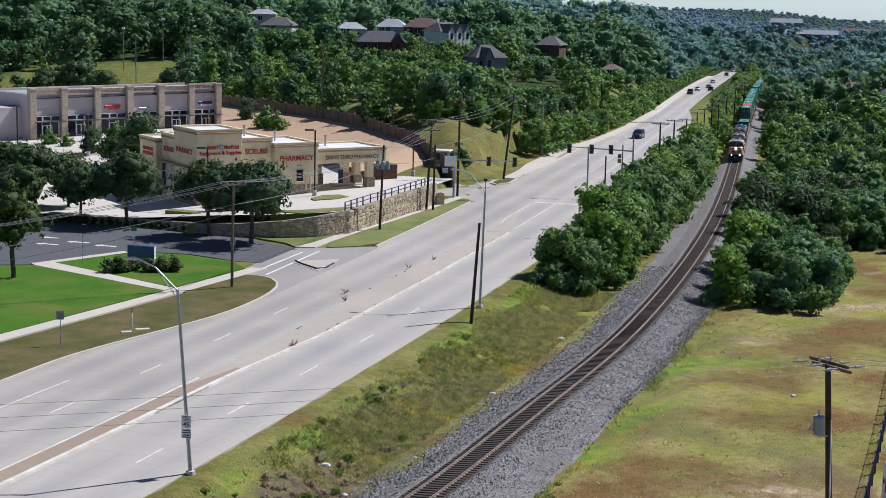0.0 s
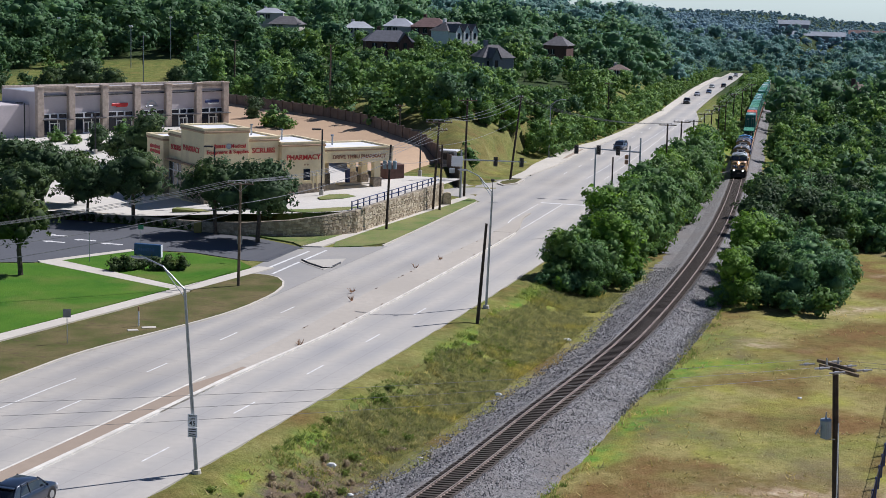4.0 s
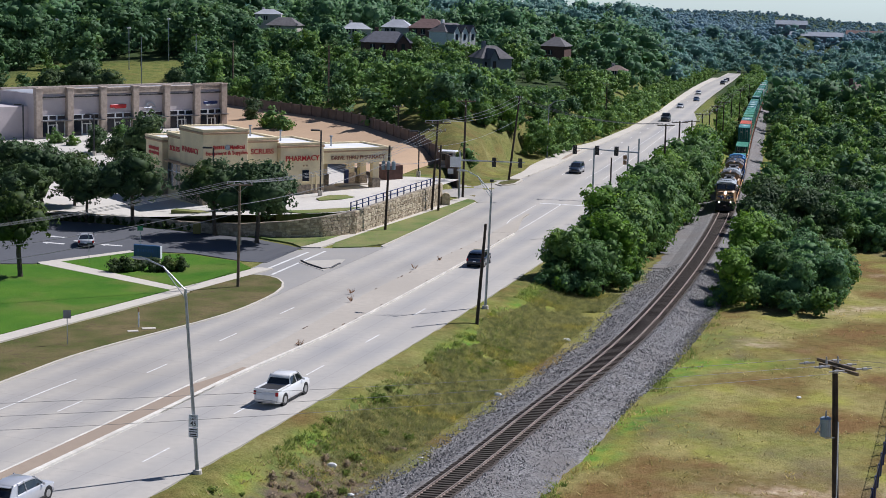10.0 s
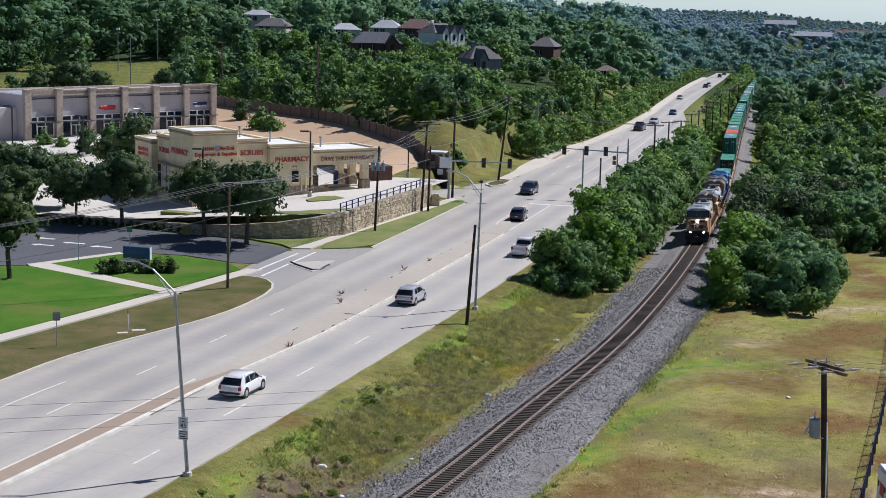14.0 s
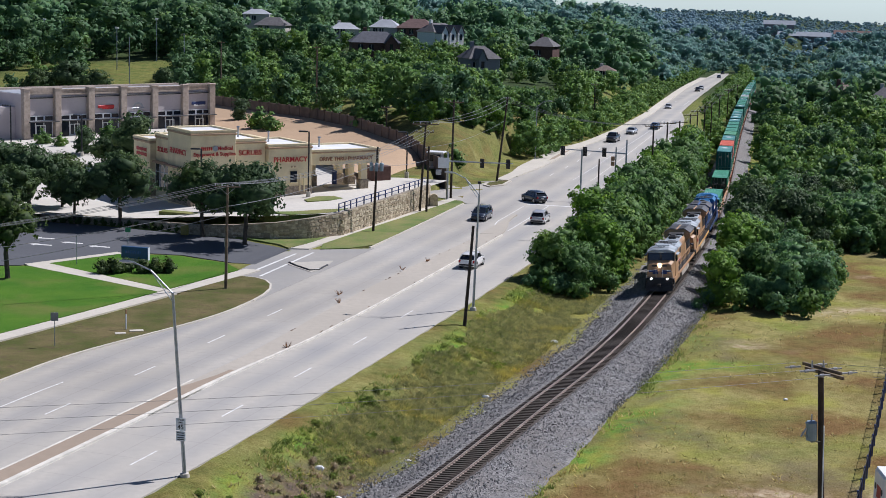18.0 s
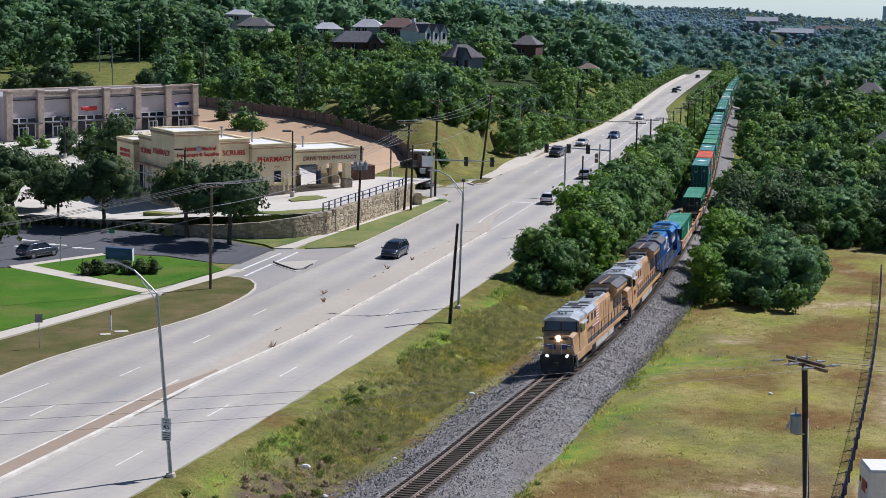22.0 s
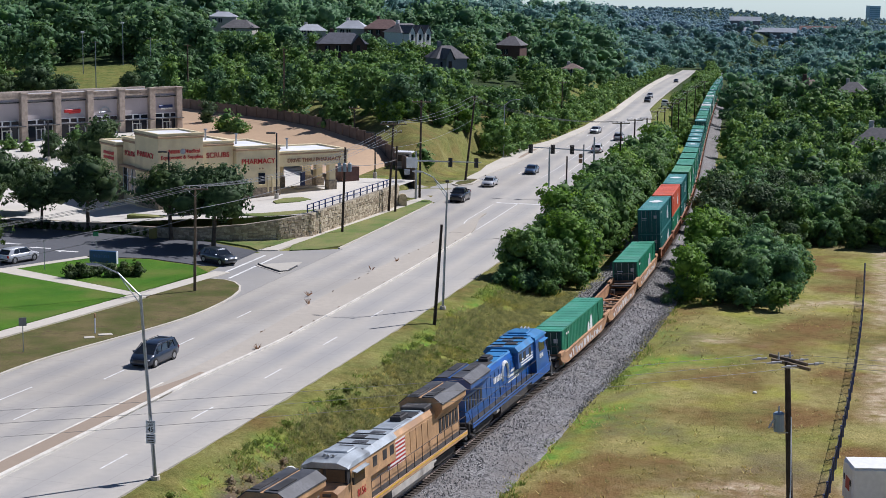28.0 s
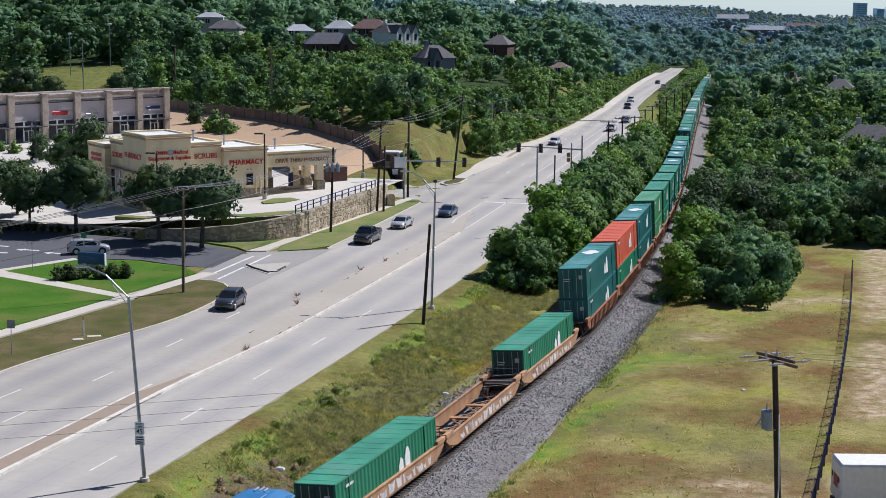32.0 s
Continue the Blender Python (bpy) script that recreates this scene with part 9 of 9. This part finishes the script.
def make_woods():
    FAR_LOD["mid"] = [foliage(100 + k, 3.7, 0.3, 7.4, 640, 0.58, 13, 0.48, 0.75, 7, 1.05, (0.27, 0.46)) for k in range(8)]
    FAR_LOD["far"] = [foliage(120 + k, 5.2, 0.0, 7.2, 230, 0.72, 11, 0.64, 0.75, 5, 1.0, (0.25, 0.42)) for k in range(8)]
    FAR_LOD["rim"] = [foliage(140 + k, 6.0, 0.0, 5.6, 40, 0.95, 7, 0.8, 0.7, 3, 0.8, (0.24, 0.38)) for k in range(6)]
    g = np.random.default_rng(21)
    sets = {"mid": [], "deep": [], "hill": [], "far": [], "rim": []}
    for lod, y0, y1, step in (("mid", 200, 470, 6.2), ("far", 470, 1050, 9.0), ("rim", 1050, 1750, 12.5), ("rim", 1750, 3300, 25.0)):
        ys = np.arange(y0, y1, step)
        for y in ys:
            st = step * (1 + 0.5 * (y - y0) / (y1 - y0))
            xs = np.arange(-0.29 * y - 10, 0.32 * y + 10, st)
            x = xs + g.uniform(-0.45, 0.45, len(xs)) * st
            yy = y + g.uniform(-0.45, 0.45, len(xs)) * step
            z = ground_z(x, yy)
            v, u = to_vu(x, yy)
            tx, tk = rail_x(yy)
            dt = x - tx
            d = np.minimum((v - 244 - 1.19 * (np.minimum(u, 75) - 20) - 0.35 * np.maximum(u - 75, 0)) / 1.55, u - 18)
            west = (d > 3.5) & (u > 27 - 8 * ss(290, 305, v) - 5 * ss(320, 380, v)) & ~((v < 292) & (u < 24 + (292 - v) * 0.75) & (v > 240))
            east = (dt > 6.5) & (v > 262) & ((u < -10) | (yy > 480))
            east |= (v > 219) & (v <= 262) & (u < -62) & (yy > 190)
            mid = (u < -9.8) & (dt < -6.4) & (v > 640) & (v < 900)
            open_line = (np.abs(dt) > 10.5 - 4 * ss(560, 640, yy)) | (yy > 872)
            over = ((yy > 560) & (u < np.interp(v, EAST_V, EAST_U) - 6) | (yy > 640)) & open_line
            ok = (west | east | mid | over) & ~((v < 645) & (u > np.interp(v, EAST_V, EAST_U) - 6.5) & (u < 16.5) & (yy > 300))
            # meadows and gardens
            glade = (fbm(x, yy, 46, 8) > 0.55) & (d > 30) & (yy < 560)
            glade |= (x > -84 - (yy - 380) * 0.2) & (x < -60 - (yy - 380) * 0.16) & (yy > 345) & (yy < 452)
            glade |= (g.random(len(x)) > 0.35) & (x > -115) & (x < -80) & (yy > 352) & (yy < 432)
            glade |= (np.abs(x - 0.5) < 5) & (yy > 480) & (yy < 545)
            ok &= ~glade
            # gardens round the houses; trees toward the camera stay under its sight line
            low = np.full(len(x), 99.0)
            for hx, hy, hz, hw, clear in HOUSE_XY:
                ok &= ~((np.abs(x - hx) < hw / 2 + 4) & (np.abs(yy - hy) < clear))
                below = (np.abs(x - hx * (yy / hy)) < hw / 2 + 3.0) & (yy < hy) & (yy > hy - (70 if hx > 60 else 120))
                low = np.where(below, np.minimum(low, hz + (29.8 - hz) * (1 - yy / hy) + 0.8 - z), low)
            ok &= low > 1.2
            for i in np.nonzero(ok)[0]:
                s = {"mid": 1.05, "far": 1.2, "rim": 1.1}[lod] * ((g.uniform(1.15, 1.75) if g.random() < 0.25 else g.uniform(0.55, 1.1)) if lod != "rim" else g.uniform(0.8, 1.15))
                if mid[i] and yy[i] < 640:
                    s *= 0.62
                if u[i] < -10 and v[i] < 300:
                    s *= 1.1
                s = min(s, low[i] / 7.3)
                deep = u[i] > 20 and yy[i] < 620 and g.random() < 0.2 + 0.6 * float(ss(-20, -70, x[i]))
                deep = deep or bool(dt[i] > 8 and yy[i] < 520 and g.random() < 0.3)
                if deep:
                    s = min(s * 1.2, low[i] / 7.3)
                if yy[i] < 400:
                    s = min(s, 1.3)
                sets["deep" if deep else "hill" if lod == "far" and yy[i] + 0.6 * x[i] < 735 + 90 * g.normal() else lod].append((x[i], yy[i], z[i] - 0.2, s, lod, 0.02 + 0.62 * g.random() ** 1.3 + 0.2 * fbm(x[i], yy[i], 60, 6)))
    for v in np.arange(292, 640, 3.3):
        for u0 in (kerb_u(v) + 4.6, kerb_u(v) + 8.0):
            x, y, _ = rp(v + g.uniform(-1.2, 1.2), u0 + g.uniform(-1, 1.2))
            sets["mid"].append((x, y, float(ground_z(x, y)) - 0.2, g.uniform(0.45, 0.85), "mid", g.uniform(0.05, 0.75)))
    for v in np.arange(324, 640, 3.0):
        u = min(-8.4, east_u(v) - 8.0)
        while u > rail_u(v) + 5.2:
            x, y, _ = rp(v + g.uniform(-1.2, 1.2), u + g.uniform(-0.6, 0.6))
            sets["mid"].append((x, y, float(ground_z(x, y)) - 0.2, g.uniform(0.45, 0.8), "mid", g.uniform(0.15, 0.85)))
            u -= 3.1
    for v in np.arange(392, 630, 2.4):
        if g.random() < 0.3:
            continue
        x, y, _ = rp(v + g.uniform(-1.2, 1.2), east_u(v) - g.uniform(6.0, 9.5))
        zz = float(ground_z(x, y))
        sets["mid"].append((x, y, zz - 0.2, g.uniform(0.5, 0.65) - zz * 0.035, "mid", g.uniform(0.15, 0.85)))
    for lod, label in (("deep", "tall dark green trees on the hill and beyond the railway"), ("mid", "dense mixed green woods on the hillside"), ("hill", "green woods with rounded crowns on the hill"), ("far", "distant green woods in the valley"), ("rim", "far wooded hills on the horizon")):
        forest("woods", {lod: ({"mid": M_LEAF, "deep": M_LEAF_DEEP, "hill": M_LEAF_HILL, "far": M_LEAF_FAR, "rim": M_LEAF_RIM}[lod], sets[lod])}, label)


make_woods()


# ---- clipped bushes, weeds and grass ----
for k, (v, u, s) in enumerate(((156.4, 33.2, 1.3), (157.1, 31.9, 1.35), (158.4, 29.7, 1.3), (159.0, 28.4, 1.35), (159.6, 27.3, 1.2), (157.6, 33.0, 1.4), (158.5, 31.5, 1.3), (159.7, 29.0, 1.4), (160.3, 27.8, 1.3))):
    x, y, _ = rp(v, u)
    plant("clipped_bush", KIT_SHRUB[0], x, y, s, v * 3, "low clipped dark green bush before the sign", "bush", "bushes at the sign", z=0.1)
for k in range(26):
    u = 33 + 1.15 * k
    x, y, _ = rp(185.2 + 1.2 * float(ss(36, 50, u)), u)
    plant("hedge_bush", KIT_SHRUB[0], x, y, 0.62 + 0.2 * (k % 3) / 2, k * 1.3, "dark green hedge bush along the lot edge", "bush", "hedge along the lot", z=0.1)
for x, y, s, z in ((-60, 277, 2.0, 2.6), (-52, 284, 1.8, 2.6), (-62.5, 270, 1.7, 2.4), (-56.5, 281, 2.4, 2.6), (-33, 300, 3.0, 3.4), (-30.5, 297, 2.6, 3.3), (-66, 272, 2.0, 2.4), (2.3, 262, 2.6, 1.6)):
    plant("lot_shrub", KIT_SHRUB[1], x, y, s, x, "rounded green shrub beside the shops", "shrub", "lot shrubs", z=z)


def make_grass():
    """Blades in tufts on the bank and in the field."""
    g = np.random.default_rng(9)
    for name, mat, n, kind in (("green_grass", M_GRASS_GREEN, 26000, "green"), ("dry_grass", M_GRASS_DRY, 16000, "dry"), ("tall_grass", M_GRASS_OLIVE, 24000, "tall")):
        v = g.uniform(86, 176, n)
        east = (g.random(n) < 0.6) & (kind != "tall")
        u = np.where(east, g.uniform(-46, -24.5, n), g.uniform(-15.8, -7.7, n))
        rx, rk = road_x(v)
        nn = np.hypot(1, rk)
        x, y = rx - u / nn, v + u * rk / nn
        tx, tk = rail_x(y)
        dt = (x - tx) / np.hypot(1, tk)
        patchy = fbm(x, y, 7, {"green": 4, "dry": 12, "tall": 18}[kind]) + 0.5 * fbm(x, y, 2.0, 3)
        keep = (np.abs(dt) > np.where(dt < 0, 5.6, 4.9)) & (patchy > {"green": 0.0, "dry": -0.1, "tall": -0.45}[kind])
        if kind == "tall":
            keep &= (u < -8.6 - 1.2 * fbm(x, y, 5, 6)) & (g.random(n) < ss(103, 117, v))
        else:
            keep &= ~east | (g.random(n) < np.where(dt < 6.2 + 1.6 * fbm(x, y, 4, 5), 0.9, 0.0 if kind == "green" else 0.16))
            keep &= east | (g.random(n) < (0.9 if kind == "green" else 0.3))
            if kind == "green":
                keep &= east | (u > -11.5) | (g.random(n) < 0.25)
        fringe = east & (dt < 8.5)
        x, y, east, fringe = x[keep], y[keep], east[keep], fringe[keep]
        z = ground_z(x, y)
        m = len(x)
        vs, ti = [], []
        for b in range(4):
            a = g.uniform(0, 2 * math.pi, m)
            h = g.uniform(0.08, 0.30, m) * np.where(fringe, 1.7, 1.0) * np.where(east, 0.8, {"green": 1.0, "dry": 1.2, "tall": 1.35}[kind])
            w = g.uniform(0.03, 0.07, m)
            ox, oy = g.normal(size=m) * 0.12, g.normal(size=m) * 0.12
            lx, ly = g.normal(size=m) * (0.32 if kind == "tall" else 0.2), g.normal(size=m) * (0.32 if kind == "tall" else 0.2)
            p0 = np.stack([x + ox - np.cos(a) * w, y + oy - np.sin(a) * w, z - 0.03], 1)
            p1 = np.stack([x + ox + np.cos(a) * w, y + oy + np.sin(a) * w, z - 0.03], 1)
            p2 = np.stack([x + ox + lx, y + oy + ly, z + h], 1)
            vs.append(np.stack([p0, p1, p2], 1).reshape(-1, 3))
            ti.append(np.repeat(np.clip(0.5 + 0.5 * fbm(x, y, 4, 2), 0, 1), 3))
        vs = np.concatenate(vs)
        me = quads_mesh(name, vs, np.zeros((0, 4), int), mat, np.concatenate(ti), np.arange(len(vs)).reshape(-1, 3))
        tagged(new(name, me), "uneven %s tufts beside the railway" % {"green": "green grass", "dry": "dry straw-coloured grass", "tall": "tall olive and straw grass"}[kind], "grass", kind="stuff")


make_grass()
rnd = random.Random(31)
KIT_WEED = tree_kit("w", 90, 0.9, 0.7, 0.0, 130, 0.26, 6, M_GRASS_GREEN, False, False, 0.2, 0.9)
KIT_DEAD = tree_kit("w", 91, 0.9, 0.55, 0.0, 170, 0.2, 7, M_GRASS_DEAD, False, False, 0.2, 0.9)
for k in range(80):
    v, u = rnd.uniform(88, 114), rnd.uniform(-13.8, -9.4)
    x, y, _ = rp(v, u)
    if fbm(x, y, 6, 21) > -0.15:
        plant("dead_brush", KIT_DEAD, x, y, rnd.uniform(0.35, 0.8), k, "matted dead brown brush on the bank", "brush", "brush on the bank")
for k in range(44):
    v, u = rnd.uniform(88, 150), rnd.uniform(-14, -8.0)
    x, y, _ = rp(v, u)
    plant("weed_clump", KIT_WEED, x, y, rnd.uniform(0.3, 0.8), k, "low green weed clump on the bank", "weed", "weeds on the bank")


# ---- what moves ----
def motions():
    for o, mid, base, lift, back in TRAIN:
        rows = [(float(t), train_pose(t, mid, base, lift, back)) for t in np.arange(0, 32.1, 1.0 if mid < 180 else 2.0)]
        walk(o, rows)
    for o, rows, z in DRIVES:
        walk(o, drive(rows, z))


motions()
